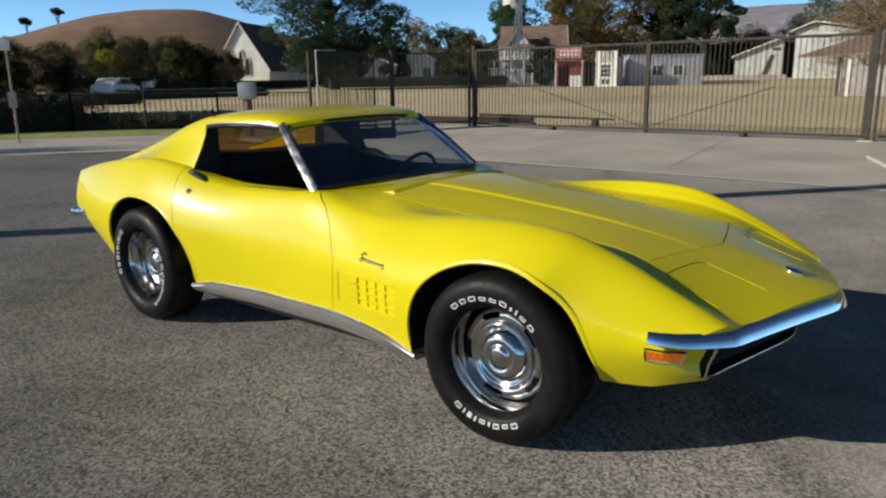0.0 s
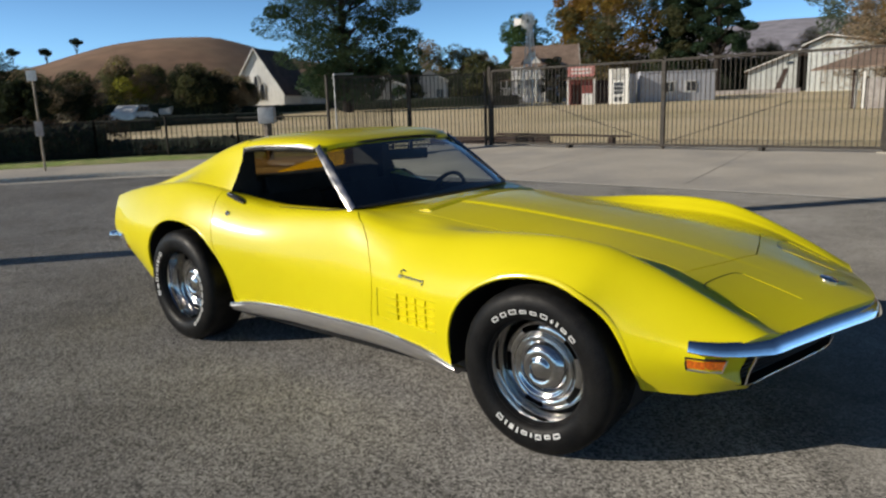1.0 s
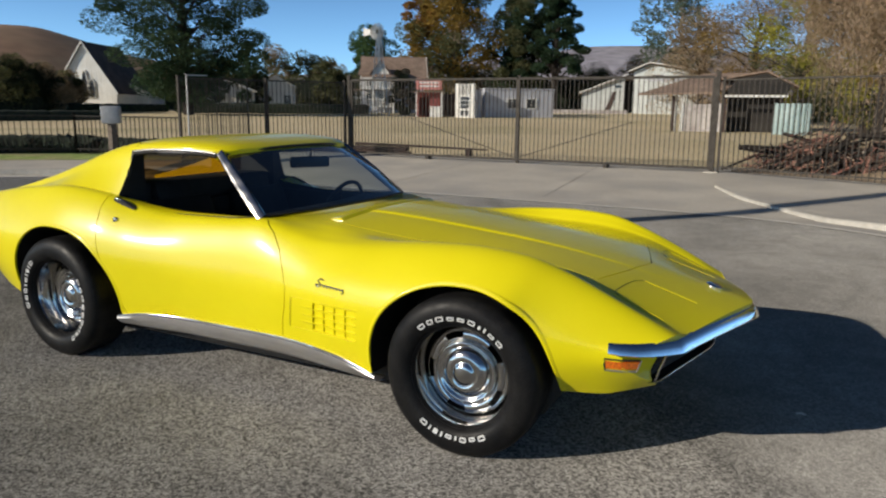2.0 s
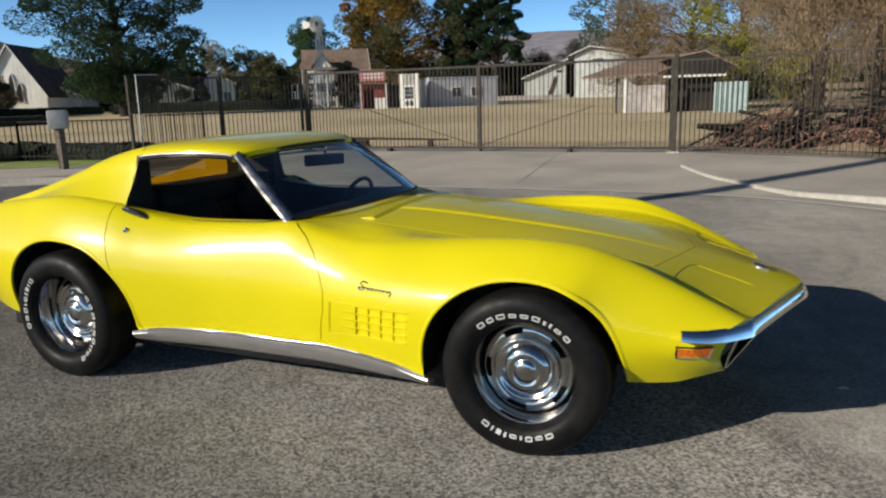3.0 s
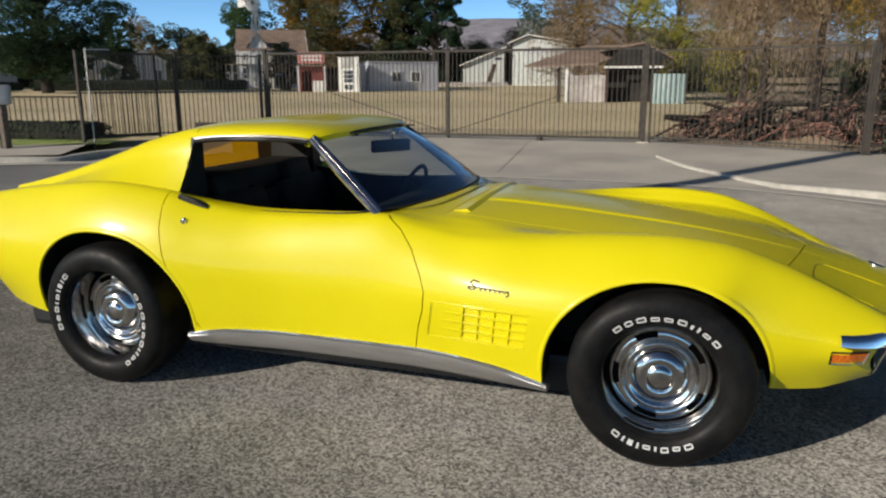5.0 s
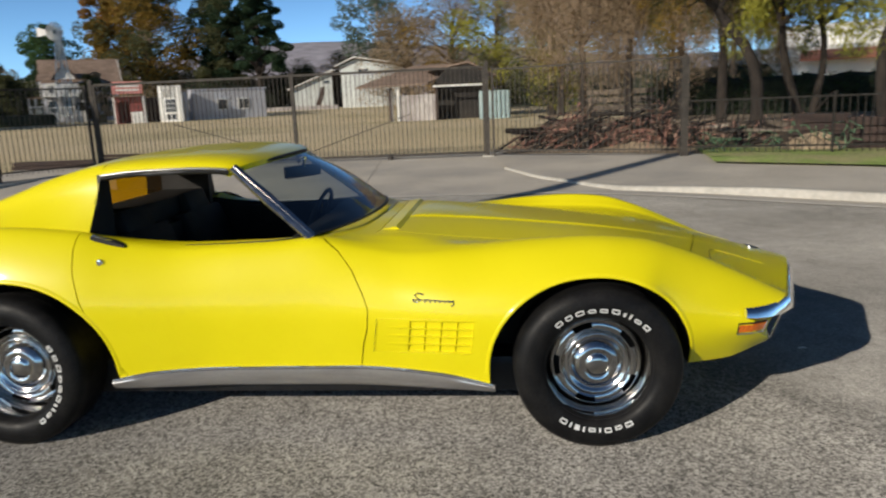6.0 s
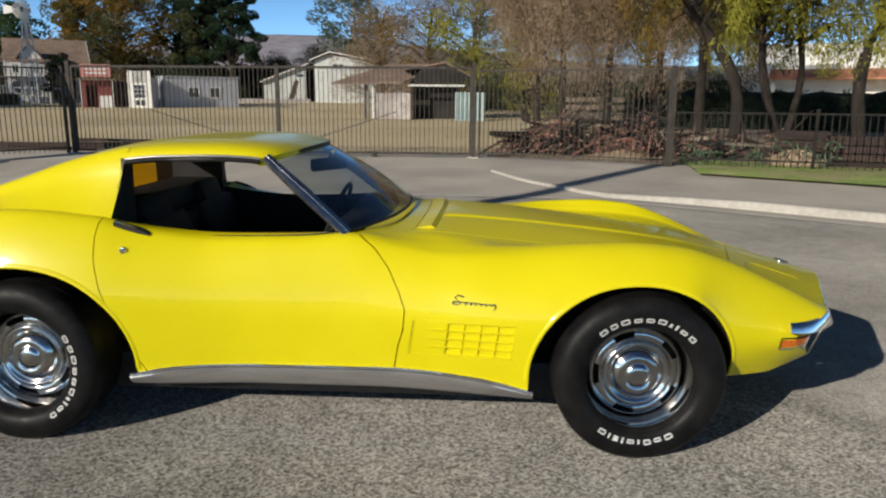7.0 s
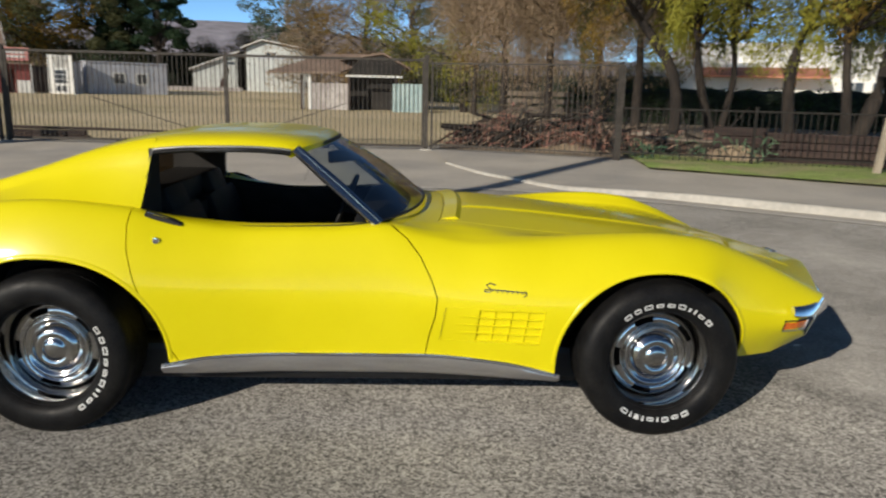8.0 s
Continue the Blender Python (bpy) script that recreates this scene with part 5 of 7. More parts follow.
part("rear_shelf", bbox(-0.983, -0.60, 0.37, -0.84, 0.60, 0.84, bevel=0.02), VINYL, CAR, "black carpeted shelf behind the seats", smooth=40)
steer = new("steering_wheel")
steer.parent = CAR
steer.matrix_basis = pose(-0.17, 0.345, 0.765, 0, -68, 0)
part("rear_bulkhead", bbox(-1.14, -0.523, 0.80, -0.90, 0.523, 0.955, bevel=0.015), VINYL, CAR, "black trimmed ledge under the rear window", smooth=40)
tagged(steer, "black three-spoke steering wheel")
bm = bmesh.new()
tube(bm, [(0.19 * math.cos(2 * math.pi * k / 40), 0.19 * math.sin(2 * math.pi * k / 40), 0) for k in range(41)], 0.012, 8, caps=False)
part("rim", bm, BLACK, steer, smooth=60)
for a in (90, 210, 330):
    bm = bmesh.new()
    tube(bm, [(0.03 * math.cos(radians(a)), 0.03 * math.sin(radians(a)), 0.02 - 0.03), (0.185 * math.cos(radians(a)), 0.185 * math.sin(radians(a)), 0)], 0.009, 6)
    part("spoke", bm, CHROME, steer, smooth=60)
bm = bmesh.new()
tube(bm, [(0, 0, 0.0), (0, 0, -0.26)], 0.03, 10)
part("column", bm, BLACK, steer, smooth=60)
mirror = new("rear_view_mirror")
mirror.parent = CAR
mirror.matrix_basis = pose(-0.135, 0.0, 1.082, 0, 0, -32)
tagged(mirror, "black interior rear-view mirror")
part("mirror_case", bbox(-0.012, -0.115, -0.03, 0.018, 0.115, 0.032, bevel=0.012), BLACK, mirror, smooth=40)
part("mirror_face", bbox(-0.015, -0.105, -0.024, -0.0125, 0.105, 0.026), MIRROR, mirror)
bm = bmesh.new()
tube(bm, [(0.01, 0, 0.025), (0.03, 0, 0.075)], 0.008, 6)
part("mirror_stem", bm, CHROME, mirror)
part("headliner", bbox(-0.90, -0.44, 1.130, -0.36, 0.44, 1.138), VINYL, CAR, "dark headliner")

# ---- gate and fences ----
PICKET = mesh_of("picket", bbox(-0.007, -0.007, 0, 0.007, 0.007, 1.0), IRON)
PICKETDARK = mesh_of("picket", bbox(-0.008, -0.008, 0, 0.008, 0.008, 1.0), IRONDARK)


def picket_run(parent, a, b, z0, z1, step, mesh=None):
    """Upright pickets between two plan points, as pieces of the fence."""
    a, b = Vector(a), Vector(b)
    count = max(int((b - a).length / step), 1)
    rz = math.degrees(math.atan2(b.y - a.y, b.x - a.x))
    for k in range(1, count):
        p = a + (b - a) * k / count
        ob = part("picket", mesh or PICKET, None, parent)
        ob.matrix_basis = pose(p.x, p.y, z0, 0, 0, rz) @ Matrix.Diagonal((1, 1, z1 - z0, 1))


def bar_between(name, parent, a, b, w, h, material, label=""):
    """A square bar from a to b."""
    a, b = Vector(a), Vector(b)
    L = (b - a).length
    bmx = bbox(-w / 2, 0, -h / 2, w / 2, L, h / 2, bevel=min(w, h) * 0.12)
    ob = part(name, bmx, material, parent, label)
    ob.matrix_basis = Matrix.Translation(a) @ (b - a).to_track_quat("Y", "Z").to_matrix().to_4x4()
    return ob


def fence_post(parent, x, y, z0, z1, w, material=None, cap=True):
    bmx = bbox(-w / 2, -w / 2, z0, w / 2, w / 2, z1, bevel=0.006)
    if cap:
        box(bmx, -w / 2 - 0.008, -w / 2 - 0.008, z1, w / 2 + 0.008, w / 2 + 0.008, z1 + 0.02, bevel=0.005)
    return part("post", bmx, material or IRON, parent, at=pose(x, y, 0))


TOP = 2.03
gz = 0.18
for k, (x0, x1) in enumerate(((GATE_X[0] + 0.07, GATE_X[1] - 0.02), (GATE_X[1] + 0.02, GATE_X[2] - 0.07))):
    leaf = thing("gate_leaf", "tall dark iron driveway gate leaf with thin upright pickets", "gate", 0, 0, 0, group="gate leaves")
    bar_between("top_rail", leaf, (x0, GATE_Y, TOP), (x1, GATE_Y, TOP), 0.045, 0.05, IRON)
    bar_between("bottom_rail", leaf, (x0, GATE_Y, gz + 0.08), (x1, GATE_Y, gz + 0.08), 0.045, 0.05, IRON)
    for x in (x0, x1):
        bar_between("stile", leaf, (x, GATE_Y, gz + 0.05), (x, GATE_Y, TOP), 0.05, 0.05, IRON)
    picket_run(leaf, (x0, GATE_Y, 0), (x1, GATE_Y, 0), gz + 0.08, TOP, 0.095)
    lo, hi = (x1, x0) if k == 0 else (x0, x1)
    bar_between("brace", leaf, (lo, GATE_Y - 0.02, gz + 0.12), (lo + (hi - lo) * 0.62, GATE_Y - 0.02, gz + 0.95), 0.016, 0.016, IRON)
    part("caster", bbox((x0 + x1) / 2 - 0.05, GATE_Y - 0.14, gz - 0.01, (x0 + x1) / 2 + 0.05, GATE_Y + 0.06, gz + 0.07, bevel=0.02), IRON, leaf)
for x in (GATE_X[0], GATE_X[2]):
    post = thing("gate_post", "square dark steel gate post set in concrete", "post", x, GATE_Y, 0, group="gate posts")
    fence_post(post, 0, 0, 0.1, 2.12, 0.085)
    part("footing", bbox(-0.13, -0.13, 0.12, 0.13, 0.13, 0.20, bevel=0.02), CONCRETE, post)
part_post = thing("gate_post", "slim dark steel post where the gate leaves meet", "post", GATE_X[1], GATE_Y + 0.06, 0, group="gate posts")
fence_post(part_post, 0, 0, 0.15, 2.08, 0.06)


def panel_fence(name, label, pts, top, step, post_every, rails, z0=0.18, post_w=0.06, iron=None):
    f = thing(name, label, "fence")
    for (a, b) in zip(pts, pts[1:]):
        a, b = Vector((*a, 0)), Vector((*b, 0))
        L = (b - a).length
        n2 = max(round(L / post_every), 1)
        for k in range(n2 + 1):
            p = a + (b - a) * k / n2
            fence_post(f, p.x, p.y, z0 - 0.1, top + 0.04, post_w, iron)
        for z in rails:
            bar_between("rail", f, (a.x, a.y, z), (b.x, b.y, z), 0.030, 0.030, iron or IRON)
        picket_run(f, a, b, z0 + 0.05, top, step, PICKETDARK if iron else PICKET)
    return f


panel_fence("wing_fence", "tall dark iron fence wing angled beside the gate", [WING_L, (GATE_X[0] - 0.12, GATE_Y - 0.05)], TOP - 0.06, 0.10, 2.2, (TOP - 0.06, 0.30))
panel_fence("wing_fence", "tall dark iron fence wing in front of a brush pile", [(GATE_X[2] + 0.12, GATE_Y - 0.05), WING_R], TOP - 0.06, 0.10, 4.0, (TOP - 0.06, 0.30), post_w=0.05)
panel_fence("low_fence", "low dark iron picket fence along the lawn", [WING_R, (8.8, 9.0), (13.5, 6.0)], 1.20, 0.115, 2.3, (1.18, 0.34), post_w=0.045, iron=IRONDARK)
panel_fence("low_fence", "low dark iron picket fence before the church grounds", [WING_L, (-13.6, 8.1), (-16.2, 5.6), (-18.5, 1.0)], 1.12, 0.125, 2.3, (1.10, 0.32), post_w=0.045, iron=IRONDARK)
bm = bmesh.new()
for k in range(3):
    box(bm, -0.07 + 0.048 * k, -0.03, 0.16, -0.03 + 0.048 * k, 0.03, 1.98, bevel=0.004)
walk_gate = thing("walk_gate", "narrow iron gate of close pickets standing before the fence wing", "gate")
wa, wb = Vector((WING_L[0] + 0.20, WING_L[1] + 0.06, 0)), Vector((WING_L[0] + 0.95, WING_L[1] + 1.17, 0))
picket_run(walk_gate, wa, wb, 0.25, 1.98, 0.062)
for zz in (0.28, 1.97):
    bar_between("rail", walk_gate, (wa.x, wa.y, zz), (wb.x, wb.y, zz), 0.035, 0.035, IRON)
bar_between("stile", walk_gate, (wb.x, wb.y, 0.2), (wb.x, wb.y, 2.0), 0.04, 0.04, IRON)
bar_between("pole", walk_gate, (wa.x, wa.y, 0.0), (wa.x, wa.y, 2.06), 0.024, 0.024, GALV, "pale steel gate pole")
bar_between("pole_arm", walk_gate, (wa.x, wa.y, 2.04), (wa.x + 0.26, wa.y + 0.38, 2.04), 0.024, 0.024, GALV, "pale steel gate pole")
# The second run of boards is added for dark soil in shadow.
for x0, x1, z1, lab in ((-10.9, -8.75, 0.30, "dark old timber baulk lying behind the fence"), (-8.7, -6.9, 0.32, "low dark boards standing for shadowed soil behind the gate")):
    baulk = thing("timber_baulk", lab, "timber", (x0 + x1) / 2, 12.62, 0.12, 0.6, group="timber baulks")
    half = (x1 - x0) / 2
    for k in range(3):
        part("board", bbox(-half + 0.03 * k, -0.07 - 0.01 * k, -0.04 + z1 * k / 3, half - 0.05 * k, 0.07, -0.05 + z1 * (k + 1) / 3, bevel=0.012), OLDWOOD, baulk)
pole = thing("timber_pole", "long thin dark pole lying on the low dark boards", "timber", -6.7, 12.62, 0.38, 0.4)
bmx = bmesh.new()
tube(bmx, [(-1.9, 0.0, 0.06), (0.0, 0.03, 0.045), (1.9, -0.02, 0.02)], [0.035, 0.03, 0.02], 7)
part("pole", bmx, OLDWOOD, pole, smooth=50)
part("prop", bbox(1.35, -0.06, -0.28, 1.47, 0.06, 0.0, bevel=0.01), OLDWOOD, pole)
corner = thing("corner_post", "tall weathered dark steel corner post at the fence end", "post", WING_R[0], WING_R[1], 0)
part("post", bm, IRON, corner)

stake = thing("wooden_stake", "pale weathered wooden stake leaning on the lawn", "stake", 8.03, 8.42, 0.18)
part("stake_body", bbox(-0.05, -0.05, -0.1, 0.05, 0.05, 0.98, bevel=0.012, m=pose(0, 0, 0, 0, 6, 0)), WOODPOST, stake)
stake = thing("post_box", "grey metal box on a short pale wooden post by the fence", "box", -11.3, 7.35, 0.15)
part("case", bbox(-0.19, -0.13, 0.82, 0.19, 0.13, 1.20, bevel=0.05, m=pose(0, 0, 0, 0, 0, 40)), GALV, stake, "pale grey metal case", smooth=40)
part("post_body", bbox(-0.07, -0.07, -0.1, 0.07, 0.07, 0.82, bevel=0.012), GREYPLANK, stake)

signpost = thing("signpost", "thin pale wooden pole with two small white plates beside the pavement", "sign", -14.35, 3.57, 0.15)
bm = bmesh.new()
tube(bm, [(0, 0, -0.2), (0.03, 0, 2.2)], [0.026, 0.022], 8)
part("pole", bm, WOODPOST, signpost, smooth=60)
part("plate", bbox(-0.09, -0.075, 1.92, 0.11, -0.045, 2.14, bevel=0.01, m=pose(0, 0, 0, 0, 0, 50)), WHITEWALL, signpost, "small white plate")
part("plate", bbox(-0.06, -0.085, 0.74, 0.10, -0.05, 1.06, bevel=0.01, m=pose(0, 0, 0, 0, 0, 50)), PALEBOARD, signpost, "small white plate")

# Utility pole out of sight whose long shadow crosses the road.
pole = thing("utility_pole", "tall dark wooden utility pole beside the road", "pole", -9.05, -5.85, 0)
bm = bmesh.new()
tube(bm, [(0, 0, -0.3), (0, 0, 4), (0, 0, 10.2)], [0.19, 0.17, 0.15], 12)
part("shaft", bm, BARK, pole, smooth=60)

# Lighting of far things comes from the sun and sky alone; helpers to place them by bearing.
EYE_AT = {0.0: (2.723, -2.939), 1.5: (2.617, -3.191), 3.5: (1.841, -3.367), 4.0: (1.673, -3.363), 5.5: (1.097, -3.475), 8.0: (0.23, -3.639)}


def bearing(t, az, d):
    ex, ey = EYE_AT[t]
    x, y = ex + d * math.sin(radians(az)), ey + d * math.cos(radians(az))
    if d < 40:
        return x, y
    ox, oy = EYE_AT[4.0]
    return ox + FAR * (x - ox), oy + FAR * (y - oy)


# ---- hills ----
def hill(name, label, material, az0, az1, dist, heights, depth):
    """A rounded hill: crest heights over bearings, falling to the front and back."""
    f = curve_of(heights)
    bmx = bmesh.new()
    rows = []
    for i in range(61):
        az = az0 + (az1 - az0) * i / 60
        h = f(az)
        row = []
        for k in range(13):
            g = k / 12
            d = dist - depth + 2 * depth * g
            z = h * math.sin(math.pi * g) ** 0.9 * (1 + 0.05 * noise.noise((az * 0.15, g * 4, 3))) - 2 * (1 - math.sin(math.pi * g))
            row.append((1.5 + d * math.sin(radians(az)), -3.4 + d * math.cos(radians(az)), max(z, -2) + 0.6))
        rows.append(row)
    sheet(bmx, rows)
    bmesh.ops.recalc_face_normals(bmx, faces=bmx.faces)
    return tagged(part(name, bmx, material, smooth=80), label, "hill", kind="structure")


def rise(el, d):
    return d * math.tan(radians(el)) + 1.4


hill("backdrop_hill", "rounded brown hill of dry grass", HILL, -100, -40, 420, [(a, rise(e, 420)) for a, e in ((-100, 1.5), (-80, 2.0), (-69, 2.9), (-66, 3.75), (-63, 4.5), (-60, 4.75), (-57, 4.78), (-54, 4.2), (-51.5, 3.4), (-47, 2.7), (-40, 1.5))], 130)
hill("backdrop_ridge", "distant blue-grey ridge", HAZYHILL, -50, 60, 1500, [(a, rise(e, 1500)) for a, e in ((-50, 1.8), (-35, 2.4), (-22, 3.9), (-16, 4.5), (-11, 4.4), (-5, 3.9), (10, 2.6), (60, 1.5))], 350)


# ---- trees ----
def leaf_cloud(bmv, centre, radius, count, size, rng, flat=0.75, droop=0.0, wide=0.42):
    """Many small two-triangle leaves round a centre, thinner towards the middle."""
    verts, faces = bmv
    for _ in range(count):
        while True:
            p = Vector((rng.uniform(-1, 1), rng.uniform(-1, 1), rng.uniform(-1, 1)))
            if 0.12 < p.length < 1:
                break
        p = p.normalized() * p.length ** 0.55
        q = Vector(centre) + Vector((p.x * radius, p.y * radius, p.z * radius * flat))
        a = Vector((rng.uniform(-1, 1), rng.uniform(-1, 1), rng.uniform(-0.7, 0.7) - droop)).normalized()
        b = a.cross(Vector((rng.uniform(-1, 1), rng.uniform(-1, 1), rng.uniform(-1, 1)))).normalized()
        s = size * rng.uniform(0.6, 1.3)
        n0 = len(verts)
        verts += [q - a * s, q + b * s * wide, q + a * s, q - b * s * wide]
        faces.append((n0, n0 + 1, n0 + 2, n0 + 3))


def tree(name, label, x, y, height, spread, leaf_mats, bark, rng, trunk_r=0.25, clear=0.3, clumps=26, leaves=170, leaf=0.22, shape="round", lean=(0, 0), flat=0.75, droop=0.0, bare=0, category="tree", z=None, wide=0.42):
    """A tapered trunk, limbs out to the clumps, and a crown of small leaves with gaps."""
    z0 = ground_z(x, y) - 0.05 if z is None else z
    ob = thing(name, label, category, x, y, z0)
    bmt = bmesh.new()
    top = Vector((lean[0] * height, lean[1] * height, height * 0.86))
    spine = [Vector((0, 0, -0.2)), Vector((lean[0] * height * 0.3 + rng.uniform(-.1, .1) * trunk_r, lean[1] * height * 0.3, height * 0.3)), Vector((lean[0] * height * 0.6 + rng.uniform(-1, 1) * trunk_r, lean[1] * height * .6 + rng.uniform(-1, 1) * trunk_r, height * 0.6)), top]
    tube(bmt, spine, [trunk_r * 1.25, trunk_r * 0.85, trunk_r * 0.55, trunk_r * 0.18], 9)
    part("trunk", bmt, bark, ob, smooth=60)
    clouds = [([], []) for _ in leaf_mats]
    limbs = bmesh.new()
    for k in range(clumps):
        g = (k + rng.uniform(0, 1)) / clumps
        hz = clear + (1 - clear) * g
        if shape == "cone":
            w = spread * (1 - g) ** 0.8 * rng.uniform(0.35, 1.0) + 0.04 * spread
        elif shape == "pine":
            w = spread * (0.5 + 0.5 * math.sin(math.pi * min(g * 1.15, 1))) * rng.uniform(0.25, 1.0)
        elif shape == "weep":
            w = spread * math.sin(math.pi * (0.25 + 0.7 * g)) * rng.uniform(0.3, 1.0)
        else:
            w = spread * math.sqrt(max(1 - (2 * g - 0.85) ** 2 * 0.85, 0.05)) * rng.uniform(0.2, 0.95)
        a = k * 2.4 + rng.uniform(-0.5, 0.5)
        base = spine[0].lerp(top, min(max(hz - 0.14, 0.1) / 0.86, 1))
        base.z = height * min(max(hz - 0.16, clear * 0.8), 0.9)
        c = Vector((top.x * hz + w * math.cos(a), top.y * hz + w * math.sin(a), height * hz))
        m = base.lerp(c, 0.55) + Vector((0, 0, 0.06 * height * rng.uniform(-0.3, 1)))
        tube(limbs, [base, m, c], [trunk_r * 0.30, trunk_r * 0.17, trunk_r * 0.05], 5, caps=False)
        for _ in range(bare):
            e = c + Vector((rng.uniform(-1, 1), rng.uniform(-1, 1), rng.uniform(-0.4, 0.9))) * spread * 0.35
            tube(limbs, [m.lerp(c, rng.uniform(0.2, 1)), e], [trunk_r * 0.08, trunk_r * 0.02], 3, caps=False)
        r = spread * rng.uniform(0.20, 0.40) * (0.75 if shape in ("cone",) else 1)
        which = rng.randrange(len(leaf_mats))
        leaf_cloud(clouds[which], c, r, leaves, leaf, rng, flat, droop, wide)
        if shape == "weep":
            for j in range(3):
                leaf_cloud(clouds[which], c - Vector((0, 0, r * (j + 1) * 0.7)), r * 0.75, leaves // 3, leaf, rng, 1.2, 1.5, wide)
    part("branchwork", limbs, bark, ob, smooth=60)
    for (verts, faces), m in zip(clouds, leaf_mats):
        if faces:
            me = bpy.data.meshes.new("crown")
            me.from_pydata([tuple(v) for v in verts], [], faces)
            finish(me, m)
            tagged(part("crown", me, None, ob), kind="stuff")
    return ob


rng = random.Random(7)
x, y = bearing(1.5, -47.4, 72)
tree("pine_tree", "tall dark green pine with layered boughs", x, y, 17.5, 6.6, [PINE, CONIFER], BARK, rng, 0.42, 0.10, 70, 1000, 0.155, "pine", flat=0.5, wide=0.34)
x, y = bearing(3.5, -42.6, 84)
tree("pine_tree", "small dark pine beside the tall one", x, y, 7.2, 2.6, [PINE], BARK, rng, 0.2, 0.12, 20, 200, 0.2, "round")
for az, d, h, w, mats in ((-42.1, 84, 4.0, 1.6, [DARKLEAF, OLIVELEAF]), (-45.6, 84, 4.2, 1.8, [DARKLEAF, OLIVELEAF]), (-36.4, 92, 4.8, 2.6, [DARKLEAF, OLIVELEAF]), (-40.6, 110, 8.2, 4.2, [BROWNLEAF, OLIVELEAF]), (-38.2, 112, 7.6, 4.0, [OLIVELEAF, GREENLEAF]), (-44.0, 118, 7.0, 5, [OLIVELEAF]), (-36.6, 108, 6.8, 3.2, [OLIVELEAF, BROWNLEAF])):
    x, y = bearing(3.5, az, d)
    tree("field_tree", "dull olive half-bare tree beyond the field", x, y, h, w, mats, BARK, rng, 0.25, 0.08, 26, 260, 0.19, bare=2)
x, y = bearing(3.5, -33.4, 108)
tree("round_tree", "round dark green tree behind the farmhouse", x, y, 11.5, 4.4, [GREENLEAF, CONIFER], BARK, rng, 0.35, 0.2, 30, 260, 0.25)
x, y = bearing(3.5, -27.0, 125)
tree("golden_tree", "large golden-leaved autumn tree", x, y, 22.0, 8.4, [GOLDLEAF, GOLDLEAF, BROWNLEAF, OLIVELEAF], BARK, rng, 0.6, 0.10, 80, 480, 0.25)
x, y = bearing(3.5, -29.6, 128)
tree("golden_tree", "rust-coloured large autumn tree", x, y, 19.2, 4.4, [ORANGELEAF, GOLDLEAF], BARK, rng, 0.4, 0.2, 34, 300, 0.29)
x, y = bearing(3.5, -22.2, 122)
tree("cypress_tree", "broad dark evergreen tree", x, y, 18.6, 5.2, [CONIFER, OLIVELEAF, DARKLEAF], BARK, rng, 0.5, 0.05, 76, 460, 0.23, "round")
x, y = bearing(3.5, -19.4, 120)
tree("cypress_tree", "tall dark conifer with ragged edge", x, y, 21.6, 5.6, [CONIFER, PINE], BARK, rng, 0.5, 0.28, 66, 460, 0.23, "cone", flat=0.55)
x, y = bearing(8.0, -9.6, 118)
tree("eucalyptus_tree", "tall airy grey-green eucalyptus", x, y, 19.0, 6.4, [EUCLEAF], PALEBARK, rng, 0.4, 0.3, 34, 190, 0.3, "pine", bare=3)
for az, d, h, w, mats in ((-7.2, 66, 8.4, 4.6, [BROWNLEAF]), (-3.4, 60, 9.0, 4.6, [BROWNLEAF, GOLDLEAF]), (-12.5, 128, 8.5, 5, [OLIVELEAF, BROWNLEAF]), (-15.5, 130, 7.0, 5, [OLIVELEAF, DARKLEAF]), (0.2, 52, 9.5, 3.4, [YELLOWGREEN, OLIVELEAF]), (4.2, 46, 9.0, 3.6, [YELLOWGREEN, OLIVELEAF, GOLDLEAF])):
    x, y = bearing(8.0, az, d)
    tree("orchard_tree", "hazy brown and yellow-green autumn tree", x, y, h, w, mats, BARK, rng, 0.25, 0.10, 40, 460, 0.11, bare=4, wide=0.3)
for az, d, h, w in ((6.6, 33, 8.6, 3.4), (10.0, 31, 8.8, 3.6), (13.6, 32, 9.0, 3.6), (16.6, 29, 8.6, 2.8), (5.0, 44, 12.0, 4.4), (9.0, 46, 12.5, 4.6), (13.0, 45, 12.5, 4.6), (17.2, 42, 12.0, 4.2)):
    x, y = bearing(8.0, az, d)
    tree("willow_tree", "large brown leafless willow with hanging twigs", x, y, h, w, [BROWNLEAF, BROWNLEAF, TWIGGREY], BARK, rng, 0.17, 0.50, 46, 700, 0.085, "weep", bare=8, droop=1.4, wide=0.14)


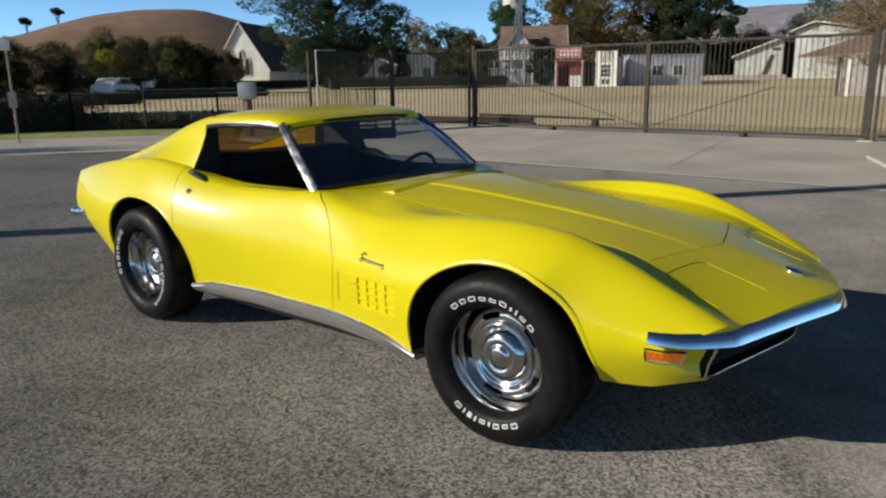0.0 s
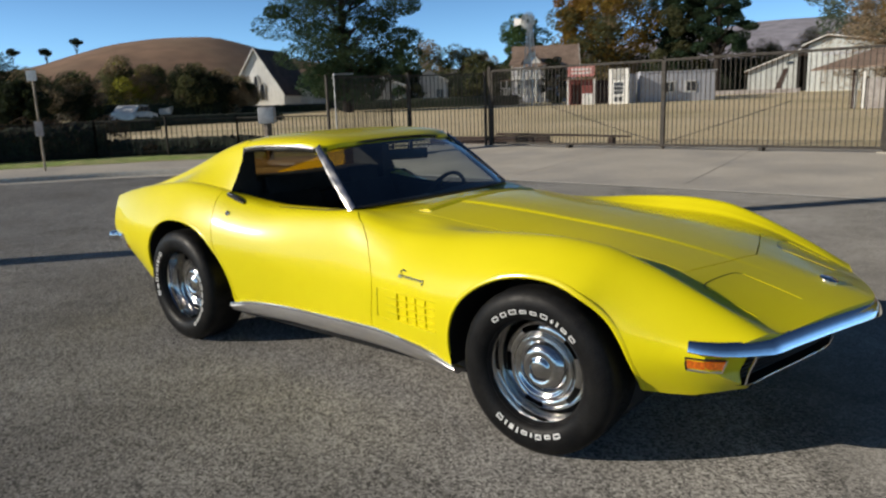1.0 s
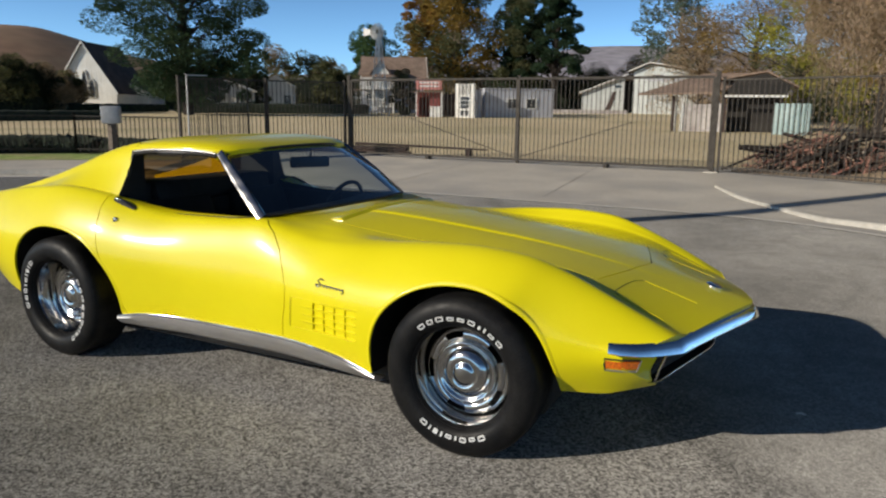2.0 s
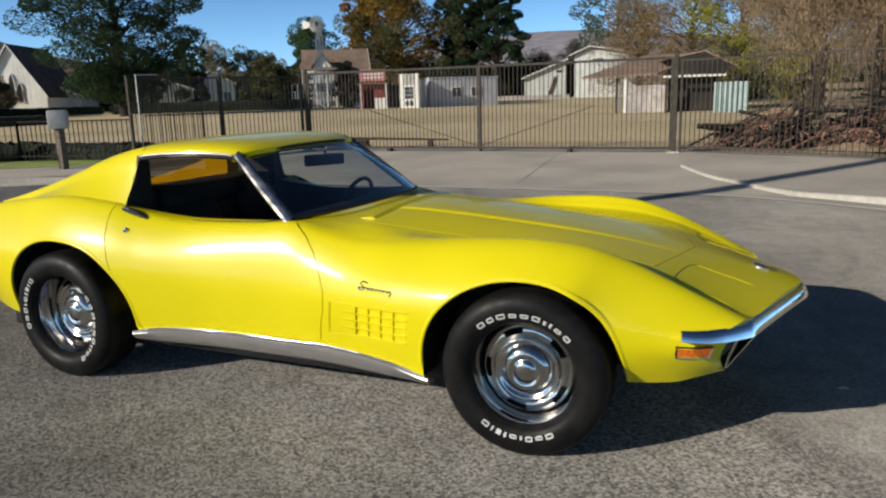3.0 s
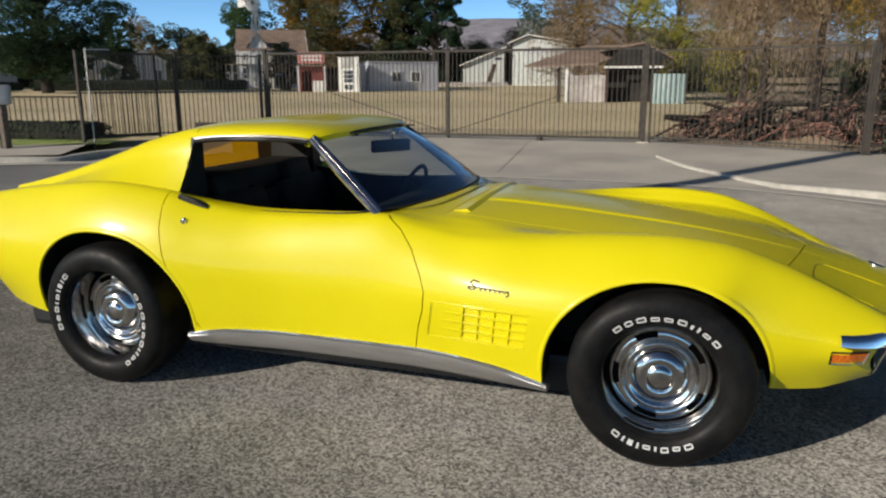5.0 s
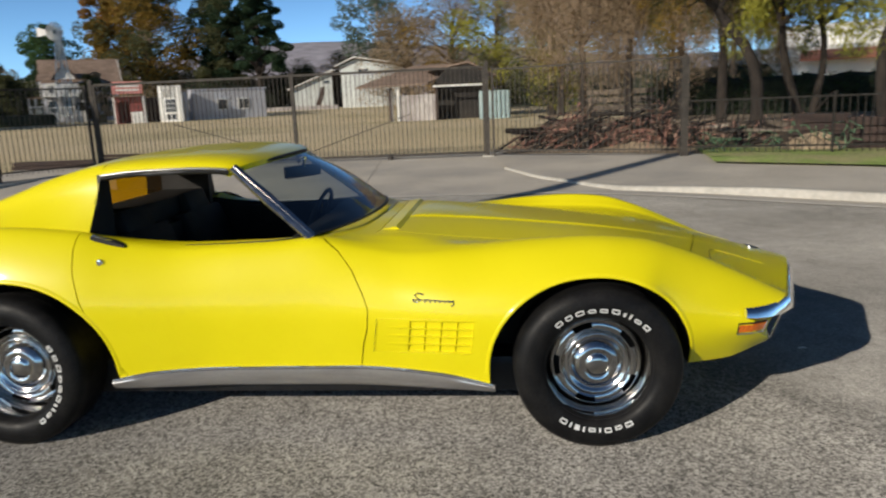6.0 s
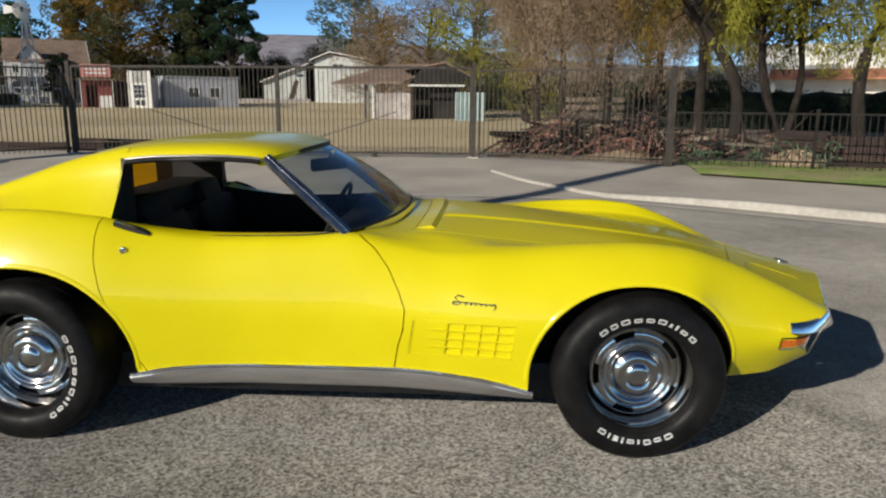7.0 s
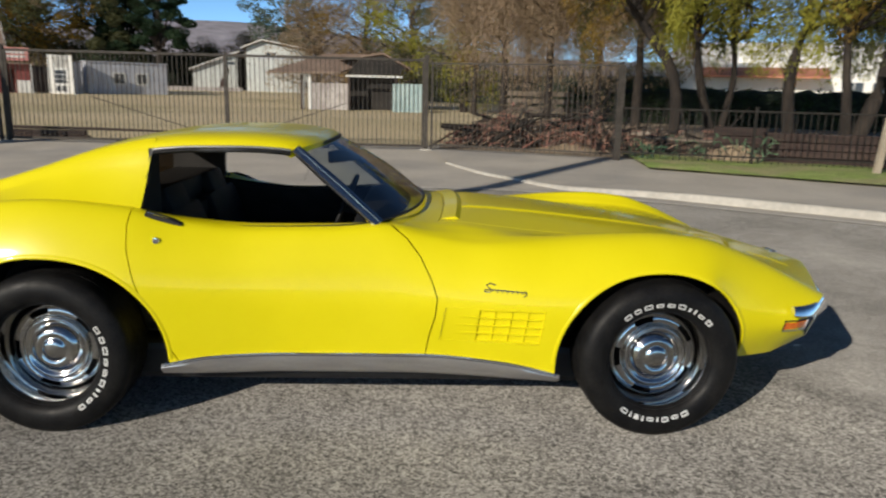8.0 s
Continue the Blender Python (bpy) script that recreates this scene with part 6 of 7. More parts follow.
def pepper_tree(x, y, height, stems, seed, label):
    """Several dark stems that lean apart from one foot, with ragged hanging foliage on their upper halves."""
    pr = random.Random(seed)
    ob = thing("pepper_tree", label, "tree", x, y, 0.1, group="pepper trees")
    limbs, clouds = bmesh.new(), [([], []), ([], []), ([], [])]
    low = 0.25 * height
    for az, lean, thick in stems:
        d = Vector((math.cos(az), math.sin(az), 0))
        bend = Vector((pr.uniform(-.45, .45), pr.uniform(-.45, .45), 0))
        trunk = bmesh.new()
        pts = spline([Vector((0, 0, -0.2)), d * lean * 0.7 + bend * 0.6 + Vector((0, 0, height * 0.22)), d * lean * 1.7 - bend + Vector((0, 0, height * 0.45)), d * lean * 2.3 + bend + Vector((0, 0, height * 0.70)), d * lean * 3.2 + Vector((0, 0, height * 0.9))], 4)
        n2 = len(pts) - 1
        tube(trunk, pts, [thick * 0.72 * (1.15 - 0.95 * k / n2) * pr.uniform(0.9, 1.1) for k in range(n2 + 1)], 7)
        part("trunk", trunk, BARK, ob, smooth=60)
        for k in range(32):
            g = pr.uniform(0.38, 1.0)
            base = pts[int(g * n2)]
            a = pr.uniform(0, 2 * math.pi)
            w = pr.uniform(0.5, 2.3)
            c = base + Vector((math.cos(a) * w, math.sin(a) * w, pr.uniform(0.1, 1.1)))
            c.z = max(c.z, low + pr.uniform(0.7, 1.4))
            m = base.lerp(c, 0.5) + Vector((pr.uniform(-.2, .2), pr.uniform(-.2, .2), 0.35))
            tube(limbs, [base, m, c], [thick * 0.38, thick * 0.22, thick * 0.08], 5, caps=False)
            for _ in range(3):
                tube(limbs, [m.lerp(c, pr.uniform(0.2, 1)), c + Vector((pr.uniform(-.8, .8), pr.uniform(-.8, .8), pr.uniform(-0.7, 0.3)))], [0.02, 0.006], 3, caps=False)
            which = pr.choice((0, 0, 0, 0, 1, 1, 2))
            r = pr.uniform(0.55, 1.05)
            leaf_cloud(clouds[which], c, r, 430, 0.055, pr, 0.7, 0.8, 0.3)
            for j in range(pr.randrange(1, 4)):
                leaf_cloud(clouds[which], c + Vector((pr.uniform(-.4, .4), pr.uniform(-.4, .4), max(-0.5 * (j + 1), low - c.z + 0.2))), r * 0.42, 190, 0.055, pr, 1.5, 1.6, 0.25)
    part("branchwork", limbs, BARK, ob, smooth=60)
    for (verts, faces), m in zip(clouds, (YELLOWGREEN, OLIVELEAF, GOLDLEAF)):
        if faces:
            me = bpy.data.meshes.new("crown")
            me.from_pydata([tuple(v) for v in verts], [], faces)
            finish(me, m)
            tagged(part("crown", me, None, ob), kind="stuff")
    return ob


for az, d, h, stems in ((19.4, 21, 8.4, ((2.6, 0.5, 0.22),)), (22.4, 24, 8.8, ((2.9, 0.7, 0.19), (0.6, 0.5, 0.15))), (27.4, 21, 8.6, ((1.8, 0.12, 0.22),)),
                       (31.0, 20, 8.4, ((0.1, 0.75, 0.24), (3.0, 0.3, 0.16))), (36.0, 23, 8.8, ((0.4, 0.4, 0.2), (2.8, 0.5, 0.16))), (33.5, 28, 9.4, ((1.2, 0.4, 0.18),))):
    x, y = bearing(8.0, az, d)
    pepper_tree(x, y, h, stems, int(az * 10), "yellow-green pepper tree with dark leaning trunks")
for az, d, h, w, mats in ((-69.5, 72, 4.0, 3.4, [DARKLEAF, OLIVELEAF, BROWNLEAF]), (-66.6, 74, 3.9, 3.0, [DARKLEAF, BROWNLEAF, OLIVELEAF]), (-63.6, 80, 5.4, 2.9, [OLIVELEAF, YELLOWGREEN, BROWNLEAF]), (-61.6, 82, 5.0, 2.8, [BROWNLEAF, OLIVELEAF]), (-58.6, 78, 4.6, 3.3, [DARKLEAF, OLIVELEAF]), (-56.8, 80, 4.2, 2.4, [DARKLEAF, BROWNLEAF]), (-73, 60, 5.0, 4, [DARKLEAF]), (-55.2, 84, 3.6, 2.4, [OLIVELEAF, BROWNLEAF]), (-70.3, 42, 2.6, 1.6, [DARKLEAF])):
    x, y = bearing(1.5 if az > -60 else 0.0, az, d)
    tree("dark_tree", "dark shaded tree at the edge of the church grounds", x, y, h, w, mats, BARK, rng, 0.25, 0.16, 38, 460, 0.105, bare=2)
for az, h in ((-65.7, 2.0), (-67.6, 1.1), (-69.6, 2.2)):
    x, y = 1.5 + 395 * math.sin(radians(az)), -3.4 + 395 * math.cos(radians(az))
    tree("hilltop_palm", "small palm on the hilltop", x, y, rise(4.9 if az > -67 else 4.2, 395), 2.6, [DARKLEAF], BARK, rng, 0.4, 0.93, 10, 60, 0.8, z=0)


# ---- buildings ----
def boards(parent, name, w, h, z, material, step, y=0.0, thick=0.035, gable=0.0, gap=0.012, holes=()):
    """A wall of upright boards along x, each a piece of its own; gable: how much the middle rises; holes: (x0, x1, z0, z1) left open."""
    count = max(int(w / step), 1)
    s = w / count
    for k in range(count):
        x0, x1 = -w / 2 + k * s + gap / 2, -w / 2 + (k + 1) * s - gap / 2

        def roofline(u):
            return z + h + gable * (1 - abs(u) / (w / 2))

        spans = [(z, None)]
        for a, b2, c, d in holes:
            if x1 > a and x0 < b2:
                spans = [(z, c), (d, None)]
        for lo, hi in spans:
            bmx = bmesh.new()
            prism(bmx, [(x0, lo), (x1, lo), (x1, hi if hi else roofline(x1)), (x0, hi if hi else roofline(x0))], y - thick / 2, y + thick / 2, lambda u, v, q: (u, q, v))
            part(name, bmx, material, parent)


def gable_house(name, label, x, y, rz, w, depth, wall, ridge, wall_mat, roof_mat, category="building", over=0.35, step=0.45, windows=(), z=None):
    """A simple gabled building whose gable end faces its own -y."""
    z0 = ground_z(x, y) - 0.1 if z is None else z
    ob = thing(name, label, category, x, y, z0, rz)
    boards(ob, "wall_board", w, wall, 0, wall_mat, step, -depth / 2, gable=ridge - wall)
    bmx = bmesh.new()
    for sx in (-1, 1):
        box(bmx, sx * w / 2 - 0.05, -depth / 2 + 0.03, 0, sx * w / 2 + 0.05, depth / 2, wall)
    box(bmx, -w / 2, depth / 2 - 0.1, 0, w / 2, depth / 2, wall)
    prism(bmx, [(-w / 2 + 0.05, wall), (w / 2 - 0.05, wall), (0, ridge - 0.05)], -depth / 2 + 0.03, depth / 2, lambda u, v, q: (u, q, v))
    part("wall", bmx, wall_mat, ob)
    for sx in (-1, 1):
        bmx = bmesh.new()
        run = w / 2 + over
        slope = (ridge - wall) / (w / 2)
        prism(bmx, [(0, ridge + 0.02), (sx * run, ridge + 0.02 - slope * run), (sx * run, ridge + 0.14 - slope * run), (0, ridge + 0.16)], -depth / 2 - over, depth / 2 + over, lambda u, v, q: (u, q, v))
        part("roof_slope", bmx, roof_mat, ob)
        bmx = bmesh.new()
        prism(bmx, [(0, ridge - 0.06), (sx * run, ridge - 0.06 - slope * run), (sx * run, ridge + 0.15 - slope * run), (0, ridge + 0.17)], -depth / 2 - over - 0.06, -depth / 2 - over, lambda u, v, q: (u, q, v))
        part("barge_board", bmx, WHITEWALL, ob)
    for wx, wz, ww, wh in windows:
        window(ob, wx, -depth / 2 - 0.03, wz, ww, wh)
    return ob


def window(parent, x, y, z, w, h, arched=False, bars=1):
    win = new("window")
    win.parent = parent
    win.matrix_basis = pose(x, y, z)
    part("pane", bbox(-w / 2, -0.01, 0, w / 2, 0.01, h), PANE, win)
    for a in (-1, 1):
        part("frame", bbox(a * w / 2 - 0.05, -0.04, -0.05, a * w / 2 + 0.05, 0.02, h + 0.05), WHITEWALL, win)
    for zz in (0, h):
        part("frame", bbox(-w / 2, -0.035, zz - 0.05, w / 2, 0.02, zz + 0.05), WHITEWALL, win)
    for k in range(bars):
        xx = -w / 2 + w * (k + 1) / (bars + 1)
        part("muntin", bbox(xx - 0.025, -0.03, 0, xx + 0.025, 0.01, h), WHITEWALL, win)
    return win


# Chapel with a steep gable and three pointed windows.
x, y = bearing(1.5, -53.55, 92)
x, y = x - 4.5 * math.sin(radians(28)), y + 4.5 * math.cos(radians(28))
chapel = gable_house("chapel", "small white chapel with a steep dark shingle roof", x, y, 28, 6.6, 9, 2.2, 7.2, WHITEWALL, DARKROOF, "church", 0.3, 0.5)
for wx, wh in ((-0.75, 2.0), (0, 2.9), (0.75, 2.0)):
    bm = bmesh.new()
    o = [(-0.26, 0), (0.26, 0), (0.26, wh * 0.72), (0.16, wh * 0.9), (0, wh), (-0.16, wh * 0.9), (-0.26, wh * 0.72)]
    prism(bm, o, -0.05, 0.05, lambda u, v, q: (u, q, v))
    win = part("window", bm, PANE, chapel, "pointed chapel window", at=pose(wx, -4.55, 1.35))
    bm = bmesh.new()
    tube(bm, [(u * 1.12, -0.06, v * 1.02) for u, v in o + o[:1]], 0.07, 5)
    part("frame", bm, WHITEWALL, win)
x, y = bearing(1.5, -50.6, 96)
gable_house("chapel_annex", "low white annex with a dark roof beside the chapel", x, y, 28, 4, 5, 2.0, 2.9, WHITEWALL, DARKROOF, "building", 0.3, 0.6, windows=((0, 0.9, 0.7, 0.9),))

# Farmhouse with a small gable and a porch.
x, y = bearing(4.0, -31.6, 92)
farm = gable_house("farmhouse", "two-storey white farmhouse under a brown shingle roof", x, y, 33 + 90, 6.0, 7.0, 4.2, 6.6, GREYWALL, BROWNROOF, "house", 0.5, 0.8)
x, y = bearing(4.0, -32.55, 86)
porch = thing("farmhouse_porch", "white two-storey porch with railings and a small gable", "porch", x, y, ground_z(x, y) - 0.1, 30)
part("back_wall", bbox(-2.3, 1.9, 0, 1.5, 2.0, 4.2), GREYWALL, porch)
part("side_wall", bbox(1.5, -0.4, 0, 1.6, 2.0, 4.3), GREYWALL, porch)
part("upper_floor", bbox(-2.4, -0.5, 2.75, 1.5, 1.9, 2.92), WHITEWALL, porch)
part("lower_roof", bbox(-3.6, -0.9, 2.62, -2.3, 0.9, 2.74), BROWNROOF, porch)
for x2 in (-2.3, -0.9, 0.4, 1.4):
    part("post", bbox(x2 - 0.07, -0.48, 0, x2 + 0.07, -0.34, 4.3), WHITEWALL, porch)
for x2 in (-3.5, -2.9):
    part("post", bbox(x2 - 0.06, -0.86, 0, x2 + 0.06, -0.74, 2.62), WHITEWALL, porch)
for z2, x0, x1, yy in ((3.0, -2.3, 1.4, -0.45), (0.75, -2.3, 1.4, -0.45), (0.9, -3.5, -2.3, -0.82)):
    for dz in (0.0, 0.85):
        part("rail", bbox(x0, yy, z2 + dz, x1, yy + 0.07, z2 + dz + 0.1), WHITEWALL, porch)
    count = int((x1 - x0) / 0.3)
    for k in range(1, count):
        part("baluster", bbox(x0 + (x1 - x0) * k / count - 0.05, yy, z2, x0 + (x1 - x0) * k / count + 0.05, yy + 0.06, z2 + 0.85), WHITEWALL, porch)
for x2 in (-1.5, 0.0):
    window(porch, x2, 1.86, 1.1, 0.8, 1.3), window(porch, x2, 1.86, 3.1, 0.8, 1.0)
boards(porch, "gable_board", 1.9, 0.25, 4.35, WHITEWALL, 0.3, -0.45, gable=1.25)
for sx in (-1, 1):
    bm = bmesh.new()
    prism(bm, [(0, 5.9), (sx * 1.25, 4.35), (sx * 1.25, 4.52), (0, 6.1)], -0.75, 2.2, lambda u, v, q: (u, q, v))
    part("gable_roof", bm, DARKROOF, porch)
bm = bmesh.new()
prism(bm, [(-0.7, 4.3), (2.0, 5.0), (2.0, 5.12), (-0.7, 4.42)], -2.6, 1.8, lambda u, v, q: (q, u, v))
part("porch_roof", bm, BROWNROOF, porch)
x, y = bearing(4.0, -30.85, 80)
tree("field_tree", "dull brown half-bare tree beside the farmhouse porch", x, y, 4.6, 1.7, [BROWNLEAF, OLIVELEAF, DARKLEAF], BARK, rng, 0.2, 0.05, 22, 260, 0.15, bare=2)
# Windmill.
x, y = bearing(4.0, -32.66, 78)
z0 = ground_z(x, y) - 0.1
mill = thing("windmill", "slender white lattice windmill with a small wheel and tail", "windmill", x, y, z0)
for sx, sy in ((-1, -1), (1, -1), (1, 1), (-1, 1)):
    bm = bmesh.new()
    tube(bm, [(sx * 0.75, sy * 0.75, 0), (sx * 0.12, sy * 0.12, 8.2)], 0.065, 5)
    part("leg", bm, WHITEWALL, mill)
for k in range(6):
    zb, w0, w1 = 0.4 + 1.3 * k, 0.75 - 0.1 * k, 0.75 - 0.1 * (k + 1)
    for a in range(4):
        c0, c1 = ((-1, -1), (1, -1), (1, 1), (-1, 1))[a], ((1, -1), (1, 1), (-1, 1), (-1, -1))[a]
        bm = bmesh.new()
        tube(bm, [(c0[0] * w0, c0[1] * w0, zb), (c1[0] * w1, c1[1] * w1, zb + 1.3)], 0.022, 4)
        part("brace", bm, WHITEWALL, mill)
for k in range(14):
    a = 2 * math.pi * k / 14
    bm = bmesh.new()
    o = [(0.2, -0.05), (0.85, -0.15), (0.85, 0.15), (0.2, 0.05)]
    prism(bm, o, -0.012, 0.012, lambda u, v, q: (u, q + v * 0.3, v))
    bmesh.ops.transform(bm, matrix=pose(0, -0.35, 8.5, 0, math.degrees(a), 0), verts=bm.verts)
    part("vane", bm, WHITEWALL, mill)
bm = bmesh.new()
tube(bm, [(0, -0.35, 8.5), (0, 0, 8.5), (-1.6, 0.7, 8.6)], 0.04, 5)
part("tail_arm", bm, GALV, mill)
bm = bmesh.new()
prism(bm, [(-1.5, 8.35), (-2.4, 8.2), (-2.4, 9.05), (-1.5, 8.85)], 0.68, 0.71, lambda u, v, q: (u, q, v))
part("tail_vane", bm, GALV, mill)

# Red stand, white door front and long grey shed.
x, y = bearing(4.0, -28.76, 71)
z0 = ground_z(x, y)
stand = thing("red_stand", "small red wooden stand with a faded sign board", "shed", x, y, z0, 28)
boards(stand, "wall_board", 2.4, 2.3, 0, REDWALL, 0.3, -0.9, holes=((-0.75, -0.1, 0.05, 1.9),))
bm = bmesh.new()
box(bm, -1.2, 0.85, 0, 1.2, 0.95, 2.3), box(bm, -1.25, -0.87, 0, -1.15, 0.85, 2.3), box(bm, 1.15, -0.87, 0, 1.25, 0.85, 2.3)
part("wall", bm, REDWALL, stand)
part("roof", bbox(-1.45, -1.5, 2.3, 1.45, 1.1, 2.42), BROWNROOF, stand)
part("sign_board", bbox(-1.2, -1.05, 2.55, 1.2, -0.97, 3.6, bevel=0.02), PINKSIGN, stand, "faded pink-red sign board")
for zz in (2.8, 3.12):
    part("sign_bar", bbox(-0.9, -1.075, zz, 0.9, -1.052, zz + 0.16), WHITEWALL, stand)
for xx in (-1.2, 1.2):
    part("post", bbox(xx - 0.06, -1.45, 0, xx + 0.06, -1.33, 2.3), WHITEWALL, stand)
part("counter", bbox(0.1, -1.2, 0, 1.1, -0.92, 1.0, bevel=0.02), WHITEWALL, stand)

x, y = bearing(4.0, -25.92, 70)
z0 = ground_z(x, y)
front = thing("shed_front", "tall narrow white false front with a paned door", "shed", x, y, z0, 8)
boards(front, "wall_board", 2.0, 3.15, 0, WHITEWALL, 0.4, -0.3, holes=((-0.55, 0.55, 0.0, 2.1),))
bm = bmesh.new()
box(bm, -1.0, -0.28, 0, -0.9, 1.6, 2.6), box(bm, 0.9, -0.28, 0, 1.0, 1.6, 2.6), box(bm, -1.0, 1.6, 0, 1.0, 1.7, 2.6)
part("wall", bm, GREYWALL, front)
part("roof", bbox(-1.05, -0.25, 2.62, 1.05, 1.75, 2.72), BROWNROOF, front)
door = new("door")
door.parent = front
door.matrix_basis = pose(0, -0.30, 0.0)
part("door_leaf", bbox(-0.54, -0.03, 0.0, 0.54, 0.02, 2.08), WHITEWALL, door)
for i in range(3):
    for j in range(3):
        part("pane", bbox(-0.44 + 0.30 * i, -0.05, 0.85 + 0.38 * j, -0.18 + 0.30 * i, -0.032, 1.18 + 0.38 * j), PANE, door)
for i in range(2):
    part("pane", bbox(-0.40 + 0.44 * i, -0.05, 0.2, -0.06 + 0.44 * i, -0.032, 0.66), PANE, door)

x, y = bearing(4.0, -22.07, 73.5)
z0 = ground_z(x, y)
shed = thing("long_shed", "long low grey boarded shed with two small windows", "shed", x, y, z0, 38)
boards(shed, "wall_board", 6.8, 2.65, 0, GREYWALL, 0.4, -1.5)
bm = bmesh.new()
box(bm, -3.4, -1.45, 0, -3.3, 1.5, 2.65), box(bm, 3.3, -1.45, 0, 3.4, 1.5, 2.65), box(bm, -3.4, 1.45, 0, 3.4, 1.55, 2.65)
part("wall", bm, GREYWALL, shed)
part("roof", bbox(-3.5, -1.6, 2.66, 3.5, 1.65, 2.76), GREYWALL, shed)
for wx in (-0.8, 1.15):
    window(shed, wx, -1.54, 0.85, 0.95, 0.95)
x, y = bearing(4.0, -27.3, 74)
annex = thing("dark_lean_to", "dark brown lean-to between the stand and the shed", "shed", x, y, ground_z(x, y), 26)
boards(annex, "wall_board", 2.6, 2.2, 0, OLDWOOD, 0.4, 0)
part("wall", bbox(-1.3, 0.04, 0, 1.3, 1.8, 2.15), OLDWOOD, annex)

# Pale garages.
def board_front(parent, outline, material, step, y):
    """Upright boards under a roofline given as (x, z) corners from left to right."""
    xs, zs = [p[0] for p in outline], [p[1] for p in outline]
    count = int((xs[-1] - xs[0]) / step)
    for k in range(count):
        u0, u1 = xs[0] + (xs[-1] - xs[0]) * k / count + 0.012, xs[0] + (xs[-1] - xs[0]) * (k + 1) / count - 0.012
        bmx = bmesh.new()
        prism(bmx, [(u0, 0), (u1, 0), (u1, float(np.interp(u1, xs, zs))), (u0, float(np.interp(u0, xs, zs)))], y - 0.03, y + 0.03, lambda u, v, q: (u, q, v))
        part("wall_board", bmx, material, parent)


def roof_run(parent, a, b, thick, y0, y1, material):
    """A roof slab over the run from a to b, with a pale board along its front edge."""
    bmx = bmesh.new()
    prism(bmx, [a, b, (b[0], b[1] + thick), (a[0], a[1] + thick)], y0, y1, lambda u, v, q: (u, q, v))
    part("roof_slope", bmx, material, parent)
    bmx = bmesh.new()
    prism(bmx, [(a[0], a[1] + thick * 0.4), (b[0], b[1] + thick * 0.4), (b[0], b[1] + thick), (a[0], a[1] + thick)], y0 - 0.06, y0 - 0.005, lambda u, v, q: (u, q, v))
    part("barge_board", bmx, WHITEWALL, parent)


x, y = bearing(4.0, -15.54, 104)
garage = thing("garage", "pale lean-to garage with a slanting brown roof", "garage", x, y, ground_z(x, y) - 0.1, 12)
board_front(garage, [(-2.85, 2.7), (2.75, 4.85)], SHADEDWHITE, 0.4, -1.5)
part("wall", bbox(-2.8, -1.45, 0, -2.7, 3.0, 2.6), SHADEDWHITE, garage)
part("back_wall", bbox(-2.7, 2.9, 0, 2.7, 3.0, 2.7), GREYWALL, garage)
roof_run(garage, (-3.25, 2.56), (3.1, 5.0), 0.22, -2.1, 3.3, BROWNROOF)
bm = bmesh.new()
prism(bm, [(0.35, 0.5), (1.05, 0.5), (1.75, 2.9), (1.25, 2.9)], -1.60, -1.54, lambda u, v, q: (u, q, v))
part("leaning_boards", bm, OLDWOOD, garage, "dark boards leaning on the wall")
part("upper_window", bbox(1.5, -1.58, 3.4, 2.4, -1.54, 3.75), PANE, garage)
x, y = bearing(4.0, -11.0, 102)
garage = thing("garage", "large pale boarded garage with a low uneven gable roof", "garage", x, y, ground_z(x, y) - 0.1, 4)
board_front(garage, [(-4.0, 5.5), (-1.9, 6.35), (4.0, 5.3)], SHADEDWHITE, 0.45, -2.0)
part("wall", bbox(-4.0, -1.95, 0, -3.9, 4.0, 5.4), SHADEDWHITE, garage)
part("back_wall", bbox(-3.9, 3.9, 0, 3.9, 4.0, 5.2), GREYWALL, garage)
# The eaves' shadow on the wall, added as a flat grey board.
part("shadow_board", bbox(-2.4, -2.09, 4.25, 4.0, -2.04, 4.5), GREYWALL, garage, "flat grey board standing for the shadow under the eaves")
window(garage, -0.9, -2.05, 4.6, 1.5, 0.5)
roof_run(garage, (-4.6, 5.35), (-1.9, 6.45), 0.2, -2.7, 4.2, GREYPLANK)
roof_run(garage, (-1.9, 6.45), (4.6, 5.3), 0.2, -2.7, 4.2, GREYPLANK)
x, y = bearing(4.0, -13.35, 106)
between = thing("carport", "dark open carport between the garages", "carport", x, y, ground_z(x, y), 14)
part("back_wall", bbox(-1.8, 0.6, 0, 1.8, 0.7, 4.4), PAINTEDSHADE, between)
part("roof", bbox(-2.2, -1.5, 4.4, 2.2, 0.8, 4.55), BROWNROOF, between)
x, y = bearing(4.0, -17.3, 97)
wall_ob = thing("low_wall", "long low pale wall before the garages", "wall", x, y, ground_z(x, y), 14)
part("wall", bbox(-5, -0.1, 0, 6, 0.1, 0.5), PALEBOARD, wall_ob)

# Open barn with a brown roof, pale panels and dark mouth.
x, y = bearing(4.0, -5.94, 46)
zb = ground_z(x, y)
barn = thing("barn", "low open barn with a brown roof and patched pale walls", "barn", x, y, zb, 5)
boards(barn, "wall_board", 2.2, 1.55, 0, PALEBOARD, 0.28, -1.5)
for ob in [o for o in barn.children if o.name.startswith("wall_board")]:
    ob.location.x -= 1.55
# A near-black sheet holds the shade inside the barn.
part("dark_back", bbox(-0.35, -0.2, 0, 2.6, -0.1, 2.0), PAINTEDSHADE, barn)
for xx in (-0.42, 2.42, -2.72):
    part("post", bbox(xx - 0.07, -1.6, 0, xx + 0.07, -1.46, 2.0), WHITEWALL if xx < -1 else OLDWOOD, barn)
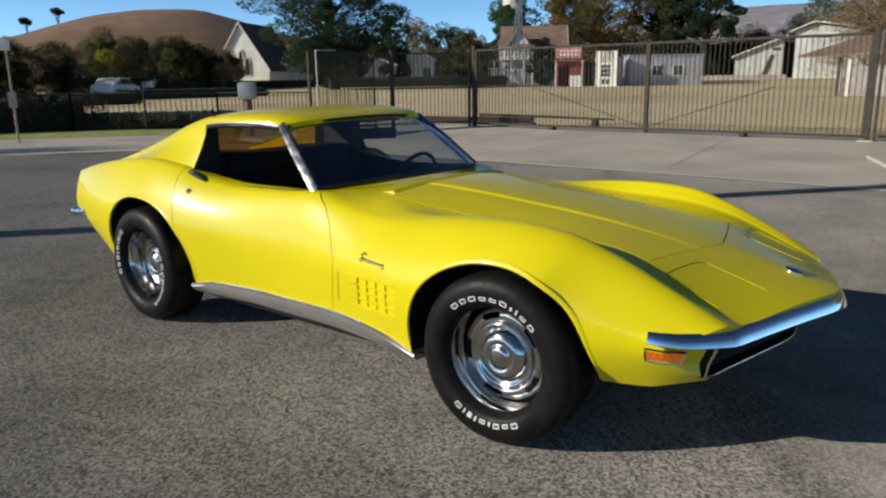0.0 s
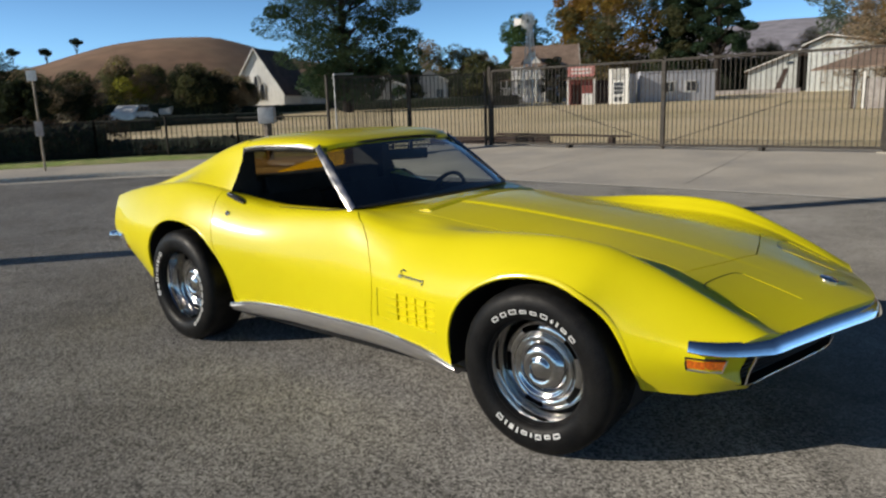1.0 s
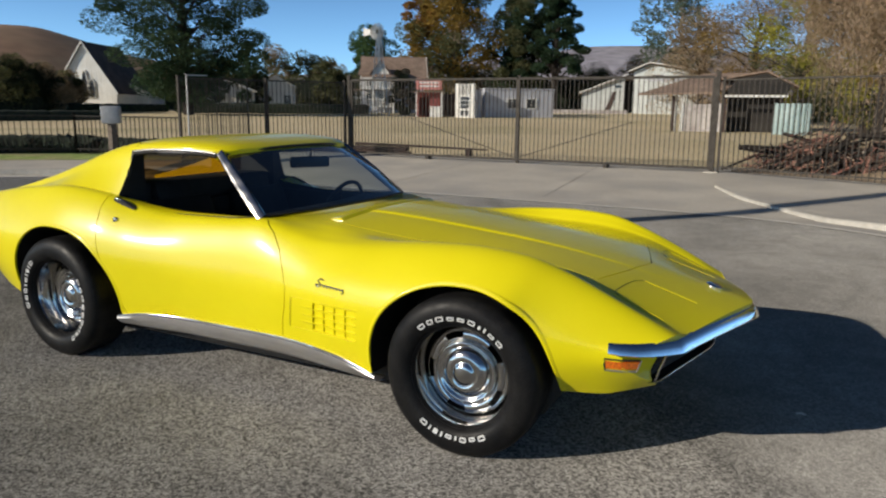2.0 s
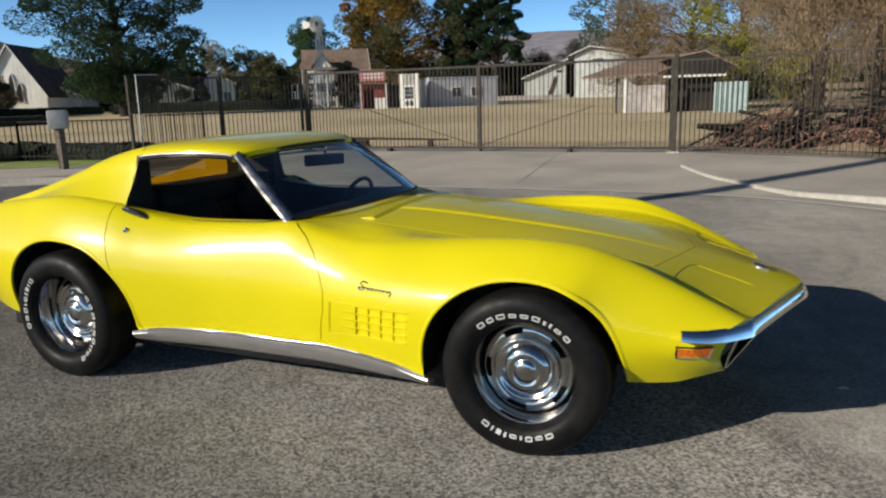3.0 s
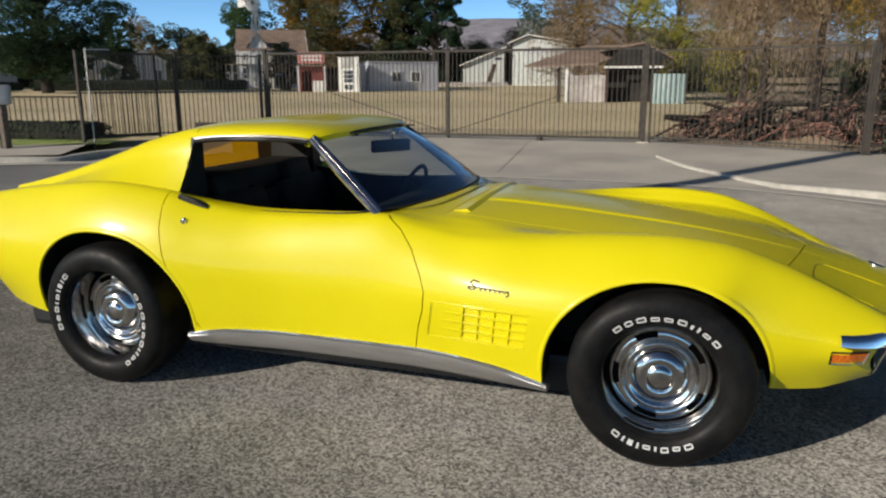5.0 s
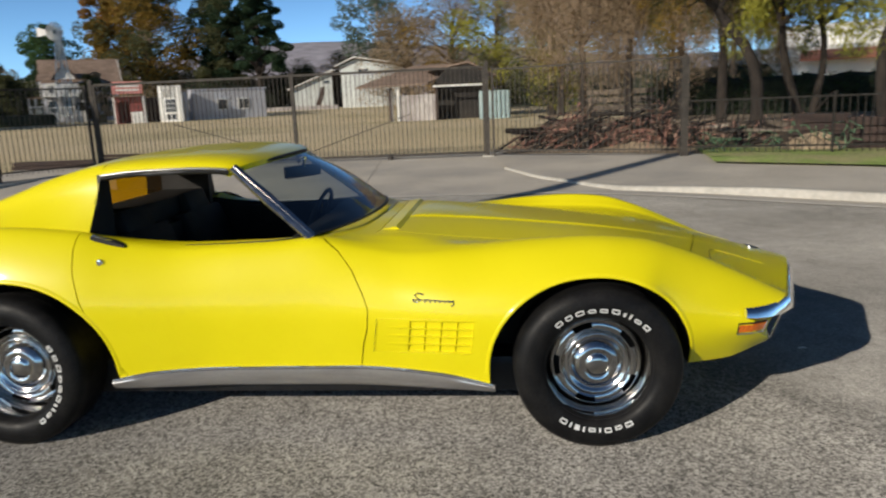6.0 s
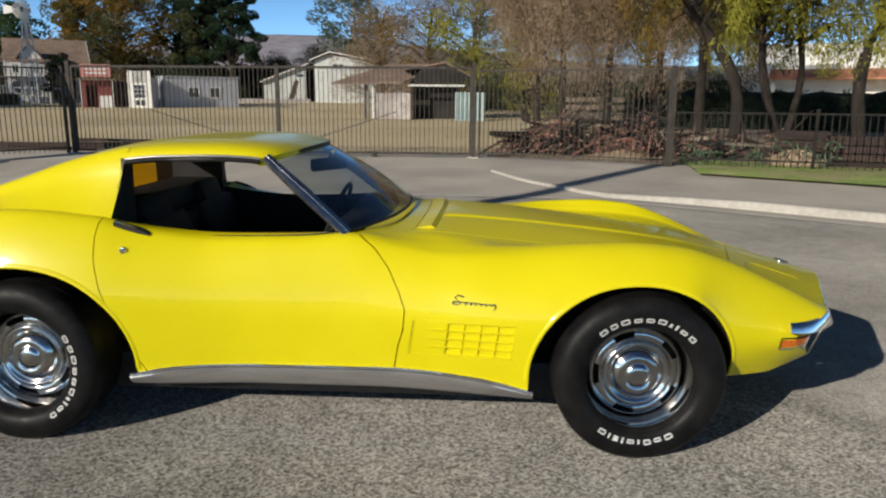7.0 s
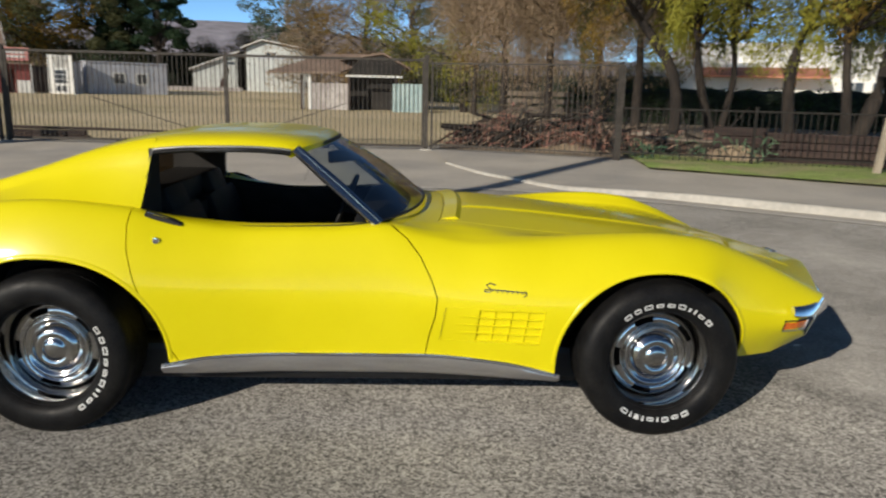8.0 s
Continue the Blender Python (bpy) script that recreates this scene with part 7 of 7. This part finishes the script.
part("awning_beam", bbox(-0.6, -1.72, 1.95, 2.75, -1.55, 2.06), WHITEWALL, barn)
bm = bmesh.new()
plane = [Vector(p) for p in ((-5.2, -1.9, 2.02), (-0.9, -1.95, 2.12), (2.0, 2.0, 3.35), (-1.9, 2.0, 3.30))]
lo, hi = [bm.verts.new(p) for p in plane], [bm.verts.new(p + Vector((0, 0, 0.1))) for p in plane]
bm.faces.new(lo[::-1]), bm.faces.new(hi)
for i in range(4):
    bm.faces.new((lo[i], lo[(i + 1) % 4], hi[(i + 1) % 4], hi[i]))
bmesh.ops.recalc_face_normals(bm, faces=bm.faces)
part("roof_slope", bm, BROWNROOF, barn)
bm = bmesh.new()
prism(bm, [(-0.9, 2.9), (1.6, 3.32), (1.6, 3.42), (-0.9, 3.0)], -1.2, 2.4, lambda u, v, q: (u, q, v))
prism(bm, [(1.6, 3.32), (1.6, 3.42), (3.3, 2.55), (3.3, 2.45)], -1.2, 2.4, lambda u, v, q: (u, q, v))
part("roof_slope", bm, BROWNROOF, barn)
bm = bmesh.new()
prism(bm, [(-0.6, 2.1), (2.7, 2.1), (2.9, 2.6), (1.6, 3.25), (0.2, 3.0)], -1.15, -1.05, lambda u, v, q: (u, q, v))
part("gable", bm, PAINTEDSHADE, barn, "gable boards coloured near-black for their shade")
part("inner_post", bbox(-3.16, -1.2, 0, -3.04, -1.08, 2.2), WHITEWALL, barn)
for xx in (-3.2,):
    part("post", bbox(xx - 0.07, -1.5, 0, xx + 0.07, -1.36, 2.0), OLDWOOD, barn)
x, y = bearing(4.0, -1.4, 43)
panel = thing("sheet_wall", "pale turquoise corrugated sheet wall beside the barn", "wall", x, y, ground_z(x, y), 0)
for k in range(7):
    bm = bmesh.new()
    tube(bm, [(-1.2 + 0.25 * k, 0, 0.0), (-1.2 + 0.25 * k, 0, 1.62)], 0.135, 8)
    part("corrugation", bm, TURQ, panel, smooth=60)

# White house with clay tile roof behind a hedge.
x, y = bearing(8.0, 25.0, 62)
villa = thing("villa", "white rendered house with a low clay-tile roof", "house", x, y, ground_z(x, y) - 0.25, -24)
part("wall", bbox(-10.5, 0, 0, 10, 6, 3.9), WHITEWALL, villa)
part("wall", bbox(-6.5, 3, 3.9, 9, 7, 5.6), WHITEWALL, villa)
bm = bmesh.new()
prism(bm, [(-0.4, 2.75), (2.6, 3.75), (2.6, 3.9), (-0.4, 2.9)], -4.2, 5.0, lambda u, v, q: (q, u - 1.6, v))
part("porch_roof", bm, REDROOF, villa, "low clay-tile porch roof")
for xx in (-7.5, 6.8, 8.6):
    window(villa, xx, -0.04, 1.2, 1.3, 1.4)


def hedge(name, label, a, b, height, depth, z, leaf, count, material):
    cx, cy = (a[0] + b[0]) / 2, (a[1] + b[1]) / 2
    ob = thing(name, label, "hedge", cx, cy, ground_z(cx, cy) - 0.05 if z is None else z)
    hr = random.Random(5)
    vb = Vector((b[0] - a[0], b[1] - a[1], 0)) / 2 / far_size(cx, cy)
    va = -vb
    verts, faces = [], []
    steps = max(int((vb - va).length / (depth * 0.8)), 2)
    for k in range(steps + 1):
        p = va.lerp(vb, k / steps)
        for zz in np.arange(min(depth, height) * 0.4, height * 0.85, min(depth, height) * 0.5):
            leaf_cloud((verts, faces), p + Vector((hr.uniform(-.2, .2), hr.uniform(-.2, .2), zz)), min(depth, height * 0.7) * hr.uniform(0.55, 0.75), count, leaf, hr, 0.9)
    me = bpy.data.meshes.new("foliage")
    me.from_pydata([tuple(v) for v in verts], [], faces)
    finish(me, material)
    tagged(part("foliage", me, None, ob), kind="stuff")
    # A dark body inside stands for the shade between the leaves.
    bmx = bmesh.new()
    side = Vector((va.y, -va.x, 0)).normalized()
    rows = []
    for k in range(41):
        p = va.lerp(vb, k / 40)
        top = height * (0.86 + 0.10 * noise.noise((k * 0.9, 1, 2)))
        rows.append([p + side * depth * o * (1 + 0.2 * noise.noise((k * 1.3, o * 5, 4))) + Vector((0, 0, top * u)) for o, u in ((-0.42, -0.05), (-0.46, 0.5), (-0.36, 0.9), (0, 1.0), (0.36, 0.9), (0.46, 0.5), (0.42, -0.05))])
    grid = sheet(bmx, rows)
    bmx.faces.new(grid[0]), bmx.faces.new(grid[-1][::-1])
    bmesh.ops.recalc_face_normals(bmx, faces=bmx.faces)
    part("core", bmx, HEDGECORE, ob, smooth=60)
    return ob


hedge("hedge", "long dark clipped hedge before the white house", bearing(8.0, 12.0, 37), bearing(8.0, 40, 37), 1.95, 1.2, 0.1, 0.07, 700, HEDGE)
hedge("hedge", "dark hedge before the chapel", bearing(1.5, -58, 80), bearing(1.5, -49, 84), 1.0, 1.0, None, 0.16, 160, HEDGE)
hedge("hedge", "tall dark hedge at the edge of the church grounds", bearing(0.0, -84, 47), bearing(0.0, -62, 47), 0.85, 1.2, None, 0.06, 420, DARKLEAF)
hedge("hedge", "long dark hedge at the edge of the church grounds", bearing(0.0, -63, 54), bearing(0.0, -53, 57), 0.8, 1.2, None, 0.06, 420, DARKLEAF)
hedge("hedge", "dark shrubs behind the parked cars", bearing(0.0, -67, 76), bearing(0.0, -57, 78), 1.7, 1.6, None, 0.10, 360, DARKLEAF)
hedge("thicket", "dense dark thicket behind the farm yard", bearing(8.0, 0.8, 72), bearing(8.0, 19, 60), 3.0, 2.6, None, 0.11, 900, OLIVELEAF)
hedge("hedge", "row of low dark shrubs along the far edge of the field", bearing(4.0, -47.5, 80), bearing(4.0, -33.6, 80), 1.25, 1.4, None, 0.10, 300, DARKLEAF)
hedge("thicket", "dark band of trees behind the sheds", bearing(4.0, -31, 134), bearing(4.0, -12.0, 134), 6.0, 3.6, None, 0.24, 420, DARKLEAF)
hedge("thicket", "dense row of dull dark trees beyond the field", bearing(4.0, -50, 100), bearing(4.0, -34.2, 98), 4.6, 3.4, None, 0.20, 620, OLIVELEAF)
for a, b, tall in (((-10.9, 9.2), (-14.0, 8.7), 0.55), ((-13.9, 8.7), (-16.7, 6.0), 0.62), ((-16.6, 6.1), (-19.4, 0.8), 1.1)):
    hedge("hedge", "low dark brown straggling hedge behind the low fence", a, b, tall, 0.8, 0.1, 0.035, 700, BANKLEAF)


# ---- yard clutter behind the right fences ----
def brush_pile(x, y, w, d, h, count, material, label, seed):
    """Cut branches thrown in a heap: thick limbs below, thin bent twigs over them, some sticking out."""
    br = random.Random(seed)
    ob = thing("brush_pile", label, "brush", x, y, 0.16)
    for share, mat, lo_l, hi_l, rad in ((0.10, BARK, 0.9, 2.2, 0.035), (0.55, material, 0.3, 1.0, 0.010), (0.35, TWIGGREY if material is TWIG else TWIG, 0.5, 1.6, 0.008)):
        bmx = bmesh.new()
        for _ in range(int(count * share)):
            px, py = br.gauss(0, 0.42) * w, br.gauss(0, 0.35) * d
            lump = 0.65 + 0.5 * noise.noise((px * 1.7 + seed, py * 1.7, seed))
            top = max(h * lump * math.exp(-(px / w) ** 2 * 1.3 - (py / d) ** 2), 0.1)
            pz = br.uniform(0, 1) * top
            a = br.gauss(0.3, 0.9)
            L = br.uniform(lo_l, hi_l)
            v = Vector((math.cos(a), math.sin(a), br.uniform(-0.3, 0.55) if br.random() < 0.85 else br.uniform(0.8, 2.0))).normalized() * L / 2
            c = Vector((px, py, pz + 0.04))
            bend = Vector((br.uniform(-.15, .15), br.uniform(-.15, .15), br.uniform(-.05, .18)))
            lo = c - v
            lo.z = max(lo.z, 0.0)
            r = rad * br.uniform(0.6, 1.7)
            tube(bmx, [lo, c + bend, c + v], [r, r * 0.7, r * 0.25], 4, caps=False)
        tagged(part("brushwood", bmx, mat, ob), kind="stuff")
    return ob


brush_pile(2.3, 13.6, 1.3, 0.9, 1.1, 420, TWIG, "heap of reddish-brown cut branches", 3)
brush_pile(3.9, 13.2, 1.1, 0.9, 1.15, 420, TWIG, "heap of dry reddish twigs", 4)
brush_pile(5.4, 13.6, 1.4, 0.9, 0.6, 150, TWIGGREY, "tangle of grey-brown dry branches", 5)
brush_pile(7.2, 12.4, 1.3, 0.8, 0.5, 130, TWIGGREY, "straggly dry brush along the fence", 6)
wr = random.Random(9)


def log(x, y, z, L, r, rz, tilt, material, label):
    ob = thing("log", label, "log", x, y, z, rz, group="logs")
    bmx = bmesh.new()
    tube(bmx, [(-L / 2, 0, 0), (0, wr.uniform(-.05, .05), tilt * 0.5), (L / 2, 0, tilt)], [r, r * 0.95, r * 0.85], 9)
    part("trunk", bmx, material, ob, smooth=50)
    return ob


for k in range(9):
    log(2.6 + 0.5 * k, 15.2 + 0.3 * (k % 3), 0.30 + 0.12 * (k % 2), wr.uniform(1.0, 2.0), wr.uniform(0.06, 0.12), wr.uniform(-40, 40), wr.uniform(-0.05, 0.25), PALEBARK if k % 3 == 0 else BARK, "cut log lying in the yard")
wagon = thing("wooden_wagon", "old grey-brown wooden flat wagon with stacked boards", "wagon", 5.55, 29.0, ground_z(5.55, 29.0), -4)
for k in range(3):
    part("deck_board", bbox(-1.38, -0.5 + 0.34 * k, 0.93, 1.38, -0.18 + 0.34 * k, 1.0, bevel=0.008), GREYPLANK, wagon)
for zz in (0.56, 0.9, 1.22):
    part("side_board", bbox(-1.42, -0.58, zz, 1.42, -0.53, zz + 0.20, bevel=0.008), GREYPLANK, wagon)
for xx in (-1.25, 0, 1.25):
    part("stake", bbox(xx - 0.04, -0.64, 0.3, xx + 0.04, -0.585, 1.46, bevel=0.008), GREYPLANK, wagon)
for xx in (-0.9, 0.9):
    bm = bmesh.new()
    revolve(bm, [(0.48, -0.03), (0.48, 0.03), (0.41, 0.03), (0.41, -0.03), (0.48, -0.03)], 24)
    wh2 = part("wheel", bm, GREYPLANK, wagon, at=pose(xx, -0.68, 0.48))
    for k in range(8):
        bm = bmesh.new()
        a = math.pi * 2 * k / 8
        tube(bm, [(0, 0, 0), (0.43 * math.cos(a), 0, 0.43 * math.sin(a))], 0.018, 4)
        part("spoke", bm, GREYPLANK, wh2)
for x, y, L, rz in ((6.6, 12.3, 2.6, -12), (7.2, 12.9, 1.8, 8), (3.2, 14.4, 2.2, 20), (1.6, 14.2, 1.6, -30)):
    plank = thing("plank", "long pale weathered plank lying in the brush", "plank", x, y, 0.45, rz, group="loose planks")
    part("board", bbox(-L / 2, -0.09, 0, L / 2, 0.09, 0.045, bevel=0.006, m=pose(0, 0, 0, 8, 2, 0)), GREYPLANK, plank)
    part("prop", bbox(-0.12, -0.1, -0.29, 0.12, 0.1, 0.0, bevel=0.02), BARK, plank)
for x, y, r, h in ((6.65, 10.9, 0.75, 0.32), (3.6, 12.6, 1.0, 0.16)):
    mound = thing("spoil_heap", "small heap of sandy spoil behind the fence", "heap", x, y, 0.14)
    bm = bmesh.new()
    sheet(bm, [[(r * g * math.cos(a) * 1.3, r * g * math.sin(a), h * (0.5 + 0.5 * math.cos(math.pi * g)) * (1 + 0.4 * noise.noise((3 * math.cos(a), 3 * math.sin(a) + x, g * 3)))) for a in (2 * math.pi * k / 28 for k in range(29))] for g in (0.02, 0.2, 0.4, 0.6, 0.8, 1.0)])
    bmesh.ops.recalc_face_normals(bm, faces=bm.faces)
    part("spoil", bm, SAND, mound, smooth=60)
for k, (x, y, w, h, m, lab) in enumerate(((7.05, 11.7, 1.0, 0.62, OLDWOOD, "reddish-brown wooden crate behind the fence"), (8.25, 10.2, 2.5, 0.58, OLDWOOD, "long dark-brown timber box behind the fence"), (7.9, 14.4, 1.0, 0.45, OLDWOOD, "stack of old brown planks"))):
    cr = thing("crate", lab, "crate", x, y, 0.16, -20)
    for j in range(4):
        part("board", bbox(-w / 2, -0.25, 0.02 + j * h / 4, w / 2, -0.22, 0.0 + (j + 1) * h / 4, bevel=0.004), m, cr)
        part("board", bbox(-w / 2, 0.22, 0.02 + j * h / 4, w / 2, 0.25, 0.0 + (j + 1) * h / 4, bevel=0.004), m, cr)
    part("lid", bbox(-w / 2, -0.25, h, w / 2, 0.25, h + 0.03, bevel=0.004), m, cr)
net = thing("netting", "green garden netting tied behind the low fence", "netting", 5.6, 10.45, 0.18, -14)
for k in range(46):
    bm = bmesh.new()
    u, v = wr.uniform(-1.3, 1.4), wr.uniform(0.0, 0.35)
    du, dv = wr.uniform(-0.35, 0.35), wr.uniform(0.05, 0.3)
    tube(bm, [(u, wr.uniform(-.1, .1), v), (u + du * 0.5, 0.03, v + dv * 0.8), (u + du, wr.uniform(-.1, .1), v + dv * wr.uniform(0.3, 1.0))], wr.uniform(0.006, 0.016), 4)
    part("strand", bm, GREENFENCE, net)

# Parked vehicles of the church grounds.


def parked_car(x, y, rz, paint, label):
    ob = thing("parked_car", label, "car", x, y, ground_z(x, y), rz, group="parked cars")
    bmx = bmesh.new()
    prism(bmx, [(-2.2, 0.35), (2.2, 0.35), (2.25, 0.75), (1.2, 0.9), (0.7, 1.4), (-1.0, 1.42), (-1.7, 0.95), (-2.2, 0.9)], -0.85, 0.85, lambda u, v, q: (u, q, v))
    bmesh.ops.bevel(bmx, geom=bmx.edges[:], offset=0.07, segments=2, affect="EDGES")
    part("body", bmx, paint, ob, smooth=35)
    bmx = bmesh.new()
    prism(bmx, [(1.0, 0.93), (0.65, 1.32), (-0.95, 1.34), (-1.5, 0.95)], -0.87, 0.87, lambda u, v, q: (u, q, v))
    part("glasshouse", bmx, PANE, ob)
    for wx in (-1.4, 1.4):
        for sy in (-1, 1):
            bmx = bmesh.new()
            revolve(bmx, [(0.0, -0.1), (0.3, -0.1), (0.33, -0.06), (0.33, 0.06), (0.3, 0.1), (0.0, 0.1)], 20)
            part("wheel", bmx, RUBBER, ob, at=pose(wx, sy * 0.78, 0.33), smooth=40)
    return ob


for t, az, d, rz, paint, lab in ((0.0, -63.0, 60, 128, WHITEWALL, "white car parked by the church grounds"), (0.0, -60.4, 78, 125, WHITEWALL, "pale van-like car parked under trees"), (1.5, -48.9, 104, 40, GALV, "pale grey car parked by the chapel")):
    x, y = bearing(t, az, d)
    parked_car(x, y, rz, paint, lab)
x, y = bearing(4.0, -40.4, 87)
gable_house("far_cottage", "white cottage half hidden by trees", x, y, 38, 3.8, 6, 2.9, 3.9, WHITEWALL, DARKROOF, "house", 0.3, 0.8, windows=((-1.2, 1.0, 0.9, 1.0), (1.2, 1.0, 0.9, 1.0)))
x, y = bearing(4.0, -43.9, 86)
gable_house("far_cottage", "white cottage behind bare trees", x, y, 42, 5.4, 6, 2.3, 3.3, WHITEWALL, DARKROOF, "house", 0.3, 0.8, windows=((-1.2, 1.0, 0.9, 1.0), (1.2, 1.0, 0.9, 1.0)))

scrap = thing("litter_scrap", "small white scrap of litter lying on the asphalt", "litter", 2.465, 0.31, 0.0)
bm = bmesh.new()
sheet(bm, [[(-0.022, -0.012, 0.002), (0.0, -0.014, 0.008), (0.024, -0.008, 0.003)], [(-0.018, 0.0, 0.007), (0.003, 0.001, 0.013), (0.021, 0.004, 0.006)], [(-0.020, 0.012, 0.002), (0.001, 0.014, 0.006), (0.018, 0.012, 0.002)]])
part("scrap", bm, WHITEWALL, scrap, smooth=50)
